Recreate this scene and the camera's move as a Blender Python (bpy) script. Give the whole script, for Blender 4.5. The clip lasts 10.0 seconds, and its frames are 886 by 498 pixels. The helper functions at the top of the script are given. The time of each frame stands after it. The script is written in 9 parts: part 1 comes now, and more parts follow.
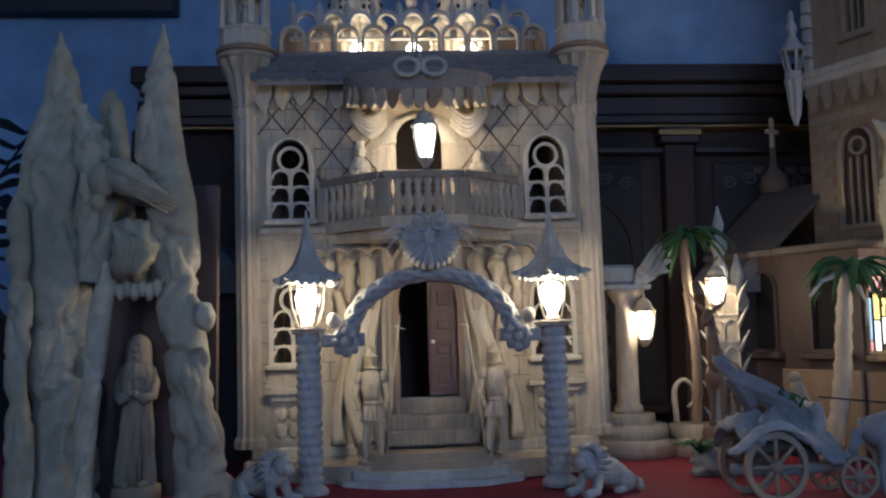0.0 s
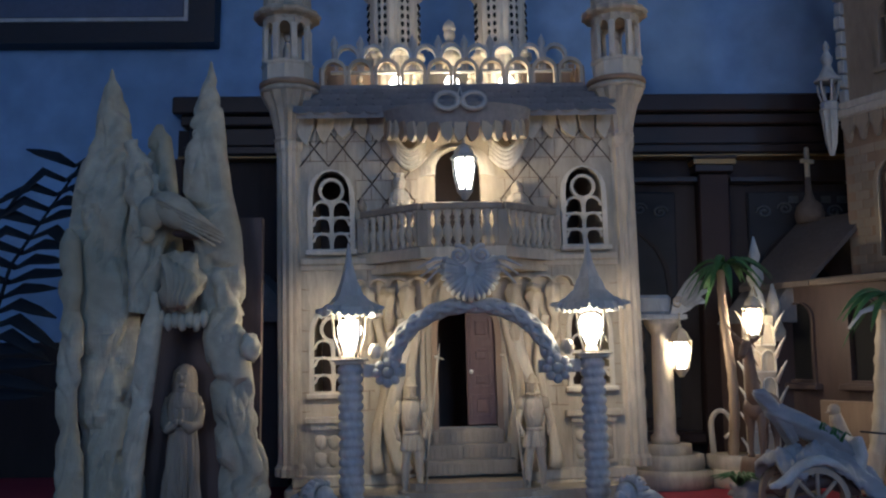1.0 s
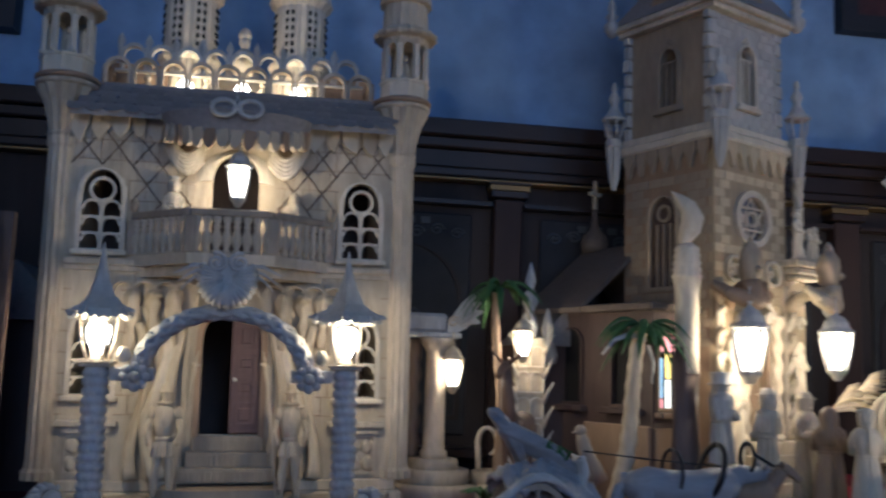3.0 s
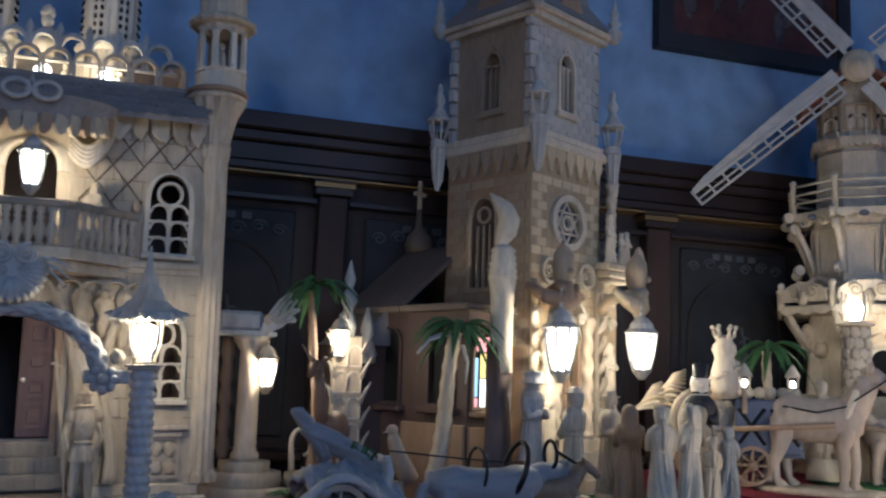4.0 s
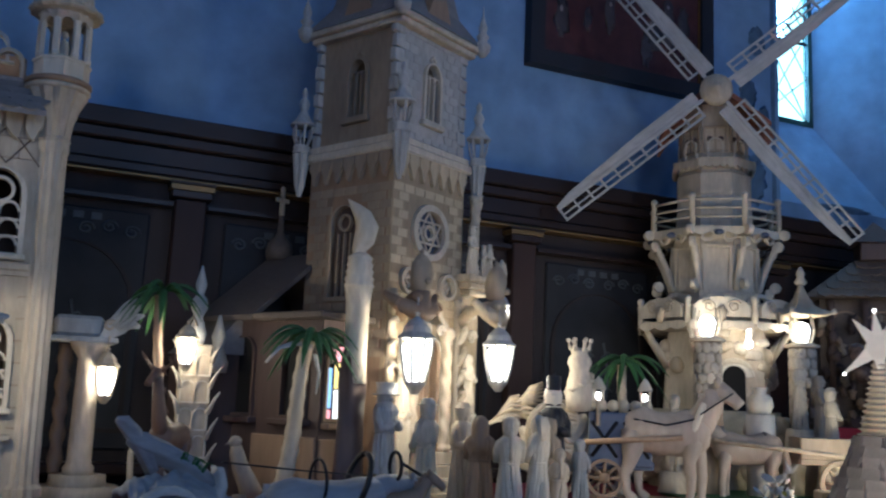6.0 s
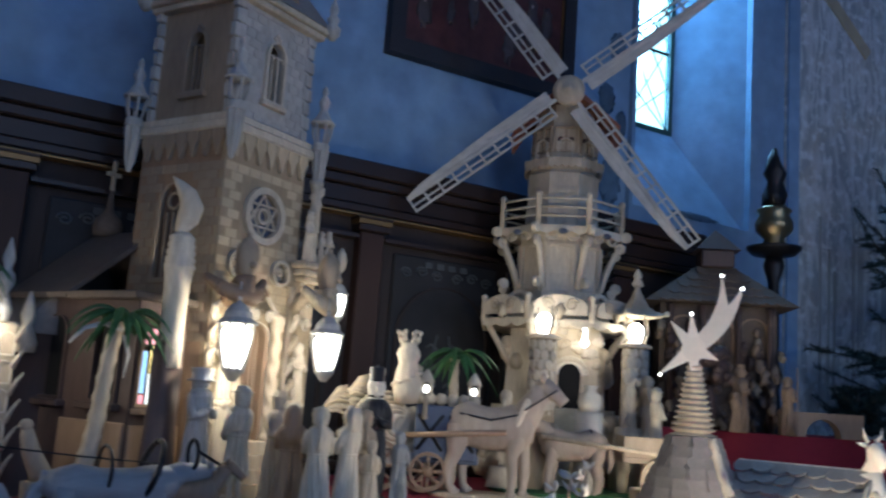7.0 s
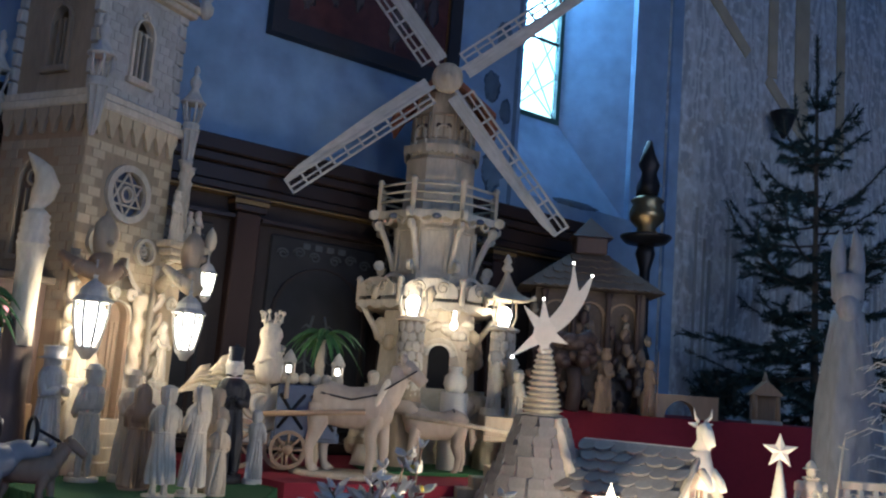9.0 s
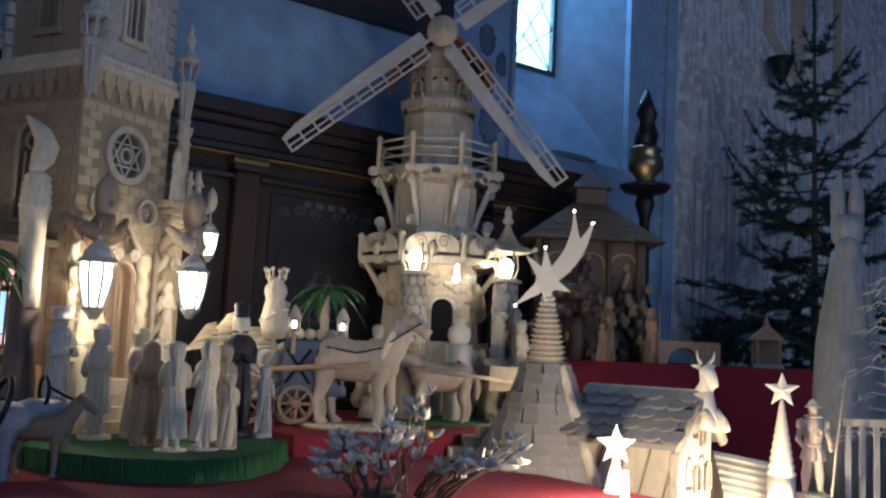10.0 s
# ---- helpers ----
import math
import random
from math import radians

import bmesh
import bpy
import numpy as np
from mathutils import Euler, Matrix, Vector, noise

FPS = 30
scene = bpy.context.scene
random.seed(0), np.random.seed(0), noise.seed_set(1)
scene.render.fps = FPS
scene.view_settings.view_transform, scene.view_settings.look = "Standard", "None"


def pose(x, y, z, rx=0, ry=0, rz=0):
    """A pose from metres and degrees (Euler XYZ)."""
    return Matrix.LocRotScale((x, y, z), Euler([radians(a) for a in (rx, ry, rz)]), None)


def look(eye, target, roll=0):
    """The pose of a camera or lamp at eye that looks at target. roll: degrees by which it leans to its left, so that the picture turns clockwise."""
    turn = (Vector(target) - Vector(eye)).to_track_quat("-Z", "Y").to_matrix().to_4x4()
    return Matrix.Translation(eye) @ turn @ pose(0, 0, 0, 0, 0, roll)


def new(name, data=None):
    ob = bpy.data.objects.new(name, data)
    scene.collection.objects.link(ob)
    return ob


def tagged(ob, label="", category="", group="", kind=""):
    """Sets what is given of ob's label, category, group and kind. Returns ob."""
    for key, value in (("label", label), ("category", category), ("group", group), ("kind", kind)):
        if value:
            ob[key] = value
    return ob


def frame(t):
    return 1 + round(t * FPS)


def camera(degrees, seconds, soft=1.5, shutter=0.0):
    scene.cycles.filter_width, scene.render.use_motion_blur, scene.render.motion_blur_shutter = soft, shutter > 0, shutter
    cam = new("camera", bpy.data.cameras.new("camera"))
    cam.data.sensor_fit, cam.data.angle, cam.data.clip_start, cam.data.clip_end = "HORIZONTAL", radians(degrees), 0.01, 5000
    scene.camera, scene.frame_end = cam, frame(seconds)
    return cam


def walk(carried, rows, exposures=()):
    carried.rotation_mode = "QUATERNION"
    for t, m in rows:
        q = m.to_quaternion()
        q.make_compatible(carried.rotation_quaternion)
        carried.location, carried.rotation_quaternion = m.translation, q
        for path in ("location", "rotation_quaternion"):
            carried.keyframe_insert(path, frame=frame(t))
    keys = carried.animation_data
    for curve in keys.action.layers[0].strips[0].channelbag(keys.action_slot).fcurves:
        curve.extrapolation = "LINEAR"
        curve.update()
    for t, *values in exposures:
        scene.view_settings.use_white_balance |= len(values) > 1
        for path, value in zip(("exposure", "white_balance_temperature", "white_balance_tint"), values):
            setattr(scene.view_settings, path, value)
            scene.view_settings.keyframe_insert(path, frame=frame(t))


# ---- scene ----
cam = camera(51.75, 10.0, soft=2.2, shutter=0.4)
PATH = [
    (0, 0.0425, -0.0134, 1.5341, -2.72, 5.58, 0.88),
    (0.5, 0.0076, -0.0285, 1.5410, -1.64, 6.09, 0.21),
    (1, 0.0051, -0.0446, 1.5590, -1.19, 6.87, 0.52),
    (1.5, 0.0107, -0.0485, 1.5484, -0.95, 7.04, -0.26),
    (2, 0.0716, -0.0460, 1.5564, -2.95, 6.85, -0.27),
    (2.5, 0.1509, -0.0560, 1.5470, -6.00, 7.77, -1.13),
    (3, 0.2587, -0.1042, 1.5585, -9.78, 7.81, -1.96),
    (3.2, 0.2624, -0.1519, 1.5536, -12.46, 7.73, -1.75),
    (4.3, 0.3744, -0.0509, 1.5615, -21.42, 8.25, -1.91),
    (4.5, 0.3776, -0.0304, 1.5642, -22.81, 8.23, -1.84),
    (5, 0.4079, -0.0546, 1.5396, -24.04, 9.14, -1.83),
    (5.2, 0.4170, -0.0580, 1.5375, -24.21, 9.27, -1.91),
    (6.3, 0.5156, -0.1029, 1.5520, -28.02, 9.35, -2.52),
    (6.5, 0.5608, -0.1172, 1.5687, -29.44, 9.21, -2.86),
    (7, 0.6540, -0.1311, 1.5470, -33.41, 9.42, -3.84),
    (7.5, 0.7346, -0.2336, 1.5509, -37.56, 8.95, -5.53),
    (8, 0.7631, -0.2843, 1.5635, -39.14, 8.97, -5.78),
    (8.5, 0.7655, -0.2910, 1.5581, -39.22, 8.64, -4.67),
    (9, 0.7577, -0.2829, 1.5590, -38.68, 8.58, -4.26),
    (9.5, 0.7488, -0.2843, 1.5591, -38.62, 7.76, -3.30),
    (10, 0.7486, -0.2871, 1.5283, -38.51, 6.13, -2.60),
]
walk(cam, [(t, pose(x, y, z, 90 + pitch, roll, yaw)) for t, x, y, z, yaw, pitch, roll in PATH],
     exposures=((0, 0.0, 6250, 11), (0.6, 0.07, 6200, 11), (3, 0.07, 6180, 11), (4.5, 0.03, 5880, 9), (6.5, -0.03, 5700, 8), (7.5, 0.0, 5750, 8), (8.5, -0.02, 5900, 9), (9.5, -0.07, 6180, 10), (10, -0.14, 6250, 10)))

# ---- world and large lights ----
world = bpy.data.worlds.new("world")
scene.world = world
world.use_nodes = True
wn = world.node_tree.nodes
sky = wn.new("ShaderNodeTexSky")
sky.sky_type, sky.sun_disc = 'NISHITA', False
sky.sun_elevation, sky.sun_rotation = radians(14), radians(200)
wn["Background"].inputs[1].default_value = 0.12
world.node_tree.links.new(sky.outputs[0], wn["Background"].inputs[0])


def window_light(name, m, width, height, watts, colour):
    lamp = bpy.data.lights.new(name, "AREA")
    lamp.shape, lamp.size, lamp.size_y = "RECTANGLE", width, height
    lamp.energy, lamp.color = watts, colour
    ob = new(name, lamp)
    ob.matrix_world = m
    return ob


def bulb_light(name, place, watts, radius=0.012, colour=(1.0, 0.85, 0.61)):
    lamp = bpy.data.lights.new(name, "POINT")
    lamp.energy, lamp.color, lamp.shadow_soft_size = watts, colour, radius
    ob = new(name, lamp)
    ob.location = place
    return ob


# ---- materials ----
def material(name, colour, rough=0.6, metal=0.0, scale=40.0, vary=0.25, bump=0.3, stretch=(1, 1, 1), stain=0.25, emit=None, strength=0.0, spec=0.35):
    m = bpy.data.materials.new(name)
    m.use_nodes = True
    n, l = m.node_tree.nodes, m.node_tree.links
    b = n["Principled BSDF"]
    b.inputs["Roughness"].default_value, b.inputs["Metallic"].default_value = rough, metal
    b.inputs["Specular IOR Level"].default_value = spec
    tc, mp = n.new("ShaderNodeTexCoord"), n.new("ShaderNodeMapping")
    mp.inputs["Scale"].default_value = stretch
    l.new(tc.outputs["Object"], mp.inputs["Vector"])
    fine, big = n.new("ShaderNodeTexNoise"), n.new("ShaderNodeTexNoise")
    fine.inputs["Scale"].default_value, fine.inputs["Detail"].default_value = scale, 5
    big.inputs["Scale"].default_value, big.inputs["Detail"].default_value = scale * 0.16, 4
    for t in (fine, big):
        l.new(mp.outputs[0], t.inputs["Vector"])
    info = n.new("ShaderNodeObjectInfo")
    mix1, mix2, mix3 = (n.new("ShaderNodeMix") for _ in range(3))
    for mx in (mix1, mix2, mix3):
        mx.data_type = 'RGBA'
    dark = [c * (1 - vary) for c in colour]
    light = [min(1, c * (1 + vary * 0.6)) for c in colour]
    mix1.inputs["A"].default_value, mix1.inputs["B"].default_value = (*dark, 1), (*light, 1)
    l.new(fine.outputs["Fac"], mix1.inputs["Factor"])
    ramp = n.new("ShaderNodeValToRGB")
    ramp.color_ramp.elements[0].position, ramp.color_ramp.elements[1].position = 0.42, 0.72
    l.new(big.outputs["Fac"], ramp.inputs["Fac"])
    grime = n.new("ShaderNodeMath")
    grime.operation = 'MULTIPLY'
    grime.inputs[1].default_value = stain
    l.new(ramp.outputs["Color"], grime.inputs[0])
    l.new(grime.outputs[0], mix2.inputs["Factor"])
    l.new(mix1.outputs["Result"], mix2.inputs["A"])
    mix2.inputs["B"].default_value = (*[c * 0.55 for c in colour[:2]], colour[2] * 0.5, 1)
    rnd = n.new("ShaderNodeMapRange")
    rnd.inputs["To Min"].default_value, rnd.inputs["To Max"].default_value = 0.88, 1.1
    l.new(info.outputs["Random"], rnd.inputs["Value"])
    mix3.blend_type = 'MULTIPLY'
    mix3.inputs["Factor"].default_value = 1.0
    l.new(mix2.outputs["Result"], mix3.inputs["A"])
    l.new(rnd.outputs[0], mix3.inputs["B"])
    l.new(mix3.outputs["Result"], b.inputs["Base Color"])
    if bump:
        bp = n.new("ShaderNodeBump")
        bp.inputs["Strength"].default_value, bp.inputs["Distance"].default_value = bump, 0.004
        l.new(fine.outputs["Fac"], bp.inputs["Height"])
        l.new(bp.outputs[0], b.inputs["Normal"])
    if emit:
        b.inputs["Emission Color"].default_value, b.inputs["Emission Strength"].default_value = (*emit, 1), strength
    return m


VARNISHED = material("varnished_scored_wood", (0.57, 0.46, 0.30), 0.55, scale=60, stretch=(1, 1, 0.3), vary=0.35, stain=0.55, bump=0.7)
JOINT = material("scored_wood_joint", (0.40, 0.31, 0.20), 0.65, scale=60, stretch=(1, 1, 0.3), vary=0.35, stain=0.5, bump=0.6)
# Darker copy of the scored wood; also paints shade onto the church's sides.
DARKSHADE = material("dark_scored_wood_and_shade", (0.33, 0.26, 0.185), 0.65, scale=60, stretch=(1, 1, 0.3), vary=0.35, stain=0.5, bump=0.6)
DUN = material("dun_stained_wood", (0.40, 0.325, 0.26), 0.6, scale=60, stretch=(1, 1, 0.3), vary=0.3, stain=0.4)
TAN = material("carved_lime_wood", (0.52, 0.43, 0.315), 0.62, scale=70, stretch=(1, 1, 0.3), vary=0.38, stain=0.75, bump=0.9)
PALE = material("pale_lime_wood", (0.62, 0.54, 0.42), 0.6, scale=70, stretch=(1, 1, 0.35), vary=0.38, stain=0.65, bump=0.9)
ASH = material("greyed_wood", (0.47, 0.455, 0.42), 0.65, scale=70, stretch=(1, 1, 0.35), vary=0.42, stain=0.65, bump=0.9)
SLATE = material("greyed_wood_shingle", (0.235, 0.215, 0.20), 0.7, scale=70, vary=0.35, stain=0.4)
DARKROOF = material("dark_shingle_boards", (0.13, 0.10, 0.08), 0.8, scale=70, vary=0.35)
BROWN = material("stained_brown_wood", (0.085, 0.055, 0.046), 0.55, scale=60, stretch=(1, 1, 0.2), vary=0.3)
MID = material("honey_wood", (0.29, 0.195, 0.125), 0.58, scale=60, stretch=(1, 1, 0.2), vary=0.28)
STONE = material("carved_grotto_wood", (0.50, 0.445, 0.325), 0.8, scale=26, vary=0.6, bump=1.0, stain=0.85)
OAKRED = material("reddish_dark_oak", (0.034, 0.019, 0.016), 0.55, spec=0.2, scale=30, stretch=(1, 1, 0.15), vary=0.35, bump=0.15)
OAK = material("dark_oak_panelling", (0.034, 0.027, 0.026), 0.6, spec=0.12, scale=30, stretch=(1, 1, 0.15), vary=0.35, bump=0.15)
OAKGLOSS = material("polished_dark_oak", (0.03, 0.019, 0.016), 0.35, spec=0.2, scale=30, stretch=(0.2, 1, 1), vary=0.3, bump=0.1)
INLAY = material("faded_painted_panel", (0.029, 0.030, 0.034), 0.6, spec=0.12, scale=9, vary=0.5, bump=0.1)
# The plaster's base colour is a clear blue.
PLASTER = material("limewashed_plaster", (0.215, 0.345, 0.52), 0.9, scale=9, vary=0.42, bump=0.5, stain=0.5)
def fresco_material(name, light, dark, ochre):
    """Faded wall painting: flowing upright folds, blotches and pale losses."""
    m = material(name, light, 0.9, scale=15, vary=0.5, bump=0.35, stain=0.5)
    n, l = m.node_tree.nodes, m.node_tree.links
    b = n["Principled BSDF"]
    tc, mp = n.new("ShaderNodeTexCoord"), n.new("ShaderNodeMapping")
    mp.inputs["Scale"].default_value = (1.0, 1.0, 0.30)
    l.new(tc.outputs["Object"], mp.inputs["Vector"])
    wave, blot, loss = n.new("ShaderNodeTexWave"), n.new("ShaderNodeTexNoise"), n.new("ShaderNodeTexNoise")
    wave.inputs["Scale"].default_value, wave.inputs["Distortion"].default_value = 2.1, 22.0
    wave.inputs["Detail"].default_value, wave.inputs["Detail Scale"].default_value = 4.0, 2.2
    blot.inputs["Scale"].default_value, blot.inputs["Detail"].default_value, blot.inputs["Distortion"].default_value = 2.6, 6.0, 1.2
    loss.inputs["Scale"].default_value, loss.inputs["Detail"].default_value = 17.0, 6.0
    l.new(mp.outputs[0], wave.inputs["Vector"])
    for t in (blot, loss):
        l.new(tc.outputs["Object"], t.inputs["Vector"])
    folds, tint, worn = (n.new("ShaderNodeMix") for _ in range(3))
    for mx in (folds, tint, worn):
        mx.data_type = 'RGBA'
    folds.inputs["A"].default_value, folds.inputs["B"].default_value = (*dark, 1), (*light, 1)
    l.new(wave.outputs["Fac"], folds.inputs["Factor"])
    r1, r2 = n.new("ShaderNodeValToRGB"), n.new("ShaderNodeValToRGB")
    r1.color_ramp.elements[0].position, r1.color_ramp.elements[1].position = 0.5, 0.72
    r2.color_ramp.elements[0].position, r2.color_ramp.elements[1].position = 0.5, 0.66
    l.new(blot.outputs["Fac"], r1.inputs["Fac"])
    l.new(loss.outputs["Fac"], r2.inputs["Fac"])
    l.new(r1.outputs["Color"], tint.inputs["Factor"])
    l.new(folds.outputs["Result"], tint.inputs["A"])
    tint.inputs["B"].default_value = (*ochre, 1)
    l.new(r2.outputs["Color"], worn.inputs["Factor"])
    l.new(tint.outputs["Result"], worn.inputs["A"])
    worn.inputs["B"].default_value = (*[min(1, c * 1.25) for c in light], 1)
    l.new(worn.outputs["Result"], b.inputs["Base Color"])
    return m


FRESCO = fresco_material("weathered_fresco", (0.46, 0.52, 0.54), (0.29, 0.33, 0.355), (0.36, 0.36, 0.33))
GHOST = material("faded_grey_green_paint", (0.10, 0.165, 0.24), 0.9, scale=22, vary=0.4, bump=0.2, stain=0.6)
DOORBROWN = material("dark_red_brown_door_wood", (0.15, 0.088, 0.075), 0.5, scale=60, stretch=(1, 1, 0.2), vary=0.35, bump=0.4)
SCORE = material("burnt_scored_line", (0.13, 0.09, 0.065), 0.8, scale=60, vary=0.3)
OCHRE = material("ochre_fresco_band", (0.45, 0.40, 0.28), 0.9, scale=8, vary=0.35, bump=0.3)
CLOTH = material("red_cloth", (0.22, 0.014, 0.03), 0.85, scale=220, vary=0.25, bump=0.3, stain=0.2)
GRASS = material("green_fibre_mat", (0.036, 0.125, 0.045), 0.9, scale=300, vary=0.5, bump=1.0)
LEAF = material("palm_leaf_green", (0.048, 0.13, 0.042), 0.5, scale=60, vary=0.3, bump=0.1)
# Bluish window light is put into this statue's base colour.
STATUE = material("window_tinted_grey_wood", (0.28, 0.295, 0.32), 0.6, scale=60, stretch=(1, 1, 0.3), vary=0.4, stain=0.6, bump=0.8)
DEERBROWN = material("dark_honey_wood", (0.15, 0.09, 0.062), 0.55, scale=60, stretch=(1, 1, 0.3), vary=0.3)
FERNDARK = material("dried_dark_leaf", (0.008, 0.011, 0.016), 0.75, scale=60, vary=0.3, bump=0.1)
NEEDLE = material("fir_needles", (0.012, 0.026, 0.021), 0.7, scale=80, vary=0.4, bump=0.0)
BARK = material("fir_bark", (0.07, 0.05, 0.035), 0.9, scale=60, vary=0.4, bump=0.6)
RUST = material("rusty_red_stained_wood", (0.26, 0.095, 0.055), 0.65, scale=60, vary=0.35, stain=0.5)
BLACK = material("blackened_iron", (0.015, 0.015, 0.017), 0.4, metal=0.4, scale=50, bump=0.1)
# Near-black that paints the dark of openings onto solid pieces.
INK = material("painted_opening_dark", (0.008, 0.007, 0.007), 0.8, scale=20, bump=0.0)
CARBLUE = material("blue_grey_stained_wood", (0.275, 0.275, 0.28), 0.55, scale=60, stretch=(0.3, 1, 1), vary=0.35, stain=0.5, bump=0.6)
BLUEGREY = material("dark_blue_painted_wood", (0.10, 0.12, 0.17), 0.6, scale=60, vary=0.2)
BRASS = material("tarnished_brass", (0.28, 0.22, 0.12), 0.3, metal=0.9, scale=20, bump=0.15)
GILT = material("worn_gilding", (0.20, 0.12, 0.045), 0.45, metal=0.5, scale=30)
CANVAS = material("darkened_oil_painting", (0.10, 0.035, 0.032), 0.4, scale=13, vary=0.98, bump=0.08, stain=0.85)
BLACKCLOTH = material("black_painted_wood", (0.02, 0.02, 0.024), 0.5, scale=50)
WHITEWOOD = material("white_lime_wood", (0.74, 0.68, 0.57), 0.55, scale=60, vary=0.12, stain=0.15)
RED = material("red_painted_wood", (0.4, 0.03, 0.03), 0.5, scale=40)
YELLOW = material("yellow_stamen", (0.65, 0.5, 0.06), 0.6, scale=40)
LEAD = material("window_lead", (0.03, 0.09, 0.085), 0.5, scale=40)
GLOW = material("lit_lamp_glass", (0.9, 0.9, 0.85), 0.3, bump=0, emit=(1.0, 0.96, 0.88), strength=9.0)
GLOWSOFT = material("lit_wood_niche_bulb", (0.9, 0.85, 0.7), 0.4, bump=0, emit=(1.0, 0.86, 0.6), strength=5.0)
DAYGLOW = material("bright_sky_outside", (0.8, 0.9, 0.9), 0.9, bump=0, emit=(0.62, 0.95, 1.0), strength=2.4)


# Glass that emits by itself in place of a lamp behind it.
def glowing_glass(name, colour, strength):
    return material(name, colour, 0.25, scale=12, bump=0, emit=colour, strength=strength)


GLASS_BLUE, GLASS_YELLOW, GLASS_PINK, GLASS_WHITE = (glowing_glass(n, c, s) for n, c, s in (
    ("blue_glass", (0.30, 0.55, 0.8), 1.0), ("yellow_glass", (0.9, 0.72, 0.25), 1.0), ("rose_glass", (0.85, 0.35, 0.4), 1.0), ("clear_glass", (0.8, 0.85, 0.85), 1.3)))
CLEAR = bpy.data.materials.new("window_glass")
CLEAR.use_nodes = True
gb = CLEAR.node_tree.nodes["Principled BSDF"]
gb.inputs["Transmission Weight"].default_value, gb.inputs["Roughness"].default_value, gb.inputs["Base Color"].default_value = 1.0, 0.12, (0.85, 0.97, 0.95, 1)


# ---- mesh building ----
class Shape:
    """Collects vertices and faces of one mesh."""

    def __init__(self):
        self.v, self.f, self.smooth = [], [], []

    def add(self, verts, faces, m=None, smooth=False):
        k = len(self.v)
        self.v += [tuple(m @ Vector(p)) if m else tuple(p) for p in verts]
        self.f += [tuple(i + k for i in f) for f in faces]
        self.smooth += [smooth] * len(faces)
        return self

    def box(self, x0, x1, y0, y1, z0, z1, m=None, bevel=0.0):
        if bevel:
            b = min(bevel, (x1 - x0) * 0.3, (y1 - y0) * 0.3, (z1 - z0) * 0.3)
            bm = bmesh.new()
            bmesh.ops.create_cube(bm, size=1)
            for p in bm.verts:
                p.co = ((x0 + x1) / 2 + p.co.x * (x1 - x0), (y0 + y1) / 2 + p.co.y * (y1 - y0), (z0 + z1) / 2 + p.co.z * (z1 - z0))
            bmesh.ops.bevel(bm, geom=bm.edges[:], offset=b, segments=1, affect='EDGES')
            bm.verts.index_update()
            self.add([p.co[:] for p in bm.verts], [[q.index for q in f.verts] for f in bm.faces], m)
            bm.free()
            return self
        return self.add([(x, y, z) for z in (z0, z1) for x, y in ((x0, y0), (x1, y0), (x1, y1), (x0, y1))],
                        [(3, 2, 1, 0), (4, 5, 6, 7), (0, 1, 5, 4), (1, 2, 6, 5), (2, 3, 7, 6), (3, 0, 4, 7)], m)

    def lathe(self, profile, n=16, m=None, flute=0, depth=0.0, smooth=True, wave=None, squash=1.0, start=0.0):
        """profile: (radius, z) from below upwards. flute: grooves round it. wave: function of angle and z that scales the radius."""
        verts, faces = [], []
        for r, z in profile:
            for k in range(n):
                a = start + 2 * math.pi * k / n
                q = r
                if flute:
                    q *= 1 - depth * (0.5 - 0.5 * math.cos(flute * a))
                if wave:
                    q *= wave(a, z)
                verts.append((q * math.cos(a), q * math.sin(a) * squash, z))
        for j in range(len(profile) - 1):
            for k in range(n):
                k2 = (k + 1) % n
                faces.append((j * n + k, j * n + k2, (j + 1) * n + k2, (j + 1) * n + k))
        faces.append(tuple(range(n - 1, -1, -1)))
        faces.append(tuple((len(profile) - 1) * n + k for k in range(n)))
        return self.add(verts, faces, m, smooth)

    def tube(self, points, r, n=8, m=None, r_end=None, twist=None, smooth=True, flat=1.0):
        points = [Vector(p) for p in points]
        verts, faces = [], []
        side = None
        for i, p in enumerate(points):
            d = (points[min(i + 1, len(points) - 1)] - points[max(i - 1, 0)]).normalized()
            if side is None:
                side = d.orthogonal().normalized()
            side = (side - d * side.dot(d)).normalized()
            up = d.cross(side)
            q = r if r_end is None else r + (r_end - r) * i / max(1, len(points) - 1)
            for k in range(n):
                a = 2 * math.pi * k / n
                w = twist(a, i) if twist else 1
                verts.append(p + (side * math.cos(a) + up * math.sin(a) * flat) * q * w)
        for i in range(len(points) - 1):
            for k in range(n):
                k2 = (k + 1) % n
                faces.append((i * n + k, i * n + k2, (i + 1) * n + k2, (i + 1) * n + k))
        faces += [tuple(range(n - 1, -1, -1)), tuple((len(points) - 1) * n + k for k in range(n))]
        return self.add([v[:] for v in verts], faces, m, smooth)

    def prism(self, outline, y0, y1, m=None):
        """An outline in x and z, drawn out from y0 to y1."""
        k = len(outline)
        verts = [(x, y0, z) for x, z in outline] + [(x, y1, z) for x, z in outline]
        faces = [tuple(range(k)), tuple(range(2 * k - 1, k - 1, -1))]
        faces += [(i, i + k, (i + 1) % k + k, (i + 1) % k) for i in range(k)]
        return self.add(verts, faces, m)

    def slab(self, outline, z0, z1, m=None):
        """An outline in x and y, drawn up from z0 to z1."""
        k = len(outline)
        verts = [(x, y, z0) for x, y in outline] + [(x, y, z1) for x, y in outline]
        faces = [tuple(range(k - 1, -1, -1)), tuple(range(k, 2 * k))]
        faces += [(i, (i + 1) % k, (i + 1) % k + k, i + k) for i in range(k)]
        return self.add(verts, faces, m)

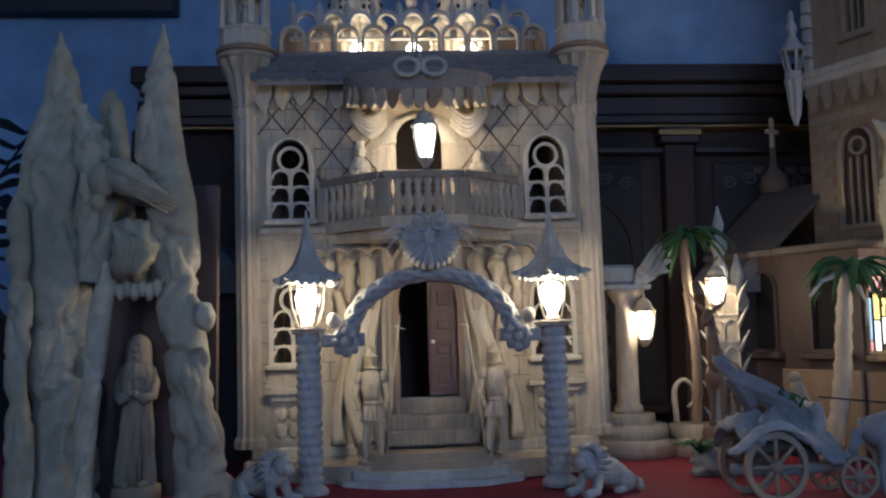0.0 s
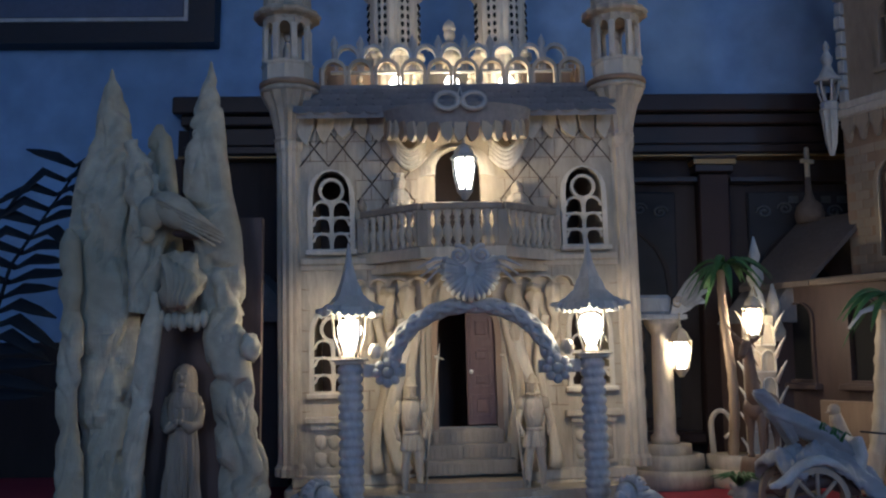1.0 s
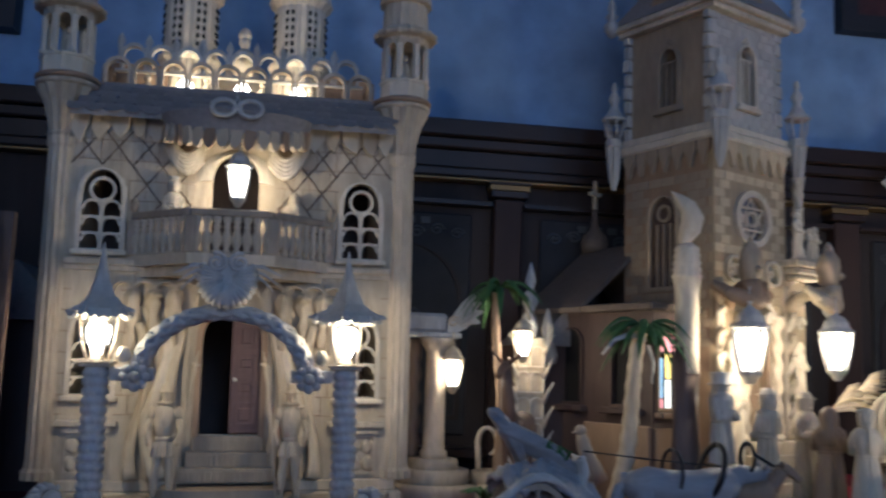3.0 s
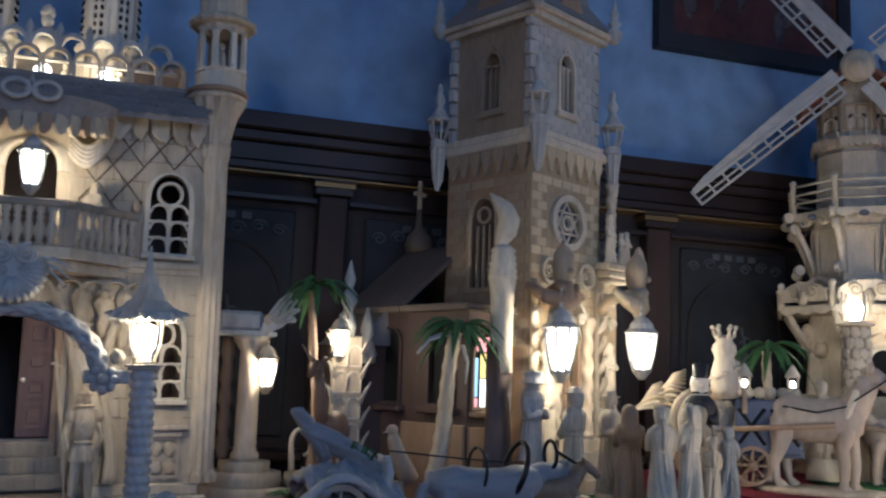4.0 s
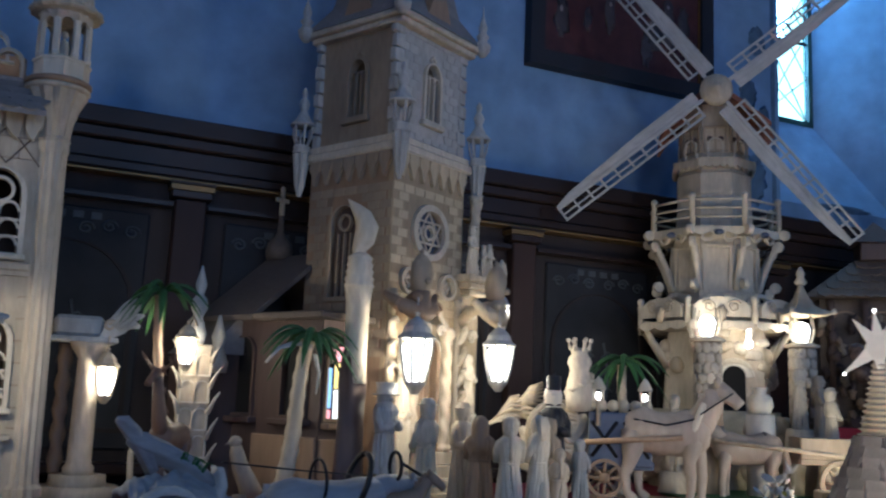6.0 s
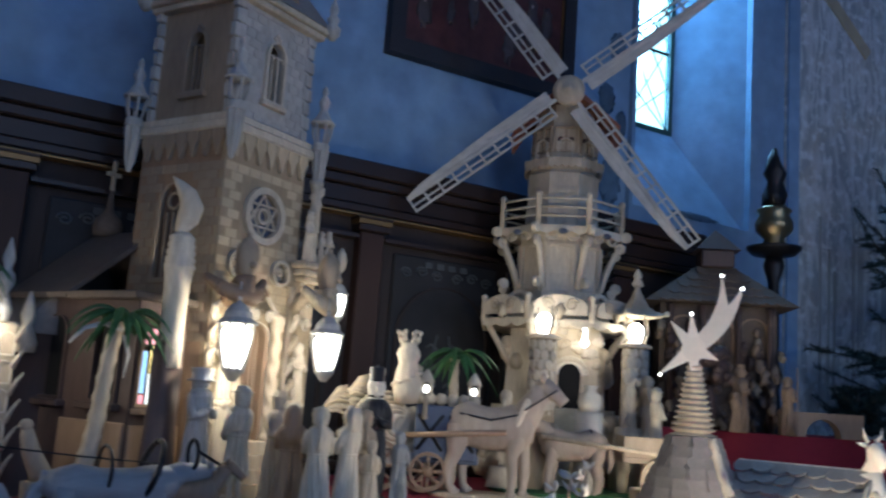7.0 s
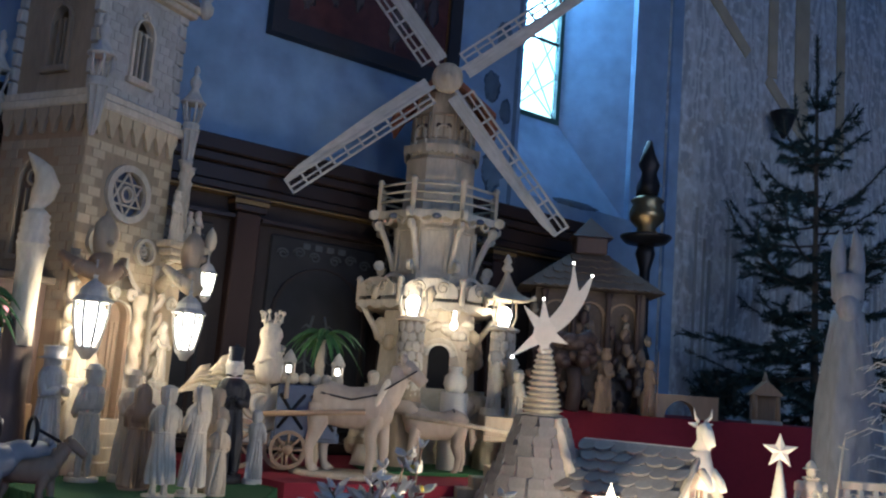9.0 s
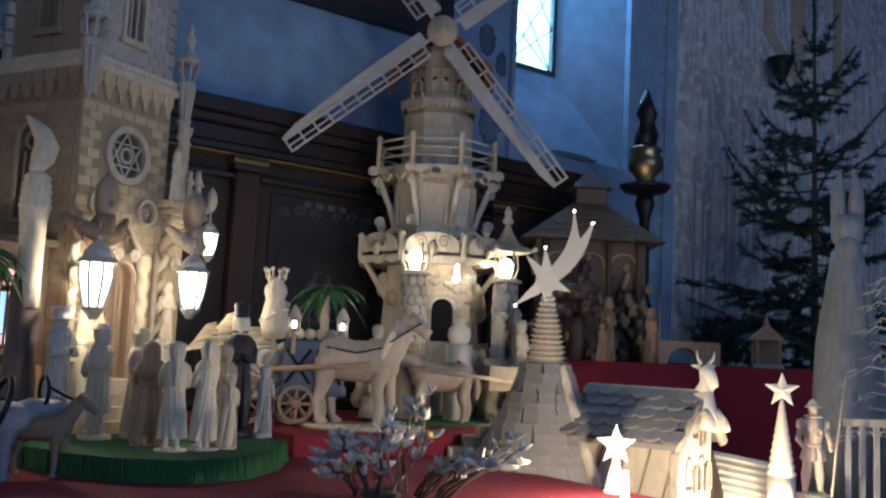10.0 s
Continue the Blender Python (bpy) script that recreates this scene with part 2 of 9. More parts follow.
    def ring(self, inner, outer, y0, y1, m=None, closed=True):
        """A band between two outlines of equal length in x and z, from y0 to y1."""
        k = len(inner)
        verts = [(x, y, z) for y in (y0, y1) for o in (inner, outer) for x, z in o]
        faces = []
        for i in range(k if closed else k - 1):
            j = (i + 1) % k
            faces += [(i, j, k + j, k + i), (2 * k + i, 3 * k + i, 3 * k + j, 2 * k + j), (i, 2 * k + i, 2 * k + j, j), (k + i, k + j, 3 * k + j, 3 * k + i)]
        if not closed:
            faces += [(0, k, 3 * k, 2 * k), (k - 1, 3 * k - 1, 4 * k - 1, 2 * k - 1)]
        return self.add(verts, faces, m)

    def blob(self, centre, radii, n=12, m=None, rough=0.0, seed=0, freq=3.0):
        verts, faces, rows = [], [], max(5, n * 2 // 3)
        for j in range(1, rows):
            th = math.pi * j / rows
            for k in range(n):
                a = 2 * math.pi * k / n
                d = Vector((math.sin(th) * math.cos(a), math.sin(th) * math.sin(a), -math.cos(th)))
                w = 1 + rough * noise.noise(d * freq + Vector((seed * 7.3, 0, 0))) if rough else 1
                verts.append(tuple(centre[i] + radii[i] * d[i] * w for i in range(3)))
        for j in range(rows - 2):
            for k in range(n):
                k2 = (k + 1) % n
                faces.append((j * n + k, j * n + k2, (j + 1) * n + k2, (j + 1) * n + k))
        low, top = len(verts), len(verts) + 1
        verts += [(centre[0], centre[1], centre[2] - radii[2]), (centre[0], centre[1], centre[2] + radii[2])]
        faces += [(low, (k + 1) % n, k) for k in range(n)] + [(top, (rows - 2) * n + k, (rows - 2) * n + (k + 1) % n) for k in range(n)]
        return self.add(verts, faces, m, True)

    def mesh(self, name, mat):
        me = bpy.data.meshes.new(name)
        me.from_pydata(self.v, [], self.f)
        me.materials.append(mat)
        me.polygons.foreach_set("use_smooth", self.smooth)
        me.update()
        return me


def part(name, shape, mat, parent, label="", m=None):
    """One mesh object under a thing or a part."""
    ob = new(name, shape.mesh(name, mat) if isinstance(shape, Shape) else shape)
    ob.parent = parent
    if m is not None:
        ob.matrix_basis = m
    if label:
        ob["label"] = label
    return ob


def thing(name, m, label, category, group="", kind="", shape=None, mat=None):
    """A top-level thing: an Empty at its base, or one mesh."""
    ob = new(name, shape.mesh(name, mat) if shape else None)
    ob.matrix_basis = m
    if not shape:
        ob.empty_display_size = 0.05
    return tagged(ob, label, category, group, kind)


def arch_outline(w, h, n=10, pointed=0.0, x=0.0, z=0.0):
    """An upright opening with an arched head, from its lower left corner round."""
    r = w / 2
    pts = [(x - r, z)]
    rise = r * (1 + pointed)
    for i in range(n + 1):
        a = math.pi * (1 - i / n)
        pts.append((x + r * math.cos(a), z + h - rise + rise * math.sin(a) ** (1 if not pointed else 0.85)))
    return pts + [(x + r, z)]


def circle(r, n=20, x=0.0, z=0.0, start=0.0):
    return [(x + r * math.cos(start + 2 * math.pi * i / n), z + r * math.sin(start + 2 * math.pi * i / n)) for i in range(n)]


def grow(outline, d):
    cx = sum(p[0] for p in outline) / len(outline)
    cz = sum(p[1] for p in outline) / len(outline)
    w = max(abs(p[0] - cx) for p in outline)
    h = max(abs(p[1] - cz) for p in outline)
    return [(cx + (x - cx) * (1 + d / w), cz + (z - cz) * (1 + d / h)) for x, z in outline]


def holed_wall(x0, x1, z0, z1, y0, y1, holes):
    """A wall in x and z with openings; each hole an outline. Built from a filled curve-like triangulation."""
    bm = bmesh.new()

    def loop(pts):
        vs = [bm.verts.new((x, y0, z)) for x, z in pts]
        return [bm.edges.new((vs[i], vs[(i + 1) % len(vs)])) for i in range(len(vs))]
    edges = loop([(x0, z0), (x1, z0), (x1, z1), (x0, z1)])
    for h in holes:
        edges += loop(h)
    bmesh.ops.triangle_fill(bm, use_beauty=True, use_dissolve=False, edges=edges)
    ext = bmesh.ops.extrude_face_region(bm, geom=bm.faces[:])
    for g in ext["geom"]:
        if isinstance(g, bmesh.types.BMVert):
            g.co.y = y1
    bmesh.ops.recalc_face_normals(bm, faces=bm.faces[:])
    bm.verts.index_update()
    s = Shape().add([v.co[:] for v in bm.verts], [[q.index for q in f.verts] for f in bm.faces])
    bm.free()
    return s
DAY = 65.0

# ---- the church round the display ----
WALL = pose(0, 3.219, 0, 0, 0.48, -2.22)


def structure(name, shape, mat, label, category, m=None):
    return thing(name, m if m is not None else Matrix.Identity(4), label, category, kind="structure", shape=shape, mat=mat)


floor = structure("floor", Shape().box(-5.2, 9.2, -6.2, 4.2, -0.1, 0), material("worn_stone_floor", (0.22, 0.2, 0.18), 0.7, scale=6, vary=0.3), "worn grey stone church floor", "floor")
ceiling = structure("ceiling", Shape().box(-5.2, 9.2, -6.2, 4.2, 6.5, 6.6), PLASTER, "plain limewashed plaster ceiling of the church", "ceiling")
# the plastered wall behind the stalls with its splayed window opening
hole_front = [(3.86, 2.62), (4.72, 2.62), (4.72, 5.6), (3.86, 5.6)]
wall_north = structure("wall_north", holed_wall(-5.2, 5.0, 0, 6.5, 0.08, 0.12, [hole_front]), PLASTER, "bluish limewashed plaster wall", "wall", WALL)
fresco_wall = structure("wall_north_fresco", Shape().box(5.0, 9.4, 0.06, 0.5, 0, 6.5), FRESCO, "plaster wall with faded grey fresco painting", "wall", WALL)
part("fresco_border", Shape().box(5.0, 5.09, 0.045, 0.06, 0, 6.5), PLASTER, fresco_wall, "pale painted border strip")
rng = random.Random(4)
band = Shape()
for x, z, w, h, a in ((5.55, 4.06, 0.50, 0.085, -36), (6.22, 3.62, 0.62, 0.085, -36), (6.02, 4.5, 0.10, 1.35, 0), (6.36, 4.4, 0.16, 1.7, 0), (6.85, 4.2, 0.10, 1.5, 0)):
    band.box(-w / 2, w / 2, 0.05, 0.06, -h / 2, h / 2, pose(x, 0, z, 0, -a, 0))
part("fresco_band", band, OCHRE, fresco_wall, "pale ochre painted band")
fold = Shape()
for i in range(9):
    x = 5.3 + 0.28 * i
    z = 2.2 + 0.25 * math.sin(i * 2.1)
    for k in range(3):
        fold.box(x + 0.05 * k - 0.012, x + 0.05 * k + 0.012, 0.056, 0.06, z - 0.5 + 0.1 * k, z + 0.6 - 0.12 * k, pose(0, 0, 0, 0, 0.8 * math.sin(i + k), 0))
part("painted_fold", fold, material("pale_fresco_fold", (0.40, 0.44, 0.45), 0.9, scale=13, vary=0.6, stretch=(1, 1, 0.3), stain=0.6), fresco_wall)
# reveal of the window: splayed cheeks, sloping sill and head
rev = Shape()
P = lambda x, z, y: (x, y, z)
front, back = [(3.86, 2.62), (4.72, 2.62), (4.72, 5.6), (3.86, 5.6)], [(4.1, 3.2), (4.47, 3.2), (4.47, 5.3), (4.1, 5.3)]
verts = [(x, 0.12, z) for x, z in front] + [(x, 0.46, z) for x, z in back]
verts += [(x + dx, 0.12, z) for (x, z), dx in zip(front, (-0.1, 0.1, 0.1, -0.1))] + [(x + dx, 0.47, z) for (x, z), dx in zip(back, (-0.1, 0.1, 0.1, -0.1))]
rev.add(verts, [(i, (i + 1) % 4, (i + 1) % 4 + 4, i + 4) for i in range(4)] + [(i + 8, i + 12, (i + 1) % 4 + 12, (i + 1) % 4 + 8) for i in range(4)])
structure("window_reveal", rev, PLASTER, "splayed bluish plaster reveal of the church window", "wall", WALL)
window = thing("window_1", WALL, "tall leaded church window with green lead and clear quarries", "window", kind="structure")
fr = Shape()
fr.ring([(4.12, 3.22), (4.45, 3.22), (4.45, 5.28), (4.12, 5.28)], [(4.09, 3.19), (4.48, 3.19), (4.48, 5.31), (4.09, 5.31)], 0.45, 0.49)
part("window_frame", fr, LEAD, window, "green painted frame")
for z in (3.68, 4.2, 4.72):
    part("saddle_bar", Shape().box(4.1, 4.47, 0.462, 0.472, z, z + 0.018), BLACK, window)
cames = Shape()
for i in range(-3, 8):
    for s in (1, -1):
        for k in range(6):
            x0, z0 = 4.12 + 0.165 * ((i + k) % 2), 3.22 + k * 0.35
        x0 = 4.12
        z0 = 3.22 + i * 0.26
        z1 = z0 + 0.52
        pa, pb = ((4.12, z0), (4.45, z1)) if s > 0 else ((4.45, z0), (4.12, z1))
        cl = [(x, max(3.22, min(5.28, z))) for x, z in (pa, pb)]
        if cl[0][1] != cl[1][1]:
            cames.tube([(x, 0.468, z) for x, z in cl], 0.0035, 4)
part("lead_came", cames, LEAD, window)
pane = part("pane", Shape().box(4.12, 4.45, 0.474, 0.478, 3.22, 5.28), CLEAR, window)
pane.visible_shadow = False
thing("backdrop", WALL, "bright overcast sky outside the church window", "sky", kind="structure", shape=Shape().box(3.3, 5.4, 1.0, 1.02, 2.4, 6.3), mat=DAYGLOW)
# the rest of the church, behind and beside the viewer, with three tall windows
holes = [arch_outline(1.3, 3.0, 8, 0, x, 1.8) for x in (-2.2, 1.2, 4.6)]
structure("wall_south", holed_wall(-5.2, 9.2, 0, 6.5, -6.3, -6.0, holes), PLASTER, "limewashed plaster church wall with tall windows", "wall")
structure("wall_west", Shape().box(-5.3, -5.1, -6.2, 4.2, 0, 6.5), PLASTER, "limewashed plaster end wall", "wall")
structure("wall_east", Shape().box(8.7, 8.9, -6.2, 4.2, 0, 6.5), PLASTER, "limewashed plaster end wall in shade", "wall")
for x in (-2.2, 1.2, 4.6):
    window_light("south_window_light", look((x, -5.95, 3.3), (x * 0.6 + 0.8, 2.0, 1.9)), 1.3, 3.0, DAY * 1.0, (0.19, 0.46, 1.0))
window_light("north_window_light", look(WALL @ Vector((4.29, 0.43, 4.25)), WALL @ Vector((4.45, -1.0, 3.7))), 0.32, 2.0, DAY * 0.65, (0.3, 0.62, 1.0))

# ---- choir stalls along the wall ----
stalls = thing("choir_stalls", WALL, "dark oak choir stalls with pilasters and a heavy cornice", "stalls", kind="structure")
part("back_board", Shape().box(-0.92, 4.25, 0.03, 0.078, 0.0, 2.40), OAK, stalls)
for z0, z1, d in ((2.44, 2.505, 0.0), (2.40, 2.44, 0.025), (2.33, 2.40, 0.05), (2.295, 2.33, 0.035)):
    part("cornice_moulding", Shape().box(-0.92 + d, 4.25, d - 0.06, 0.078, z0, z1, bevel=0.006), OAKGLOSS, stalls)
part("low_wainscot", Shape().box(-4.9, -0.925, 0.02, 0.078, 0.0, 1.62, bevel=0.006), OAK, stalls, "low dark panelling")
part("gilt_fillet", Shape().box(-0.9, 4.25, -0.036, 0.03, 2.2805, 2.288), GILT, stalls, "thin gilded line")
PIL = [-0.31, 1.03, 2.375, 3.72]
for x in PIL:
    pl = part("pilaster", Shape().box(x - 0.055, x + 0.055, -0.03, 0.03, 0.5, 2.22, bevel=0.006), OAKRED, stalls)
    part("capital", Shape().box(x - 0.07, x + 0.07, -0.045, 0.03, 2.222, 2.25, bevel=0.004).box(x - 0.08, x + 0.08, -0.055, 0.03, 2.268, 2.2795, bevel=0.004), OAKGLOSS, pl, "polished capital")
    part("capital_band", Shape().box(x - 0.075, x + 0.075, -0.05, 0.03, 2.25, 2.268), GILT, pl, "gilded band")
ORNAMENT = material("faded_grey_ornament", (0.06, 0.067, 0.075), 0.6, scale=30)
part("end_board", Shape().box(-0.92, -0.88, -0.03, 0.03, 0.0, 2.28, bevel=0.004), OAKRED, stalls)
for a, b in zip(PIL[:-1], PIL[1:]):
    c, w = (a + b) / 2, b - a - 0.2
    for k in (-1, 1):
        px = c + k * w / 4
        pn = part("panel", Shape().box(px - w / 4 + 0.03, px + w / 4 - 0.03, 0.012, 0.03, 1.35, 2.16, bevel=0.006), INLAY, stalls, "darkened painted panel")
        o = arch_outline(w / 2 - 0.14, 0.62, 10, 0, px, 1.42)
        part("panel_arch", Shape().ring(o, grow(o, 0.016), 0.002, 0.012), OAK, pn)
        fl = Shape()
        for sg in (-1, 1):
            for q in range(3):
                cx_, cz_ = px + sg * (0.05 + 0.075 * q), 2.085 + 0.012 * (q % 2)
                if abs(cx_ - px) < w / 4 - 0.06:
                    fl.tube([(cx_ + sg * 0.028 * math.cos(0.55 * i) * (1 - i / 22), 0.008, cz_ + 0.024 * math.sin(0.55 * i) * (1 - i / 22)) for i in range(18)], 0.0045, 5)
            fl.tube([(px + sg * (0.012 + 0.05 * math.sin(2.6 * t) * (1 - 0.4 * t)), 0.009, 1.5 + 0.34 * t) for t in [i / 14 for i in range(15)]], 0.006, 5)
            for q in range(4):
                fl.tube([(px + sg * 0.02, 0.009, 1.55 + 0.075 * q), (px + sg * 0.055, 0.009, 1.575 + 0.075 * q), (px + sg * 0.075, 0.009, 1.56 + 0.075 * q)], 0.007, 5, r_end=0.003)
        part("painted_ornament", fl, ORNAMENT, pn, "faded grey painted ornament")
        bars = Shape()
        for q in range(4):
            bars.box(px - 0.11 + 0.058 * q, px - 0.11 + 0.058 * q + 0.034, 0.006, 0.0115, 2.118, 2.142)
        part("worn_lettering", bars, ORNAMENT, pn, "illegible pale painted letters")
    part("arm_rail", Shape().box(a + 0.06, b - 0.06, -0.06, 0.03, 1.27, 1.31, bevel=0.008), OAKGLOSS, stalls)
    part("ledge", Shape().box(a + 0.06, b - 0.06, -0.03, 0.03, 2.19, 2.205), OAKGLOSS, stalls)
    part("seat_board", Shape().box(a + 0.06, b - 0.06, -0.25, 0.03, 0.95, 0.99, bevel=0.008), OAK, stalls)

# ---- pictures on the wall ----
pic = thing("framed_painting", WALL, "dark oil painting in a moulded black frame on the plaster wall", "painting", "framed paintings on the wall")
part("canvas", Shape().box(2.47, 3.33, 0.045, 0.06, 3.10, 4.1), CANVAS, pic, "dark reddish darkened canvas")
part("frame", Shape().ring([(2.47, 3.10), (3.33, 3.10), (3.33, 4.1), (2.47, 4.1)], [(2.40, 3.03), (3.40, 3.03), (3.40, 4.17), (2.40, 4.17)], 0.02, 0.08), BLACKCLOTH, pic)
part("gilt_slip", Shape().ring([(2.475, 3.105), (3.325, 3.105), (3.325, 4.095), (2.475, 4.095)], [(2.462, 3.092), (3.338, 3.092), (3.338, 4.108), (2.462, 4.108)], 0.036, 0.05), GILT, pic, "worn gilt slip")
rg = random.Random(41)
dim, spark = material("dim_painted_figure", (0.075, 0.06, 0.06), 0.5, scale=30, vary=0.6), material("pale_paint_touch", (0.34, 0.27, 0.24), 0.5, scale=30, vary=0.5)
for k in range(16):
    x, z = rg.uniform(2.55, 3.26), rg.uniform(3.16, 4.0)
    part("painted_form", Shape().blob((x, 0.0445, z), (rg.uniform(0.02, 0.055), 0.002, rg.uniform(0.04, 0.1)), 14, rough=0.7, seed=k, freq=3), dim, pic, "dim painted figure shape")
    if k < 9:
        part("paint_touch", Shape().blob((x + rg.uniform(-0.02, 0.02), 0.042, z + rg.uniform(0, 0.06)), (rg.uniform(0.005, 0.012), 0.0015, rg.uniform(0.006, 0.016)), 8, rough=0.6, seed=k), spark, pic, "small pale touch of paint")
for x, z, w, h in ((3.70, 2.70, 0.062, 0.115), (3.66, 3.13, 0.05, 0.08), (3.72, 3.42, 0.05, 0.075), (3.76, 3.02, 0.035, 0.06), (4.3, 2.63, 0.16, 0.018)):
    part("worn_painted_oval", Shape().blob((x, 0.079, z), (w, 0.002, h), 24, rough=0.45, seed=int(x * 100), freq=3.5), GHOST, wall_north, "faded grey painted oval")
part("painted_line", Shape().box(3.81, 3.835, 0.0775, 0.081, 2.5, 5.6), GHOST, wall_north, "faded painted line beside the window")
pic2 = thing("framed_painting", WALL, "picture in a broad black frame with a thin pale line", "painting", "framed paintings on the wall")
part("canvas", Shape().box(-2.0, -0.91, 0.045, 0.06, 2.83, 3.87), BLUEGREY, pic2, "dim bluish glazed picture")
part("frame", Shape().ring([(-2.0, 2.83), (-0.91, 2.83), (-0.91, 3.87), (-2.0, 3.87)], [(-2.12, 2.73), (-0.79, 2.73), (-0.79, 3.97), (-2.12, 3.97)], 0.0, 0.08), BLACKCLOTH, pic2)
part("pale_slip", Shape().ring([(-2.005, 2.825), (-0.905, 2.825), (-0.905, 3.875), (-2.005, 3.875)], [(-2.02, 2.81), (-0.89, 2.81), (-0.89, 3.89), (-2.02, 3.89)], -0.006, 0.01), ASH, pic2, "thin pale slip")
sc = thing("wall_sconce", WALL @ pose(6.02, 0.05, 3.5), "dark cone-shaped wall bracket on the fresco", "wall sconce")
part("cone", Shape().lathe([(0.01, -0.12), (0.05, -0.05), (0.085, 0.05), (0.09, 0.06)], 12, m=pose(0, -0.09, 0)), BLACK, sc)

# ---- the stepped display table under red cloth ----
TZ = 1.185
cl = Shape()
cl.slab([(-1.6, 1.0), (2.6, 1.0), (2.6, 2.95), (-1.6, 3.05)], TZ - 0.03, TZ)
nv = 120
rows_ = []
for j, z in enumerate((TZ - 0.002, TZ - 0.25, 0.02)):
    rows_.append([(-1.6 + 4.2 * i / nv, 1.0 - 0.004 - (0.012 + 0.02 * j) * (1 + math.sin(i * 1.1 + 0.6 * math.sin(i * 0.37))), z) for i in range(nv + 1)])
cl.add([p for r in rows_ for p in r], [(j * (nv + 1) + i, j * (nv + 1) + i + 1, (j + 1) * (nv + 1) + i + 1, (j + 1) * (nv + 1) + i) for j in range(2) for i in range(nv)], smooth=True)
cl.box(-1.6, 2.6, 1.01, 2.9, 0.0, TZ - 0.04)
structure("display_table", cl, CLOTH, "long display table draped with red cloth", "table")
structure("display_step", Shape().slab([(2.12, 2.12), (2.75, 2.0), (3.05, 1.98), (3.5, 2.5), (3.5, 2.96), (2.0, 2.98)], TZ - 0.02, 1.25), CLOTH, "raised step of the display under red cloth", "table")
back = Shape().slab([(3.5, 2.62), (3.62, 2.55), (4.62, 1.78), (5.0, 1.9), (5.0, 2.9), (3.5, 2.95)], 0.0, 1.5)
structure("display_back_table", back, CLOTH, "higher back table draped with red cloth", "table")
front = Shape().slab([(2.61, 0.3), (4.6, 0.3), (4.6, 1.75), (3.6, 2.5), (2.61, 1.9)], 0.0, 1.03)
structure("display_front_table", front, CLOTH, "lower front table draped with red cloth", "table")

# ---- carved castle ----
def fluted_column(h, r, n=24):
    return Shape().lathe([(r * 1.25, 0), (r * 1.25, 0.02), (r * 1.05, 0.03), (r, 0.05), (r, h - 0.03), (r * 1.12, h - 0.02), (r * 1.12, h)], n * 2, flute=n // 2, depth=0.12, smooth=False)


def tracery_window(parent, x, z, w, h, y):
    """A window with a pointed arch, an oculus and six small lights."""
    o = arch_outline(w, h, 10, 0.45, x, z)
    win = part("window", Shape().ring(o, grow(o, 0.013), y - 0.012, y + 0.012), PALE, parent)
    tr = Shape()
    r = w * 0.31
    oc = z + h - r * 1.45 - 0.008
    tr.ring(circle(r * 0.86, 18, x, oc), circle(r * 1.12, 18, x, oc), y - 0.006, y + 0.01)
    tr.box(x - 0.005, x + 0.005, y - 0.005, y + 0.008, z, oc - r)
    rows3 = 3
    hh = (oc - r - z) / rows3
    for k in range(rows3):
        for s in (-1, 1):
            a = arch_outline(w / 2 - 0.012, hh * 0.55, 8, 0, x + s * w / 4, z + hh * k + hh * 0.42)
            tr.ring(a[1:-1], grow(a, 0.007)[1:-1], y - 0.005, y + 0.008, closed=False)
        tr.box(x - w / 2, x + w / 2, y - 0.003, y + 0.006, z + hh * k - 0.003, z + hh * k + 0.003)
    part("tracery", tr, PALE, win)
    part("sill", Shape().box(x - w / 2 - 0.02, x + w / 2 + 0.02, y - 0.025, y + 0.01, z - 0.016, z - 0.002, bevel=0.003), PALE, win)
    return o


def baluster_mesh():
    return Shape().lathe([(0.013, 0), (0.013, 0.01), (0.007, 0.016), (0.014, 0.036), (0.0165, 0.05), (0.012, 0.066), (0.007, 0.08), (0.011, 0.088), (0.007, 0.096), (0.013, 0.108), (0.013, 0.12)], 12).mesh("baluster", TAN)


def lantern(parent, h, r, glass=GLOW, roof_mat=ASH, metal=ASH, ribs=6, hang=True):
    """A lantern of height h with flared ribs round a lit glass, origin at its foot."""
    part("foot", Shape().lathe([(r * 0.2, 0), (r * 0.45, h * 0.08), (r * 0.62, h * 0.12), (r * 0.62, h * 0.15)], 12), metal, parent)
    g = part("glass", Shape().lathe([(r * 0.36, h * 0.15), (r * 0.55, h * 0.26), (r * 0.74, h * 0.46), (r * 0.76, h * 0.56), (r * 0.5, h * 0.64)], 14), glass, parent, "lit glass")
    g.visible_shadow = False
    for k in range(ribs):
        a = 2 * math.pi * (k + 0.5) / ribs
        part("rib", Shape().tube([(rr * r * math.cos(a), rr * r * math.sin(a), z * h) for rr, z in ((0.56, 0.14), (0.74, 0.3), (0.92, 0.5), (0.96, 0.66))], r * 0.085, 5), metal, parent)
    part("roof", Shape().lathe([(r * 1.06, h * 0.645), (r * 1.1, h * 0.665), (r * 0.8, h * 0.72), (r * 0.72, h * 0.79), (r * 0.4, h * 0.87), (r * 0.16, h * 0.9), (r * 0.1, h * 0.93), (r * 0.17, h * 0.955), (r * 0.02, h)], 6 if ribs == 6 else 14, smooth=False), roof_mat, parent)


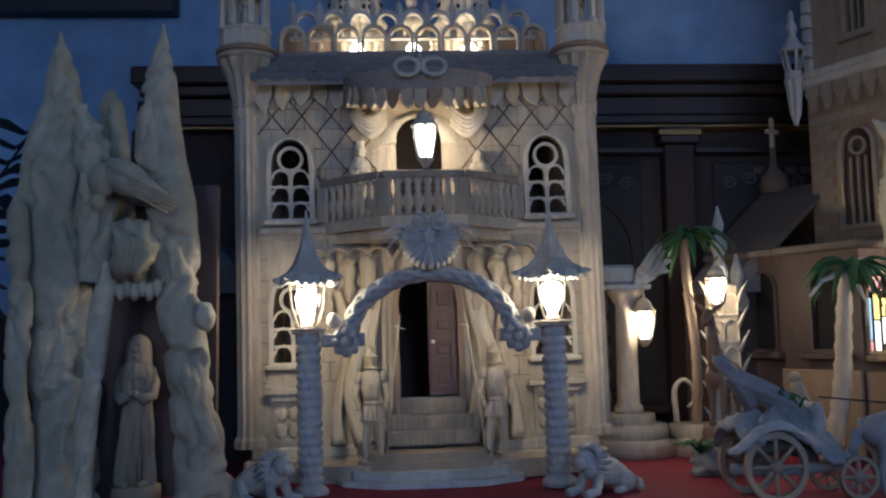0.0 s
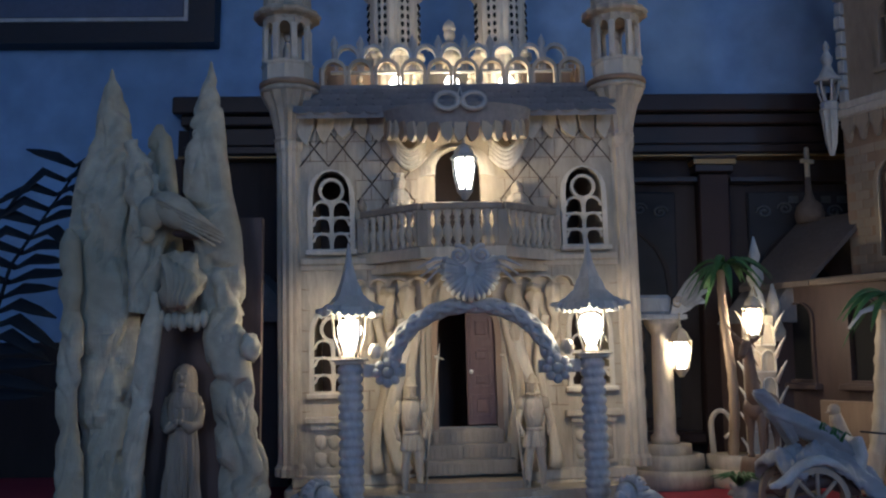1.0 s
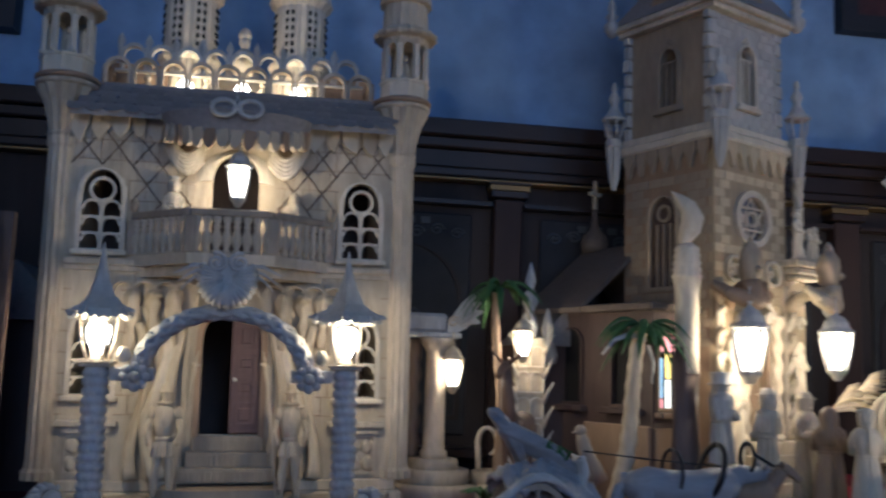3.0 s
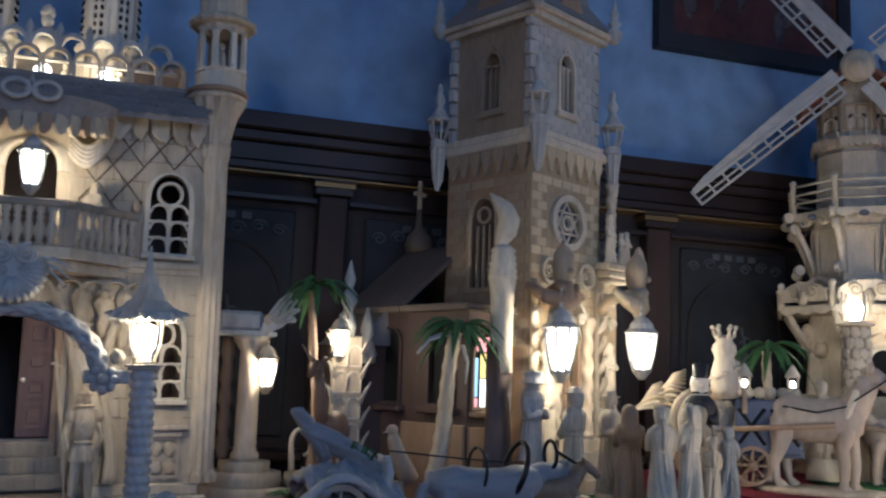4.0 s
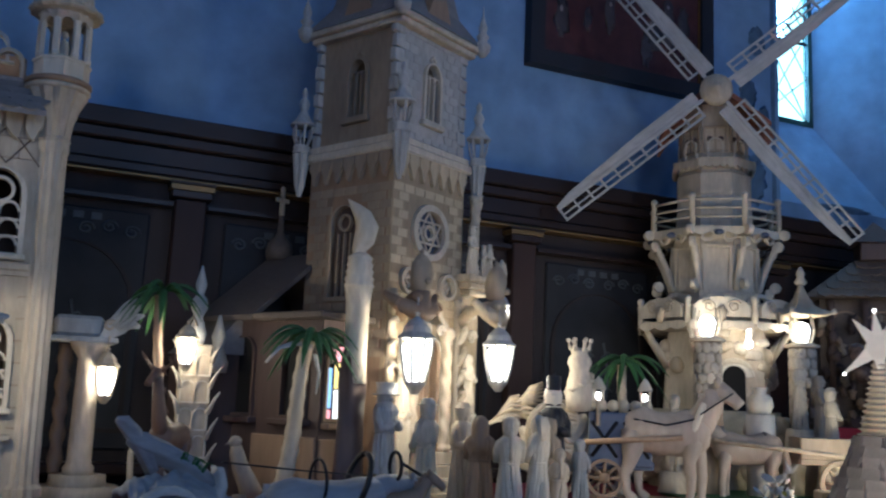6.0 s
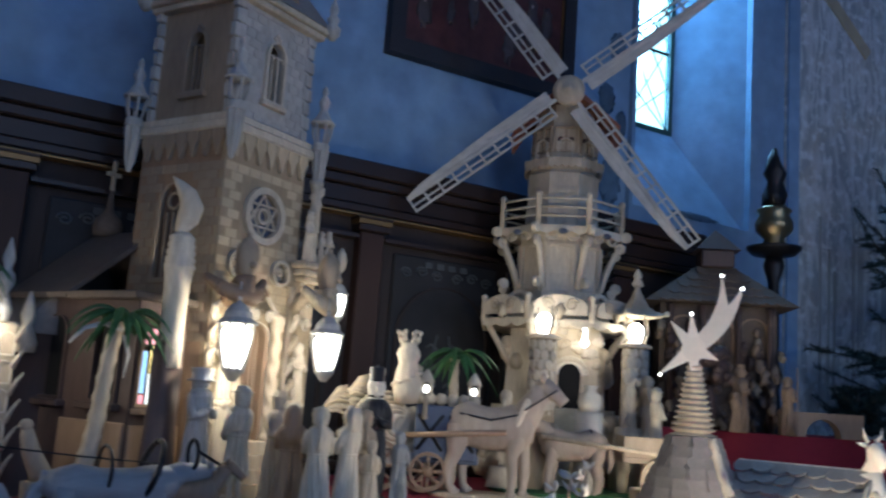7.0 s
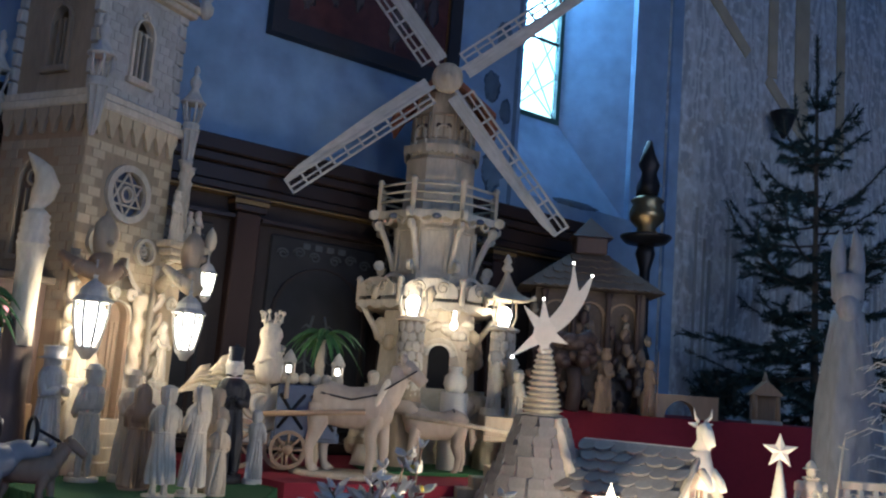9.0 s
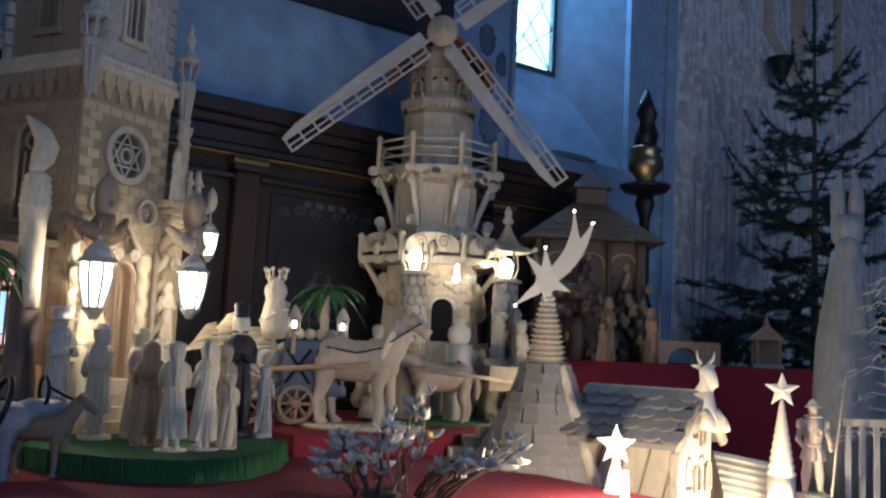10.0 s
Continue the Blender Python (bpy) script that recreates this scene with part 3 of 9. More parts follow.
CASTLE = pose(0.115, 2.42, 1.205, 0, -1.0, 1.5)
castle = thing("carved_castle", CASTLE, "large carved lime-wood fairy-tale castle with lit balcony", "model castle")
part("plinth", Shape().box(-0.475, 0.475, -0.02, 0.42, -0.02, 0.03, bevel=0.006).box(-0.455, 0.455, -0.012, 0.4, 0.03, 0.06, bevel=0.004), TAN, castle)
holes = [arch_outline(0.1, 0.215, 10, 0.45, x, 0.655) for x in (-0.345, 0.345)] + [arch_outline(0.1, 0.22, 10, 0.45, x, 0.275) for x in (-0.345, 0.345)]
holes += [arch_outline(0.125, 0.29, 12, 0.2, 0.0, 0.64), arch_outline(0.155, 0.33, 12, 0.1, 0.01, 0.175)]
part("wall", holed_wall(-0.43, 0.43, 0.06, 1.06, 0.0, 0.025, holes), TAN, castle)
part("side_wall", Shape().box(-0.43, -0.405, 0.025, 0.40, 0.06, 1.06), TAN, castle)
part("side_wall", Shape().box(0.405, 0.43, 0.025, 0.40, 0.06, 1.06), TAN, castle)
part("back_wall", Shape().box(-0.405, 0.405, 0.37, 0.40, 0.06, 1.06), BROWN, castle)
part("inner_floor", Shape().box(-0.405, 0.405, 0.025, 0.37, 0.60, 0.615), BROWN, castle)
for x in (-0.345, 0.345):
    tracery_window(castle, x, 0.655, 0.1, 0.215, 0.0)
    tracery_window(castle, x, 0.275, 0.1, 0.22, 0.0)
    part("sill_ledge", Shape().box(x - 0.075, x + 0.075, -0.03, 0.0, 0.195, 0.212, bevel=0.003).box(x - 0.06, x + 0.06, -0.018, 0.0, 0.18, 0.195), TAN, castle)
    part("dado_panel", Shape().ring([(x - 0.05, 0.08), (x + 0.05, 0.08), (x + 0.05, 0.17), (x - 0.05, 0.17)], [(x - 0.058, 0.072), (x + 0.058, 0.072), (x + 0.058, 0.178), (x - 0.058, 0.178)], -0.008, 0.0), TAN, castle)
    for k in range(6):
        part("carved_stone", Shape().blob((x - 0.035 + 0.035 * (k % 3), -0.002, 0.1 + 0.045 * (k // 3)), (0.018, 0.006, 0.02), 8, rough=0.3, seed=k), TAN, castle)
# moulding between the storeys and the lattice carved over the upper wall
part("string_course", Shape().box(-0.43, 0.43, -0.02, 0.0, 0.612, 0.632, bevel=0.004).box(-0.43, 0.43, -0.012, 0.0, 0.6, 0.612), TAN, castle)
step = 0.078
for k in range(-14, 15):
    for s in (1, -1):
        for q in range(10):
            x0, z0 = k * step + s * q * step / 2, 0.635 + q * 0.05
            x1, z1 = x0 + s * step / 2, z0 + 0.05
            mid = abs((x0 + x1) / 2)
            if 0.1 < mid < 0.425 and z1 < 1.0 and not (abs(mid - 0.345) < 0.072 and z0 < 0.875):
                part("lattice_bar", Shape().tube([(x0, -0.0004, z0), (x1, -0.0004, z1)], 0.0024, 4), SCORE, castle)
jn = Shape()
jr = random.Random(77)
for s in (-1, 1):
    for r, z in enumerate((0.225, 0.275, 0.33, 0.385, 0.44, 0.495, 0.55)):
        for x0, x1 in ((0.235, 0.283), (0.408, 0.428)):
            jn.tube([(s * x0, 0.0004, z + 0.002 * math.sin(9 * z)), (s * x1, 0.0004, z)], 0.0016, 4)
        jn.tube([(s * (0.25 + 0.017 * (r % 2)), 0.0004, z), (s * (0.25 + 0.017 * (r % 2)), 0.0004, z + 0.053)], 0.0016, 4)
    for r, z in enumerate((0.68, 0.735, 0.79, 0.845, 0.9, 0.955)):
        spans = ((0.11, 0.28),) if z < 0.88 else ((0.14, 0.425),)
        for x0, x1 in spans:
            jn.tube([(s * x0, 0.0004, z), (s * (x0 + x1) / 2, 0.0004, z + jr.uniform(-0.002, 0.002)), (s * x1, 0.0004, z)], 0.0013, 4)
            q = x0 + 0.02 + 0.025 * (r % 2)
            while q < x1:
                jn.tube([(s * q, 0.0004, z), (s * q, 0.0004, z + 0.053)], 0.0013, 4)
                q += jr.uniform(0.042, 0.058)
tagged(part("scored_joint", jn, SCORE, castle, "thin scored stone joints"), kind="stuff")
for s in (-1, 1):
    for r, z in enumerate((0.225, 0.275, 0.33, 0.385, 0.44, 0.495, 0.55)):
        for x0, x1 in ((0.235, 0.283), (0.408, 0.428)):
            jn.tube([(s * x0, 0.0004, z + 0.002 * math.sin(9 * z)), (s * x1, 0.0004, z)], 0.0012, 4)
        jn.tube([(s * (0.25 + 0.017 * (r % 2)), 0.0004, z), (s * (0.25 + 0.017 * (r % 2)), 0.0004, z + 0.053)], 0.0012, 4)
part("scored_joint", jn, MID, castle, "thin scored stone joints")
for s in (-1, 1):
    for k in range(6):
        x = s * (0.16 + 0.05 * k)
        d, w = rng.uniform(-0.012, 0.012), rng.uniform(0.016, 0.026)
        part("hanging_valance", Shape().prism([(-w, 0.03), (-w, -0.012 + d), (-w * 0.4, -0.034 + d), (w * 0.2, -0.045 + d), (w * 0.7, -0.02), (w, -0.006), (w, 0.03)], -0.014, -0.003), PALE if k % 2 else TAN, castle, m=pose(x, -0.004, 0.995, rng.uniform(-12, 4), rng.uniform(-14, 14), rng.uniform(-12, 12)))
# columns, flared capitals and the open corner turrets
for s in (-1, 1):
    c = part("column", fluted_column(0.895, 0.037), TAN, castle, m=pose(s * 0.458, 0.02, 0.06))
    part("capital", Shape().lathe([(0.04, 0), (0.044, 0.008), (0.04, 0.016), (0.046, 0.05), (0.058, 0.095), (0.074, 0.125), (0.078, 0.135)], 48, flute=12, depth=0.14, smooth=False, m=pose(0, 0, 0.895)), TAN, c)
    part("capital_ring", Shape().lathe([(0.076, 0), (0.081, 0.005), (0.081, 0.012), (0.074, 0.016)], 24, m=pose(0, 0, 1.03)), TAN, c)
    part("capital_band", Shape().lathe([(0.079, 1.046), (0.0835, 1.05), (0.0835, 1.058), (0.077, 1.062)], 24), MID, c, "honey-brown ring")
    t = part("turret", Shape().lathe([(0.07, 0), (0.07, 0.06), (0.074, 0.064), (0.074, 0.07), (0.064, 0.074)], 8, smooth=False), PALE, castle, m=pose(s * 0.463, 0.02, 1.105))
    for k in range(8):
        a = 2 * math.pi * k / 8 + 0.39
        part("colonnette", Shape().box(-0.0085, 0.0085, -0.007, 0.007, 0.07, 0.175, bevel=0.002).lathe([(0.011, 0.07), (0.011, 0.08), (0.008, 0.086)], 8), PALE, t, m=pose(0.062 * math.cos(a), 0.062 * math.sin(a), 0, 0, 0, math.degrees(a) + 90))
        b = a + math.pi / 8
        o = arch_outline(0.034, 0.1, 10, 0.5, 0, 0.08)
        part("arch", Shape().ring(o, [(-0.024, 0.08)] + [(-0.024 + 0.048 * q / 10, 0.19) for q in range(11)] + [(0.024, 0.08)], -0.005, 0.005, closed=False), TAN, t, m=pose(0.058 * math.cos(b), 0.058 * math.sin(b), 0, 0, 0, math.degrees(b) + 90))
    part("turret_roof", Shape().lathe([(0.066, 0.187), (0.07, 0.196), (0.09, 0.2), (0.096, 0.206), (0.092, 0.216), (0.072, 0.226), (0.068, 0.23), (0.064, 0.30), (0.078, 0.305), (0.076, 0.32), (0.05, 0.37), (0.03, 0.44), (0.008, 0.52), (0.012, 0.535), (0.001, 0.55)], 48, flute=16, depth=0.07, smooth=False), TAN, t)
    st = Shape().blob((0, 0, 0.105), (0.014, 0.012, 0.035), 8).blob((0, 0, 0.15), (0.009, 0.009, 0.011), 8)
    part("niche_figurine", st, PALE, t)
# roof skirt with rows of round-ended shingles
sk = Shape()
sk.add([(-0.43, -0.075, 1.015), (0.43, -0.075, 1.015), (0.39, 0.06, 1.125), (-0.39, 0.06, 1.125), (-0.43, -0.075, 1.0), (0.43, -0.075, 1.0), (0.39, 0.06, 1.1), (-0.39, 0.06, 1.1)],
       [(0, 1, 2, 3), (7, 6, 5, 4), (0, 4, 5, 1), (1, 5, 6, 2), (2, 6, 7, 3), (3, 7, 4, 0)])
part("roof", sk, SLATE, castle)
shingle = Shape()
sh = [(-0.024, 0.0), (-0.024, -0.024), (-0.014, -0.038), (0.0, -0.042), (0.014, -0.038), (0.024, -0.024), (0.024, 0.0)]
shingle.slab(sh[::-1], 0, 0.005)
sh_me = shingle.mesh("shingle", SLATE)
tilt = math.degrees(math.atan2(0.11, 0.135))
for r in range(4):
    n = 18 - r // 2
    y, z = -0.05 + 0.031 * r, 1.036 + 0.0252 * r
    for k in range(n):
        x = (k - (n - 1) / 2 + 0.5 * (r % 2) - 0.25) * 0.0475
        part("shingle", sh_me, None, castle, m=pose(x, y, z, tilt + 4, rng.uniform(-2, 2), 0))
# bowed eave over the balcony with a carved scroll
bow = Shape()
nb = 14
pts_u, pts_l = [], []
for i in range(nb + 1):
    a = math.pi * i / nb
    pts_u.append((-0.2 * math.cos(a), -0.07 - 0.11 * math.sin(a), 1.012))
    pts_l.append((-0.19 * math.cos(a), -0.06 - 0.10 * math.sin(a), 0.985 - 0.035 * math.sin(a)))
vv = pts_u + pts_l + [(0, 0.0, 1.045), (0, 0.0, 0.975)]
bow.add(vv, [(i, i + 1, nb + 2 + i, nb + 1 + i) for i in range(nb)] + [(i + 1, i, 2 * nb + 2) for i in range(nb)] + [(nb + 1 + i, nb + 2 + i, 2 * nb + 3) for i in range(nb)])
part("balcony_eave", bow, SLATE, castle)
for i in range(17):
    a = math.pi * (i + 0.5) / 17
    lap = Shape().prism([(-0.015, 0.01), (-0.015, -0.022), (-0.008, -0.036), (0.0, -0.042), (0.008, -0.036), (0.015, -0.022), (0.015, 0.01)], -0.006, 0.006)
    part("hanging_lappet", lap, TAN if i % 3 else MID, castle, m=pose(-0.188 * math.cos(a), -0.058 - 0.1 * math.sin(a), 0.985 - 0.033 * math.sin(a), rng.uniform(-8, 8), rng.uniform(-6, 6), 90 * math.cos(a) * -0.8))
scr = Shape()
for s in (-1, 1):
    scr.tube([(s * (0.034 - 0.03 * math.cos(a)), -0.188, 1.012 + 0.022 * math.sin(a)) for a in [x * 0.449 for x in range(15)]], 0.0065, 6)
scr.tube([(-0.012, -0.188, 1.0), (0.0, -0.188, 1.045), (0.012, -0.188, 1.0)], 0.006, 6)
part("scroll", scr, ASH, castle, "carved double loop scroll")
# swags of cloth carved either side of the balcony door
for s in (-1, 1):
    sw = Shape()
    for k in range(5):
        sw.tube([(s * (0.09 + 0.1 * t), -0.03 - 0.02 * math.sin(3 * t), 0.95 - 0.012 * k - 0.06 * math.sin(math.pi * t) + 0.05 * t) for t in [i / 8 for i in range(9)]], 0.008, 6)
    part("carved_swag", sw, PALE, castle)
o = arch_outline(0.125, 0.29, 12, 0.2, 0, 0.64)
for d in (0.012, 0.026, 0.04):
    part("door_moulding", Shape().ring(grow(o, d - 0.013)[1:-1], grow(o, d)[1:-1], -0.004 - (0.04 - d) * 0.35, 0.002, closed=False), PALE, castle)
# parapet: two tiers of open round arches over the roof
def arcade_tier(parent, n, x0, x1, y, z, h, mat, points=False):
    w = (x1 - x0) / n
    for k in range(n):
        x = x0 + w * (k + 0.5)
        pt = 0.25 if points else 0.0
        o = arch_outline(w * 0.74, h * 0.86, 10, pt, x, z)
        part("parapet_arch", Shape().ring(o, arch_outline(w * 0.97, h, 10, pt, x, z), y - 0.011, y + 0.011, closed=False), mat, parent)
        if points:
            part("finial", Shape().lathe([(0.009, -0.03), (0.007, 0), (0.011, 0.008), (0.008, 0.014), (0.012, 0.024), (0.008, 0.036), (0.0005, 0.052)], 8, m=pose(x0 + w * k, y, z + h * 0.72)), mat, parent)
part("parapet_base", Shape().box(-0.375, 0.375, 0.05, 0.085, 1.112, 1.13, bevel=0.004), SLATE, castle)
part("terrace_floor", Shape().box(-0.39, 0.39, 0.06, 0.39, 1.08, 1.118), TAN, castle)
arcade_tier(castle, 10, -0.375, 0.375, 0.066, 1.13, 0.078, TAN)
part("parapet_shelf", Shape().box(-0.35, 0.35, 0.084, 0.104, 1.175, 1.182, bevel=0.002), ASH, castle)
arcade_tier(castle, 9, -0.338, 0.338, 0.094, 1.182, 0.078, ASH, True)
for s in (-1, 1):
    part("terrace_back", Shape().box(s * 0.29 - 0.09, s * 0.29 + 0.09, 0.2, 0.215, 1.118, 1.235, bevel=0.003), MID, castle, "reddish brown inner panel")
part("terrace_back", Shape().box(-0.2, 0.2, 0.33, 0.345, 1.118, 1.25, bevel=0.003), PALE, castle)
for s in (-1, 1):
    for k in range(3):
        o = arch_outline(0.054, 0.061, 10, 0, 0.1 + 0.075 * k, 1.13)
        part("parapet_arch", Shape().ring(o, grow(o, 0.008), -0.008, 0.008, m=pose(s * 0.372, 0, 0, 0, 0, 90), closed=False), MID, castle)
# the two lit round towers behind the parapet
for s in (-1, 1):
    hl = [arch_outline(0.016, 0.04, 6, 0.3, 0, 0)]
    tw = part("round_tower", Shape().lathe([(0.085, 0), (0.085, 0.14), (0.095, 0.15), (0.095, 0.16), (0.08, 0.165), (0.08, 0.34), (0.1, 0.36), (0.06, 0.5), (0.02, 0.68), (0.002, 0.72)], 72, smooth=False, flute=18, depth=0.07), PALE, castle, m=pose(s * 0.165, 0.26, 1.118))
    for k in range(14):
        a = -math.pi * (k + 0.5) / 14
        for z in (0.19, 0.215, 0.24, 0.265, 0.29, 0.315):
            if k % 4 in (0, 1):
                # Dark blobs on the surface paint the shade inside the holes.
                part("fretwork_hole", Shape().blob((0.0785 * math.cos(a), 0.0785 * math.sin(a), z), (0.0055, 0.0055, 0.0085), 6), INK, tw)
bust = Shape().lathe([(0.03, 0), (0.036, 0.03), (0.03, 0.06), (0.014, 0.075)], 12).blob((0, 0, 0.098), (0.017, 0.017, 0.022), 12).lathe([(0.017, 0.11), (0.02, 0.118), (0.014, 0.135), (0.003, 0.145)], 10)
thing("crowned_bust", CASTLE @ pose(0.0, 0.17, 1.118 + 0.1), "carved pale wood bust with a red collar on a post", "figurine", shape=Shape().add(bust.v, bust.f, smooth=True).lathe([(0.02, -0.1), (0.016, 0.0)], 10), mat=PALE)
for x, y in ((-0.27, 0.16), (-0.1, 0.14), (0.06, 0.14), (0.2, 0.15)):
    thing("terrace_figurine", CASTLE @ pose(x, y, 1.118), "small carved figurine on the lit terrace", "figurine", "terrace figurines", shape=Shape().lathe([(0.02, 0), (0.022, 0.02), (0.012, 0.045), (0.006, 0.052)], 10).blob((0, 0, 0.062), (0.011, 0.011, 0.013), 8), mat=PALE)
for x in (-0.16, 0.16):
    bulb_light("terrace_bulb", CASTLE @ Vector((x, 0.12, 1.15)), 0.5)
bulb_light("terrace_bulb", CASTLE @ Vector((0.0, 0.12, 1.15)), 0.45)
for x in (-0.16, 0.0, 0.16):
    bl = thing("terrace_bulb_lamp", CASTLE @ pose(x, 0.12, 1.118), "small bare lit bulb on the terrace", "bulb", "terrace bulbs", shape=Shape().lathe([(0.012, 0), (0.012, 0.015), (0.02, 0.03), (0.022, 0.04), (0.01, 0.055)], 10), mat=GLOW)
    bl.visible_shadow = False
# balcony
BP = [(-0.262, 0.0), (-0.104, -0.135), (0.104, -0.135), (0.262, 0.0)]
part("balcony_slab", Shape().slab([(-0.275, 0.0), (-0.11, -0.15), (0.11, -0.15), (0.275, 0.0)], 0.612, 0.64).slab([(-0.24, 0.0), (-0.095, -0.125), (0.095, -0.125), (0.24, 0.0)], 0.585, 0.612), TAN, castle)
bal_me = baluster_mesh()
rail = Shape()
for (xa, ya), (xb, yb) in zip(BP[:-1], BP[1:]):
    ln = math.hypot(xb - xa, yb - ya)
    ang = math.degrees(math.atan2(yb - ya, xb - xa))
    rail.box(0, ln, -0.013, 0.013, 0.736, 0.757, pose(xa, ya, 0, 0, 0, ang), bevel=0.004)
    n = 8
    for k in range(n):
        t = (k + 0.6) / (n + 0.2)
        part("baluster", bal_me, None, castle, m=pose(xa + (xb - xa) * t, ya + (yb - ya) * t, 0.64) @ Matrix.Diagonal((0.85, 0.85, 0.81, 1)))
part("hand_rail", rail, DARKSHADE, castle, "darker moulded hand rail")
for x, y in BP:
    nw = Shape().box(x - 0.015, x + 0.015, y - 0.015, y + 0.015, 0.64, 0.736, bevel=0.003)
    if abs(x) > 0.2:
        nw.lathe([(0.006, 0.757), (0.012, 0.767), (0.013, 0.777), (0.002, 0.8)], 10, m=pose(x, y, 0))
    part("newel", nw, DARKSHADE, castle)
# carved corbels and blind arches under the balcony
ARC = [-0.275, -0.222, -0.169, -0.116, 0.0, 0.116, 0.169, 0.222, 0.275]
for k, x in enumerate(ARC):
    w = 0.17 if k == 4 else 0.05
    o = arch_outline(w, 0.075 if k == 4 else 0.06, 12, 0, x, 0.51)
    part("blind_arch", Shape().ring(o[1:-1], grow(o, 0.007)[1:-1], -0.034, 0.0, closed=False).ring(grow(o, 0.009)[1:-1], grow(o, 0.013)[1:-1], -0.026, 0.0, closed=False), TAN, castle)
for k, x in enumerate((-0.249, -0.196, -0.143, 0.143, 0.196, 0.249)):
    h0 = (0.39, 0.43, 0.40)[k % 3]
    part("corbel_figure", Shape().lathe([(0.004, h0), (0.012, h0 + 0.012), (0.017, h0 + 0.035), (0.012, h0 + 0.055), (0.021, h0 + 0.085), (0.017, h0 + 0.105), (0.022, 0.53), (0.018, 0.55)], 20, m=pose(x, -0.02, 0), wave=lambda a, z: 1 + 0.22 * math.sin(3 * a + 70 * z) + 0.12 * math.sin(5 * a - 40 * z)), TAN, castle)
for s in (-1, 1):
    for q, (x0, x1, r) in enumerate(((0.118, 0.145, 0.017), (0.15, 0.195, 0.021), (0.2, 0.235, 0.016))):
        part("carved_drape", Shape().tube([(s * (x0 + (x1 - x0) * math.sin(3.0 * t + 0.6 * q) ** 2), -0.022 - 0.008 * math.sin(5 * t + q), 0.065 + 0.4 * t) for t in [i / 18 for i in range(19)]], r, 14, r_end=r * 0.7, twist=lambda a, i: 1 + 0.2 * math.sin(4 * a + 0.55 * i) + 0.25 * max(0, 3 - i) / 3), TAN if q != 1 else PALE, castle)
# door
part("door_frame", Shape().ring(arch_outline(0.155, 0.33, 12, 0.1, 0.01, 0.175), grow(arch_outline(0.155, 0.33, 12, 0.1, 0.01, 0.175), 0.016), -0.02, 0.005, closed=False), MID, castle)
for d in (0.03, 0.046):
    od = arch_outline(0.155, 0.33, 12, 0.1, 0.01, 0.175)
    part("door_moulding", Shape().ring(grow(od, d - 0.013), grow(od, d), -0.022 + d * 0.25, 0.002, closed=False), TAN, castle)
dl = part("door_leaf", Shape().box(0, 0.078, -0.005, 0.005, 0.0, 0.305, bevel=0.002), DOORBROWN, castle, "half open red-brown panelled door leaf", m=pose(0.087, -0.004, 0.18, 0, 0, 186))
dp = Shape()
for z, hh in ((0.018, 0.062), (0.094, 0.05), (0.158, 0.05), (0.222, 0.066)):
    dp.ring([(0.017, z + 0.007), (0.061, z + 0.007), (0.061, z + hh - 0.007), (0.017, z + hh - 0.007)], [(0.009, z), (0.069, z), (0.069, z + hh), (0.009, z + hh)], -0.011, 0.011)
    dp.box(0.024, 0.054, -0.0085, 0.0085, z + 0.014, z + hh - 0.014, bevel=0.002)
part("door_panel", dp, DOORBROWN, dl)
part("door_knob", Shape().blob((0.068, 0.012, 0.14), (0.006, 0.006, 0.006), 8), WHITEWOOD, dl, "pale knob")
st = Shape()
for k in range(3):
    st.box(-0.085 - 0.012 * k, 0.105 + 0.012 * k, -0.02 - 0.026 * k, 0.0, 0.06, 0.172 - 0.038 * k, bevel=0.003)
    for i in range(13 + k):
        x = -0.083 - 0.012 * k + 0.0145 * i
        st.box(x, x + 0.0115, -0.0225 - 0.026 * k, -0.018 - 0.026 * k, 0.136 - 0.038 * k, 0.164 - 0.038 * k, bevel=0.001)
part("door_step", st, DARKSHADE, castle)
for k in range(4):
    part("terrace_step", Shape().slab([(0.0 + (0.15 + 0.03 * k) * c, -0.13 - (0.03 + 0.035 * k) * s) for c, s in ((-1, 0), (-0.9, 0.55), (-0.5, 0.95), (0.5, 0.95), (0.9, 0.55), (1, 0))] + [(0.15 + 0.03 * k, -0.02), (-0.15 - 0.03 * k, -0.02)], -0.02, 0.05 - 0.018 * k), DARKSHADE if k < 2 else ASH, castle, "greyed wide rounded step")
part("terrace_edge", Shape().slab([(-0.45, 0.0), (-0.4, -0.1), (-0.16, -0.17), (0.16, -0.17), (0.4, -0.1), (0.45, 0.0)], -0.02, 0.025), TAN, castle)
# balcony lantern, hanging from the eave
bl = thing("hanging_lantern", CASTLE @ pose(0.01, -0.125, 0.765), "lit wooden lantern hanging under the castle eave", "lantern", "hanging lanterns")
lantern(bl, 0.165, 0.034)
part("hook", Shape().tube([(0, 0, 0.16), (0, 0, 0.235)], 0.003, 5), ASH, bl)
bulb_light("balcony_bulb", CASTLE @ Vector((0.01, -0.125, 0.81)), 1.8)


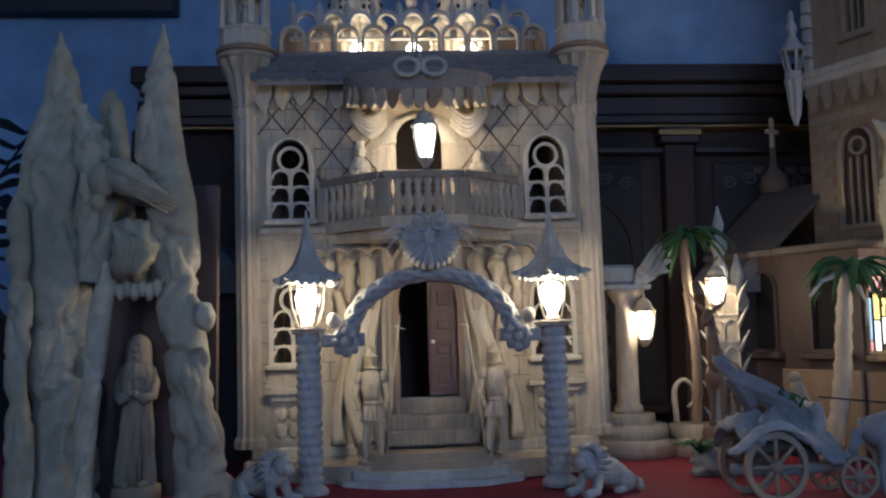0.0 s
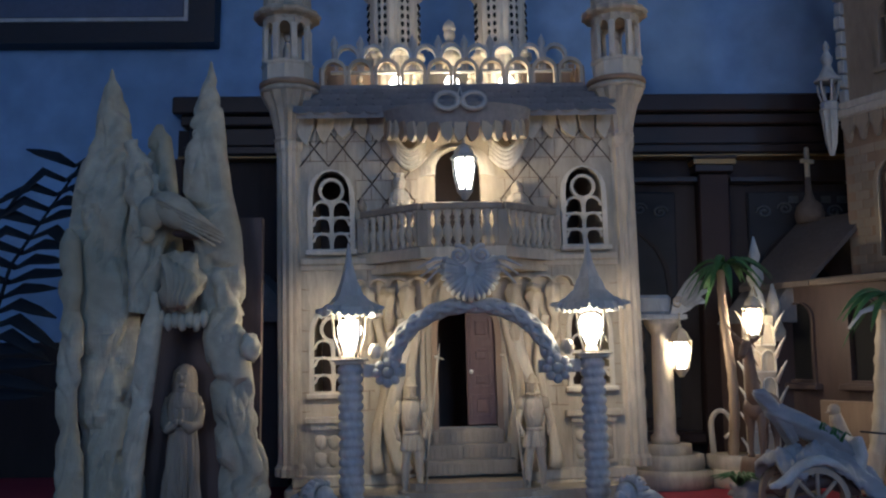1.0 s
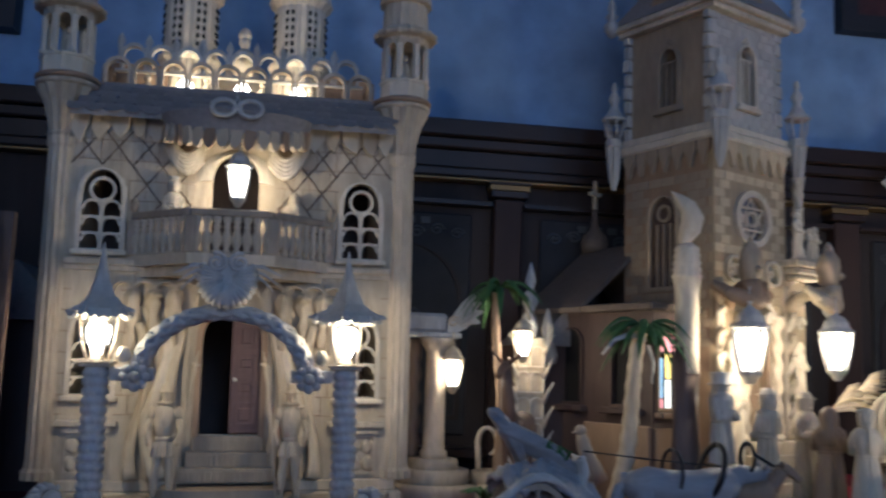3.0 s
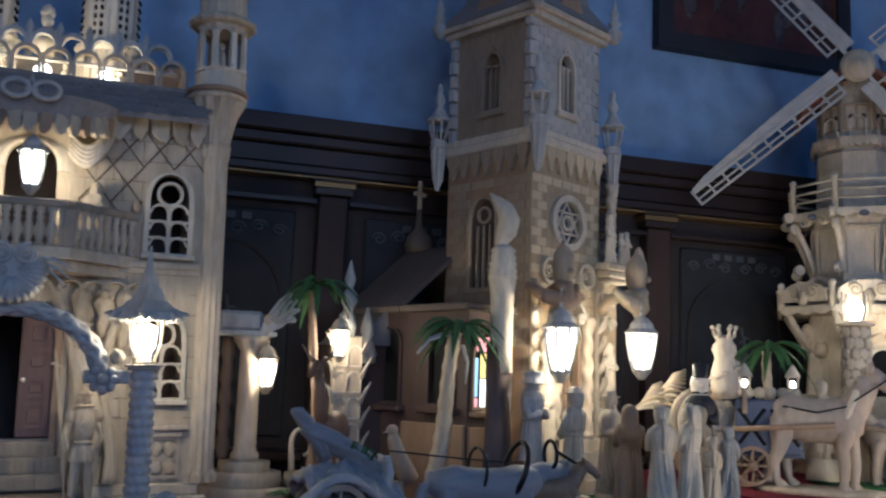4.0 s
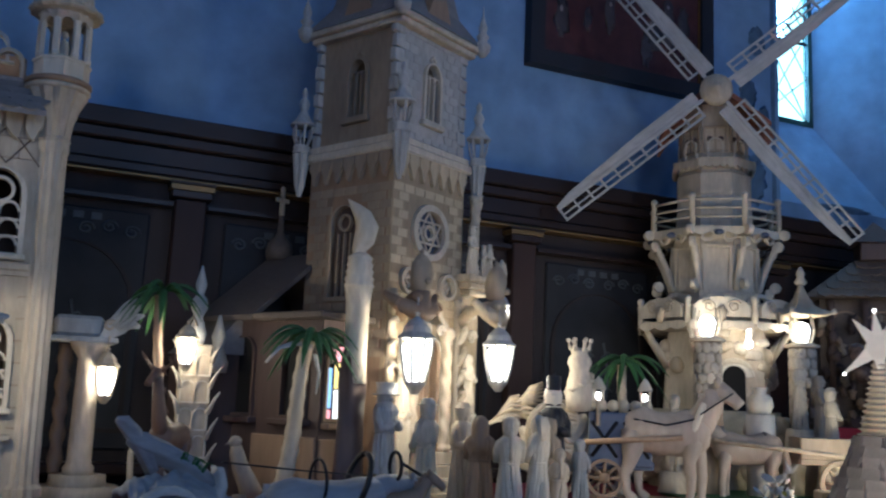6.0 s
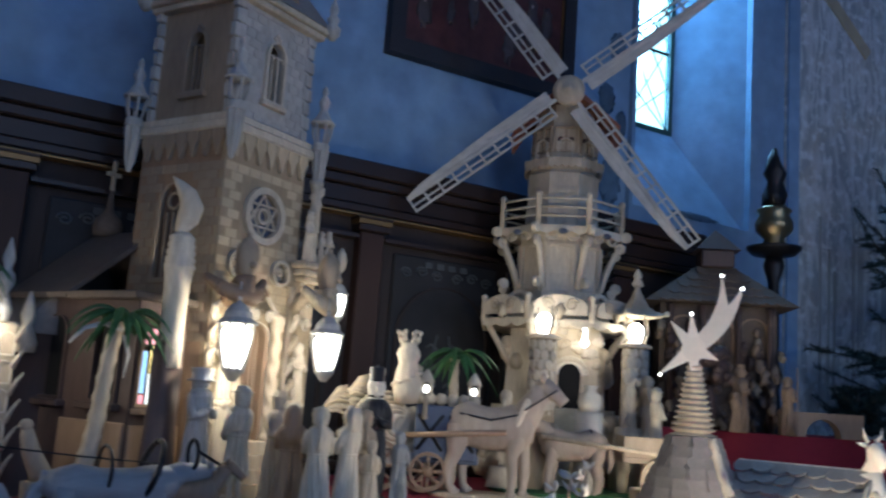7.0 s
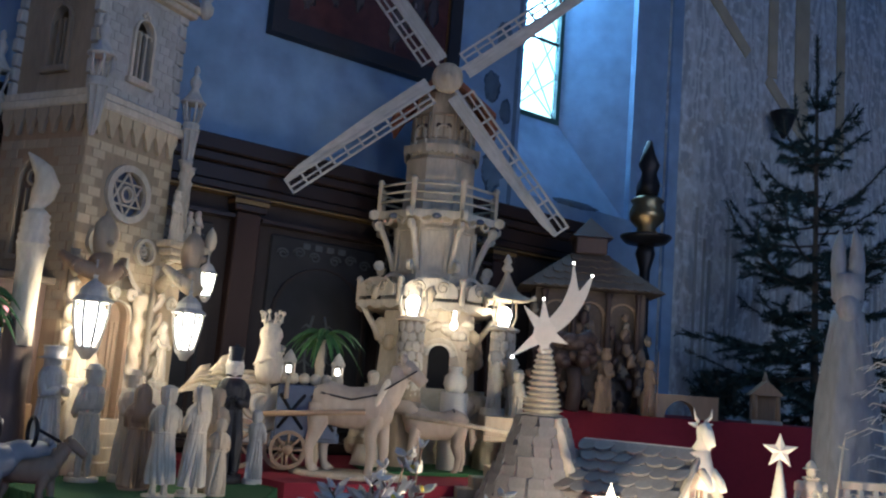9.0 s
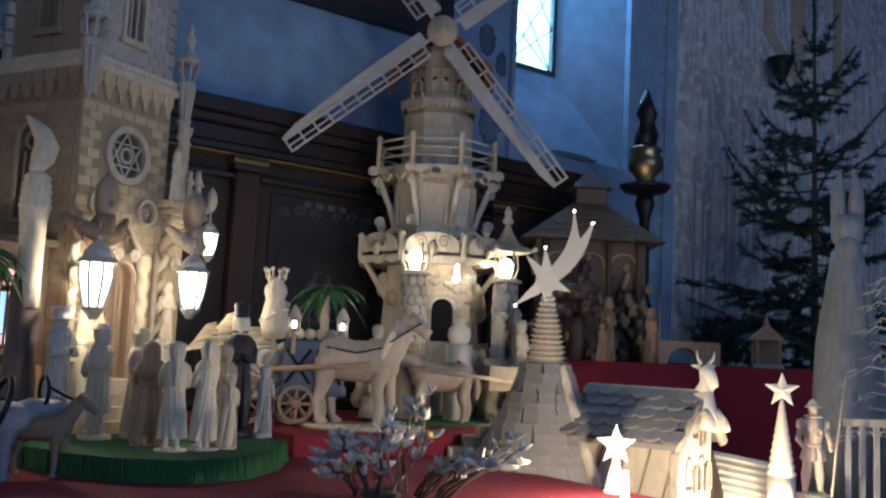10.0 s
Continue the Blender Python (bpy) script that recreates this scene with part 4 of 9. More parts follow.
# ---- carved figures ----
def robed(h, hat="", seed=0, wide=1.0, mat=PALE, staff=False, arms=True, hem=0.0):
    """A standing carved figure in a robe with knife-cut folds, one mesh, h high; hem: height of the skirt over its boots."""
    rg = random.Random(seed)
    lean, off = rg.uniform(-0.9, 0.9), Vector((seed * 1.37, seed * 0.71, 0))
    pleats = rg.choice((14, 16, 18))
    s = Shape()

    def wave(a, z):
        t = z / h
        deep = 0.62 * max(0.0, 1 - 1.25 * t) + 0.13
        p = Vector((math.cos(a + lean * t) * 2.1, math.sin(a + lean * t) * 2.1, 0.9 * t)) + off
        cut = abs(noise.noise(p)) * 2.2 + 0.5 * abs(noise.noise(p * 2.3 + Vector((3, 1, 2))))
        b = a + lean * t + 0.5 * noise.noise(p * 0.8)
        pleat = abs(math.sin(0.5 * pleats * b + 1.2 * noise.noise(p)))
        skirt = max(0.0, 1 - 1.7 * t)
        return 1.07 - deep * min(1.0, max(0.0, 0.75 - cut)) * 1.0 - (0.04 + 0.17 * skirt) * (1 - pleat) ** 1.5
    w = h * 0.104 * wide
    keys = [(0, 1.05), (0.02, 1.2), (0.1, 1.16), (0.25, 1.06), (0.4, 0.93), (0.52, 0.82), (0.56, 0.79), (0.6, 0.86), (0.68, 1.0), (0.75, 1.02), (0.79, 0.86), (0.82, 0.55), (0.84, 0.34), (0.87, 0.33)]
    prof = [(w * float(np.interp(t, [k[0] for k in keys], [k[1] for k in keys])), h * t) for t in [hem + i * (0.87 - hem) / 34 for i in range(35)]]
    for k in (-1, 1):
        if hem:
            s.tube([(k * w * 0.42, 0, 0), (k * w * 0.42, 0, h * hem * 0.6), (k * w * 0.4, 0, h * (hem + 0.06))], h * 0.034, 10, twist=lambda a, i: (0.95, 0.85, 1.05)[i])
        s.blob((k * w * 0.45, -h * 0.06, h * 0.016), (h * 0.036, h * 0.062, h * 0.026), 10)
    s.lathe(prof, 84, wave=wave, squash=0.8, smooth=False)
    s.lathe([(w * 0.8, h * 0.55), (w * 0.87, h * 0.556), (w * 0.87, h * 0.568), (w * 0.8, h * 0.576)], 24, squash=0.82)
    cape = rg.choice((0.66, 0.7, 0.6))
    s.lathe([(w * 0.98, h * cape), (w * 1.03, h * (cape + 0.012)), (w * 0.98, h * 0.75), (w * 0.74, h * 0.8), (w * 0.42, h * 0.83)], 48, squash=0.84, wave=lambda a, z: 1 - 0.12 * abs(noise.noise(Vector((math.cos(a) * 3, math.sin(a) * 3, z / h * 3)) + off)))
    s.blob((0, -h * 0.008, h * 0.908), (h * 0.06, h * 0.068, h * 0.086), 18)
    s.blob((0, -h * 0.077, h * 0.9), (h * 0.013, h * 0.019, h * 0.024), 6)
    s.blob((0, -h * 0.058, h * 0.852), (h * 0.027, h * 0.024, h * 0.02), 8)
    for k in (-1, 1):
        s.blob((k * h * 0.026, -h * 0.061, h * 0.934), (h * 0.02, h * 0.015, h * 0.008), 6)
        s.blob((k * h * 0.03, -h * 0.044, h * 0.893), (h * 0.016, h * 0.014, h * 0.016), 6)
    if arms:
        lift = rg.uniform(-0.03, 0.08)
        for k in (-1, 1):
            s.tube([(k * w * 0.82, 0, h * 0.77), (k * w * 1.0, -h * 0.01, h * 0.68), (k * w * 0.98, -h * 0.05, h * 0.59), (k * w * 0.6, -h * 0.1, h * (0.57 + lift)), (k * w * 0.22, -h * 0.12, h * (0.6 + lift))], h * 0.033, 12, twist=lambda a, i: (0.9, 1.12, 1.02, 1.3, 0.7)[i] * (1 + 0.12 * math.sin(3 * a + 1.7 * i)))
            s.blob((k * w * 0.15, -h * 0.128, h * (0.61 + lift)), (h * 0.024, h * 0.022, h * 0.022), 8)
    if hat == "hood":
        s.lathe([(h * 0.098, h * 0.62), (h * 0.1, h * 0.72), (h * 0.09, h * 0.79), (h * 0.088, h * 0.84), (h * 0.088, h * 0.9), (h * 0.078, h * 0.95), (h * 0.045, h * 0.985), (h * 0.008, h)], 48, m=pose(0, h * 0.022, 0), wave=lambda a, z: 1 - 0.05 * abs(math.sin(9 * a)))
    elif hat == "brim":
        s.lathe([(h * 0.1, h * 0.945), (h * 0.108, h * 0.953), (h * 0.068, h * 0.96), (h * 0.064, h * 0.968), (h * 0.058, h * 1.0), (h * 0.04, h * 1.012)], 24)
    elif hat == "top":
        s.lathe([(h * 0.125, h * 0.885), (h * 0.135, h * 0.895), (h * 0.09, h * 0.905), (h * 0.098, h * 0.985), (h * 0.105, h * 1.0), (h * 0.06, h * 1.003)], 28)
    elif hat == "tall":
        s.lathe([(h * 0.062, h * 0.95), (h * 0.066, h * 0.965), (h * 0.062, h * 0.97), (h * 0.07, h * 1.08), (h * 0.062, h * 1.09), (h * 0.012, h * 1.095), (h * 0.014, h * 1.115)], 14)
    elif hat == "crown":
        s.lathe([(h * 0.06, h * 0.95), (h * 0.062, h * 1.0), (h * 0.075, h * 1.03), (h * 0.05, h * 1.03)], 24, flute=6, depth=0.2)
    if hat == "braid":
        for q in range(11):
            b = math.radians(-75 + 15 * q)
            s.tube([(h * 0.05 * math.sin(b) * 0.5, -h * 0.045 * math.cos(b) * 0.4, h * 1.0), (h * 0.072 * math.sin(b), h * 0.012 - h * 0.036 * math.cos(b), h * 0.968), (h * 0.082 * math.sin(b), h * 0.034, h * 0.9), (h * (0.075 * math.sin(b) + 0.012), h * 0.05, h * 0.82), (h * (0.06 * math.sin(b) + 0.03), h * 0.075, h * 0.73)], h * 0.0145, 7, r_end=h * 0.011)
            s.tube([(h * 0.05 * math.sin(b), h * 0.05, h * 0.99), (h * 0.075 * math.sin(b), h * 0.066, h * 0.9), (h * 0.06 * math.sin(b), h * 0.078, h * 0.76)], h * 0.0145, 7)
    elif hat == "wreath":
        for q in range(18):
            b = 2 * math.pi * q / 18
            s.blob((h * 0.066 * math.cos(b), h * 0.07 * math.sin(b), h * 0.965), (h * 0.016, h * 0.016, h * 0.02), 7)
    if hat not in ("hood", "braid"):
        s.lathe([(h * 0.045, h * 0.78), (h * 0.068, h * 0.85), (h * 0.079, h * 0.92), (h * 0.064, h * 0.98), (h * 0.022, h * 1.0)], 52, m=pose(0, h * 0.014, 0), wave=lambda a, z: 1 + 0.07 * math.sin(13 * a + 20 * z / h))
        if rg.random() < 0.6:
            s.tube([(0, h * 0.07, h * 0.88), (0, h * 0.09, h * 0.8), (0, h * 0.1, h * 0.7), (0, h * 0.095, h * 0.6)], h * 0.022, 8, twist=lambda a, i: 1.1 if i % 2 else 0.85)
    if staff:
        s.tube([(-w * 1.3, -h * 0.08, 0), (-w * 1.3, -h * 0.08, h * 1.15)], h * 0.012, 6)
    return s
def soldier(h, seed=0, pole=True, lean=1):
    """A standing guard with legs apart, ruff, puffed sleeves, pleated tunic, morion and a halberd."""
    s = Shape()
    for k in (-1, 1):
        s.tube([(k * h * 0.09, 0, 0), (k * h * 0.085, 0, h * 0.1), (k * h * 0.08, 0, h * 0.2), (k * h * 0.065, 0, h * 0.3), (k * h * 0.045, 0, h * 0.46)], h * 0.03, 10, r_end=h * 0.06, twist=lambda a, i: (0.8, 0.95, 1.12, 0.92, 1.0)[i])
        s.blob((k * h * 0.095, -h * 0.035, h * 0.018), (h * 0.036, h * 0.065, h * 0.024), 8)
        s.blob((k * h * 0.135, 0, h * 0.74), (h * 0.055, h * 0.055, h * 0.065), 10, rough=0.25, seed=k + 3, freq=5)
        s.tube([(k * h * 0.14, 0, h * 0.7), (k * h * 0.185, -h * 0.02, h * 0.58), (k * h * 0.15, -h * 0.1, h * 0.5)], h * 0.036, 8, r_end=h * 0.026)
        s.blob((k * h * 0.15, -h * 0.105, h * 0.49), (h * 0.028, h * 0.028, h * 0.03), 8)
    s.lathe([(h * 0.13, h * 0.36), (h * 0.14, h * 0.38), (h * 0.12, h * 0.46), (h * 0.088, h * 0.515)], 40, squash=0.8, flute=10, depth=0.2, smooth=False)
    s.lathe([(h * 0.094, h * 0.505), (h * 0.097, h * 0.53), (h * 0.09, h * 0.54)], 20, squash=0.8)
    s.lathe([(h * 0.085, h * 0.53), (h * 0.105, h * 0.6), (h * 0.128, h * 0.7), (h * 0.115, h * 0.78), (h * 0.06, h * 0.815)], 40, squash=0.75, flute=8, depth=0.07)
    s.ring(circle(h * 0.028, 14, 0, h * 0.66), circle(h * 0.05, 14, 0, h * 0.66), -h * 0.112, -h * 0.085)
    s.lathe([(h * 0.085, h * 0.815), (h * 0.098, h * 0.83), (h * 0.06, h * 0.845)], 40, flute=14, depth=0.2, smooth=False)
    s.blob((0, -h * 0.005, h * 0.89), (h * 0.05, h * 0.055, h * 0.065), 12)
    s.blob((0, -h * 0.062, h * 0.885), (h * 0.01, h * 0.014, h * 0.016), 6)
    s.blob((0, -h * 0.04, h * 0.85), (h * 0.026, h * 0.03, h * 0.03), 8)
    s.lathe([(h * 0.088, h * 0.92), (h * 0.085, h * 0.932), (h * 0.058, h * 0.938), (h * 0.055, h * 0.965), (h * 0.03, h * 1.0), (h * 0.006, h * 1.015)], 16)
    s.box(-h * 0.15, h * 0.15, -h * 0.1, h * 0.08, -0.004, 0.005, bevel=0.002)
    if pole:
        top = Vector((lean * h * 0.32, -h * 0.08, h * 1.2))
        s.tube([(lean * h * 0.14, -h * 0.13, 0.0), (lean * h * 0.2, -h * 0.12, h * 0.5), top], h * 0.013, 6)
        s.tube([top, top + Vector((lean * h * 0.02, 0, h * 0.1))], h * 0.022, 6, r_end=0.001, flat=0.4)
        s.tube([top + Vector((-h * 0.05, 0, -h * 0.02)), top + Vector((0, 0, -h * 0.03)), top + Vector((h * 0.06, 0, -h * 0.045))], h * 0.02, 6, r_end=h * 0.008, flat=0.4)
    return s


for x, z0, k in ((-0.142, 0.025, 1), (0.168, 0.025, 2)):
    thing("guard_figurine", CASTLE @ pose(x, -0.125, z0) @ Matrix.Diagonal((0.78, 0.8, 1, 1)), "carved pale wood guard with a spear beside the castle door", "figurine", "castle guards", shape=soldier(0.285, k, True, -1 if k == 2 else 1), mat=TAN)
thing("balcony_figurine", CASTLE @ pose(-0.16, -0.03, 0.64), "carved pale wood noble with a plumed helmet on the balcony", "figurine", "balcony figurines", shape=robed(0.21, "crown", 3), mat=PALE)
thing("balcony_figurine", CASTLE @ pose(0.16, -0.03, 0.64), "carved figure with a large shell-like hat on the balcony", "figurine", "balcony figurines", shape=robed(0.19, "hood", 5, 1.3), mat=TAN)

# ---- arch with two lanterns before the castle ----
ARCH = pose(0.125, 2.13, TZ, 0, -1.0, 1.0)
arch = thing("garden_arch", ARCH, "greyed carved arch of braided wood with two lit pagoda lanterns", "arch")


def pagoda_roof(r, h, turn):
    """A square tent roof with hollow flanks, upturned corners and shingle courses."""
    sh_ = Shape()
    verts, rows_p, n = [], [(1.0, 0.0), (0.985, 0.035), (0.84, 0.075), (0.82, 0.068), (0.66, 0.14), (0.635, 0.135), (0.47, 0.24), (0.44, 0.24), (0.30, 0.42), (0.27, 0.43), (0.15, 0.68), (0.035, 0.97), (0.004, 1.0)], 24
    for q, z in rows_p:
        for k in range(n):
            a_ = 2 * math.pi * k / n
            sq = 1 / max(abs(math.cos(a_)), abs(math.sin(a_))) / 1.414
            corner = max(0.0, (sq - 0.8) / 0.2)
            rr = r * q * (sq if q > 0.2 else 0.75) * (1 + 0.10 * corner ** 3 * q)
            verts.append((rr * math.cos(a_), rr * math.sin(a_), h * z + 0.016 * corner ** 3 * max(0, q - 0.55)))
    m_ = len(rows_p)
    sh_.add(verts, [(j * n + k, j * n + (k + 1) % n, (j + 1) * n + (k + 1) % n, (j + 1) * n + k) for j in range(m_ - 1) for k in range(n)] + [tuple(range(n - 1, -1, -1))], pose(0, 0, 0, 0, 0, turn))
    return sh_


beaded = [(0.040, 0), (0.040, 0.014), (0.032, 0.022)]
for k in range(16):
    z = 0.026 + 0.0212 * k
    beaded += [(0.0235, z), (0.0285, z + 0.005), (0.0295, z + 0.0106), (0.0285, z + 0.016)]
beaded += [(0.0235, 0.366), (0.027, 0.372)]
for s in (-1, 1):
    pst = part("post", Shape().lathe(beaded, 40, wave=lambda a, z: 1 + 0.03 * math.sin(10 * a + 90 * z)), ASH, arch, m=pose(s * 0.287, 0, 0))
    part("capital", Shape().box(-0.035, 0.035, -0.03, 0.03, 0.368, 0.376, bevel=0.002).box(-0.042, 0.042, -0.035, 0.035, 0.376, 0.382, bevel=0.002), TAN, pst)
    g = part("lamp_glass", Shape().lathe([(0.011, 0.398), (0.014, 0.408), (0.022, 0.424), (0.0275, 0.442), (0.028, 0.456), (0.022, 0.469), (0.01, 0.474)], 16), GLOW, pst, "lit lamp glass")
    g.visible_shadow = False
    part("lamp_foot", Shape().lathe([(0.03, 0.382), (0.016, 0.388), (0.013, 0.398)], 12), TAN, pst)
    for k in range(4):
        a = math.pi / 2 * k + 0.6
        part("lamp_blade", Shape().tube([(0.026 * math.cos(a), 0.026 * math.sin(a), 0.385), (0.042 * math.cos(a), 0.042 * math.sin(a), 0.43), (0.048 * math.cos(a), 0.048 * math.sin(a), 0.497)], 0.004, 6, flat=0.4), PALE, pst)
    part("pagoda_roof", pagoda_roof(0.088, 0.172, 25 + 8 * s), ASH, pst, "flared shingled tent roof", m=pose(0, 0, 0.488))
    for k in range(24):
        a = 2 * math.pi * (k + 0.5) / 24
        sq = 1 / max(abs(math.cos(a)), abs(math.sin(a))) / 1.414
        ta = a + math.radians(25 + 8 * s)
        rr = 0.083 * sq
        part("eave_shingle", Shape().prism([(-0.009, 0.006), (-0.009, -0.01), (0.0, -0.017), (0.009, -0.01), (0.009, 0.006)], -0.003, 0.003), ASH, pst, m=pose(rr * math.cos(ta), rr * math.sin(ta), 0.494 + 0.012 * max(0.0, (sq - 0.85) / 0.15), rng.uniform(-35, -15), rng.uniform(-9, 9), math.degrees(ta) + 90))
    part("volute", Shape().blob((-s * 0.06, -0.01, 0.398), (0.017, 0.014, 0.018), 10, rough=0.15).lathe([(0.01, 0.38), (0.007, 0.39)], 8, m=pose(-s * 0.06, -0.01, 0)), PALE, pst)
    bulb_light("arch_bulb", ARCH @ Vector((s * 0.287, 0, 0.45)), 1.8)
    part("bracket", Shape().box(-s * 0.03 - 0.05, -s * 0.03 + 0.05, -0.012, 0.012, 0.337, 0.368, bevel=0.003), ASH, pst, m=pose(-s * 0.05, 0, 0))
    ros = part("rosette", Shape().blob((0, -0.004, 0), (0.014, 0.012, 0.014), 10), ASH, pst, m=pose(-s * 0.088, -0.026, 0.347))
    for k in range(8):
        a = math.pi / 4 * k
        part("petal", Shape().blob((0.024 * math.cos(a), 0, 0.024 * math.sin(a)), (0.0115, 0.009, 0.0115), 8), ASH, ros)
bow = part("braided_bow", Shape().tube([(-0.192 * math.cos(math.pi * (0.05 + 0.9 * i / 40)), -0.005, 0.352 + 0.15 * math.sin(math.pi * (0.05 + 0.9 * i / 40))) for i in range(41)], 0.012, 8), ASH, arch)
na = 60
for sign in (1, -1):
    for ph in (0, 1.571, 3.142, 4.712):
        pts = []
        for i in range(na + 1):
            a = math.pi * (0.05 + 0.90 * i / na)
            rr = 0.015
            q = ph + sign * i * 0.3
            R = 0.192 + rr * math.cos(q)
            pts.append((-R * math.cos(a), -0.005 + rr * math.sin(q), 0.352 + 0.15 * math.sin(a) * (R / 0.192)))
        part("strand", Shape().tube(pts, 0.0098, 7, flat=0.8), ASH, bow)
hz = 0.578
part("sunflower_heart", Shape().lathe([(0.050, -0.006), (0.052, 0.004), (0.04, 0.01), (0.02, 0.011)], 32, m=pose(0.0, -0.03, hz, 90, 0, 0)), ASH, arch, "large ribbed carved sunflower heart")
for k in range(19):
    a = math.radians(-205 + 230 * k / 18)
    c_, s_ = math.cos(a), math.sin(a)
    part("ray_petal", Shape().tube([(0.012 * c_, -0.044, hz + 0.012 * s_), (0.036 * c_, -0.05, hz + 0.036 * s_), (0.056 * c_, -0.046, hz + 0.056 * s_), (0.068 * c_, -0.036, hz + 0.068 * s_)], 0.0088, 7, twist=lambda q, i: (0.4, 0.8, 1.1, 0.75)[i]), ASH, arch)
for s in (-1, 1):
    sp = Shape().tube([(s * (0.026 + (0.024 - 0.0009 * i) * math.cos(0.5 * i + 1.2)), -0.048 - 0.0003 * i, hz + 0.038 + (0.024 - 0.0009 * i) * math.sin(0.5 * i + 1.2)) for i in range(25)], 0.0048, 6, r_end=0.003)
    part("spiral", sp, ASH, arch)
    for q in range(3):
        part("leaf", Shape().tube([(s * 0.05, -0.024, hz + 0.036 - 0.008 * q), (s * 0.085, -0.024, hz + 0.03 - 0.016 * q), (s * (0.125 - 0.008 * q), -0.02, hz + 0.012 - 0.02 * q)], 0.0065, 6, r_end=0.0025, flat=0.6), ASH, arch)
    part("leaf", Shape().tube([(s * 0.05, -0.02, hz + 0.03), (s * 0.08, -0.022, hz + 0.036), (s * 0.115, -0.02, hz + 0.018)], 0.008, 6, r_end=0.002, flat=0.5), ASH, arch)
part("heart_stem", Shape().box(-0.012, 0.012, -0.02, 0.0, 0.49, 0.56), ASH, arch)

# ---- carved church with its tower ----
CH = pose(1.555, 2.53, TZ, 0, 0, 26)
church = thing("carved_church", CH, "tall carved wooden church with brick-scored tower and lit porch", "model church")
TW, TD, TH = 0.375, 0.375, 1.145
hole_rose = circle(0.072, 28, 0.188, 0.905)
hole_small = [circle(0.034, 18, 0.29, 0.735), circle(0.034, 18, 0.09, 0.735)]
hole_door = arch_outline(0.085, 0.36, 12, 0.35, 0.19, 0.2)
part("tower_front", holed_wall(0, TW, 0, TH, 0, 0.02, [hole_rose, *hole_small, hole_door]), JOINT, church)
side_hole = arch_outline(0.11, 0.3, 12, 0.35, 0, 0.68)
M_L = pose(0, 0, 0, 0, 0, -90)
# Side wall darker than the front: its shade is in the colour.
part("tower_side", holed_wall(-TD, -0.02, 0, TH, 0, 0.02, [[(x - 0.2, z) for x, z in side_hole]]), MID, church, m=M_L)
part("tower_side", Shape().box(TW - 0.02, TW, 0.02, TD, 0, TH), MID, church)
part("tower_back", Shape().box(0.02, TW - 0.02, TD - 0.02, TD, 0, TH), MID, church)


def rose_window(parent, x, z, r, y=0.0):
    w = part("rose_window", Shape().ring(circle(r, 28, x, z), circle(r * 1.3, 28, x, z), y - 0.016, y + 0.005), PALE, parent)
    part("tracery_ring", Shape().ring(circle(r * 0.26, 14, x, z), circle(r * 0.38, 14, x, z), y - 0.006, y + 0.008), PALE, w)
    for k in range(6):
        a, b = math.radians(60 * k + 30), math.radians(60 * k + 150)
        part("tracery_bar", Shape().tube([(x + r * math.cos(a), y, z + r * math.sin(a)), (x + r * math.cos(b), y, z + r * math.sin(b))], r * 0.055, 6), PALE, w)
    part("pane", Shape().prism(circle(r, 24, x, z), y + 0.014, y + 0.018), BLUEGREY, w, "dark bluish pane")


rose_window(church, 0.188, 0.905, 0.072)
for x in (0.29, 0.09):
    rose_window(church, x, 0.735, 0.034)
# porch: door, ogee surround, twisted shafts, stair
dr = part("door", Shape().prism(hole_door, 0.008, 0.016), MID, church, "honey-coloured pointed plank door")
for x in (0.162, 0.181, 0.2, 0.219):
    part("door_plank", Shape().box(x - 0.008, x + 0.008, 0.004, 0.0085, 0.205, 0.5, bevel=0.002), MID, dr)
for d, m_ in ((0.014, MID), (0.03, PALE), (0.046, PALE)):
    part("door_arch", Shape().ring(grow(hole_door, d - 0.015), grow(hole_door, d), -0.03 + d * 0.4, 0.004, closed=False), m_, church)
for x in (0.105, 0.275):
    part("twisted_shaft", Shape().lathe([(0.026, 0.2), (0.026, 0.215), (0.018, 0.222)] + [(0.0185, 0.225 + 0.009 * k) for k in range(38)] + [(0.024, 0.572), (0.027, 0.585), (0.027, 0.597)], 20, wave=lambda a, z: 1 + 0.2 * math.sin(2 * a + z * 95), m=pose(x, -0.026, 0)), TAN, church, "spirally carved column")
for s in (-1, 1):
    crest = Shape().tube([(0.19 + s * 0.085, -0.03, 0.56), (0.19 + s * 0.07, -0.034, 0.6), (0.19 + s * 0.035, -0.036, 0.63), (0.19 + s * 0.01, -0.036, 0.665), (0.19, -0.034, 0.70)], 0.0095, 8, r_end=0.005)
    crest.tube([(0.19 + s * (0.034 + (0.02 - 0.00085 * i) * math.cos(0.55 * i)), -0.04, 0.585 + (0.02 - 0.00085 * i) * math.sin(0.55 * i)) for i in range(22)], 0.006, 7, r_end=0.004)
    part("ogee_crest", crest, PALE, church, "ogee crest with curled volutes")
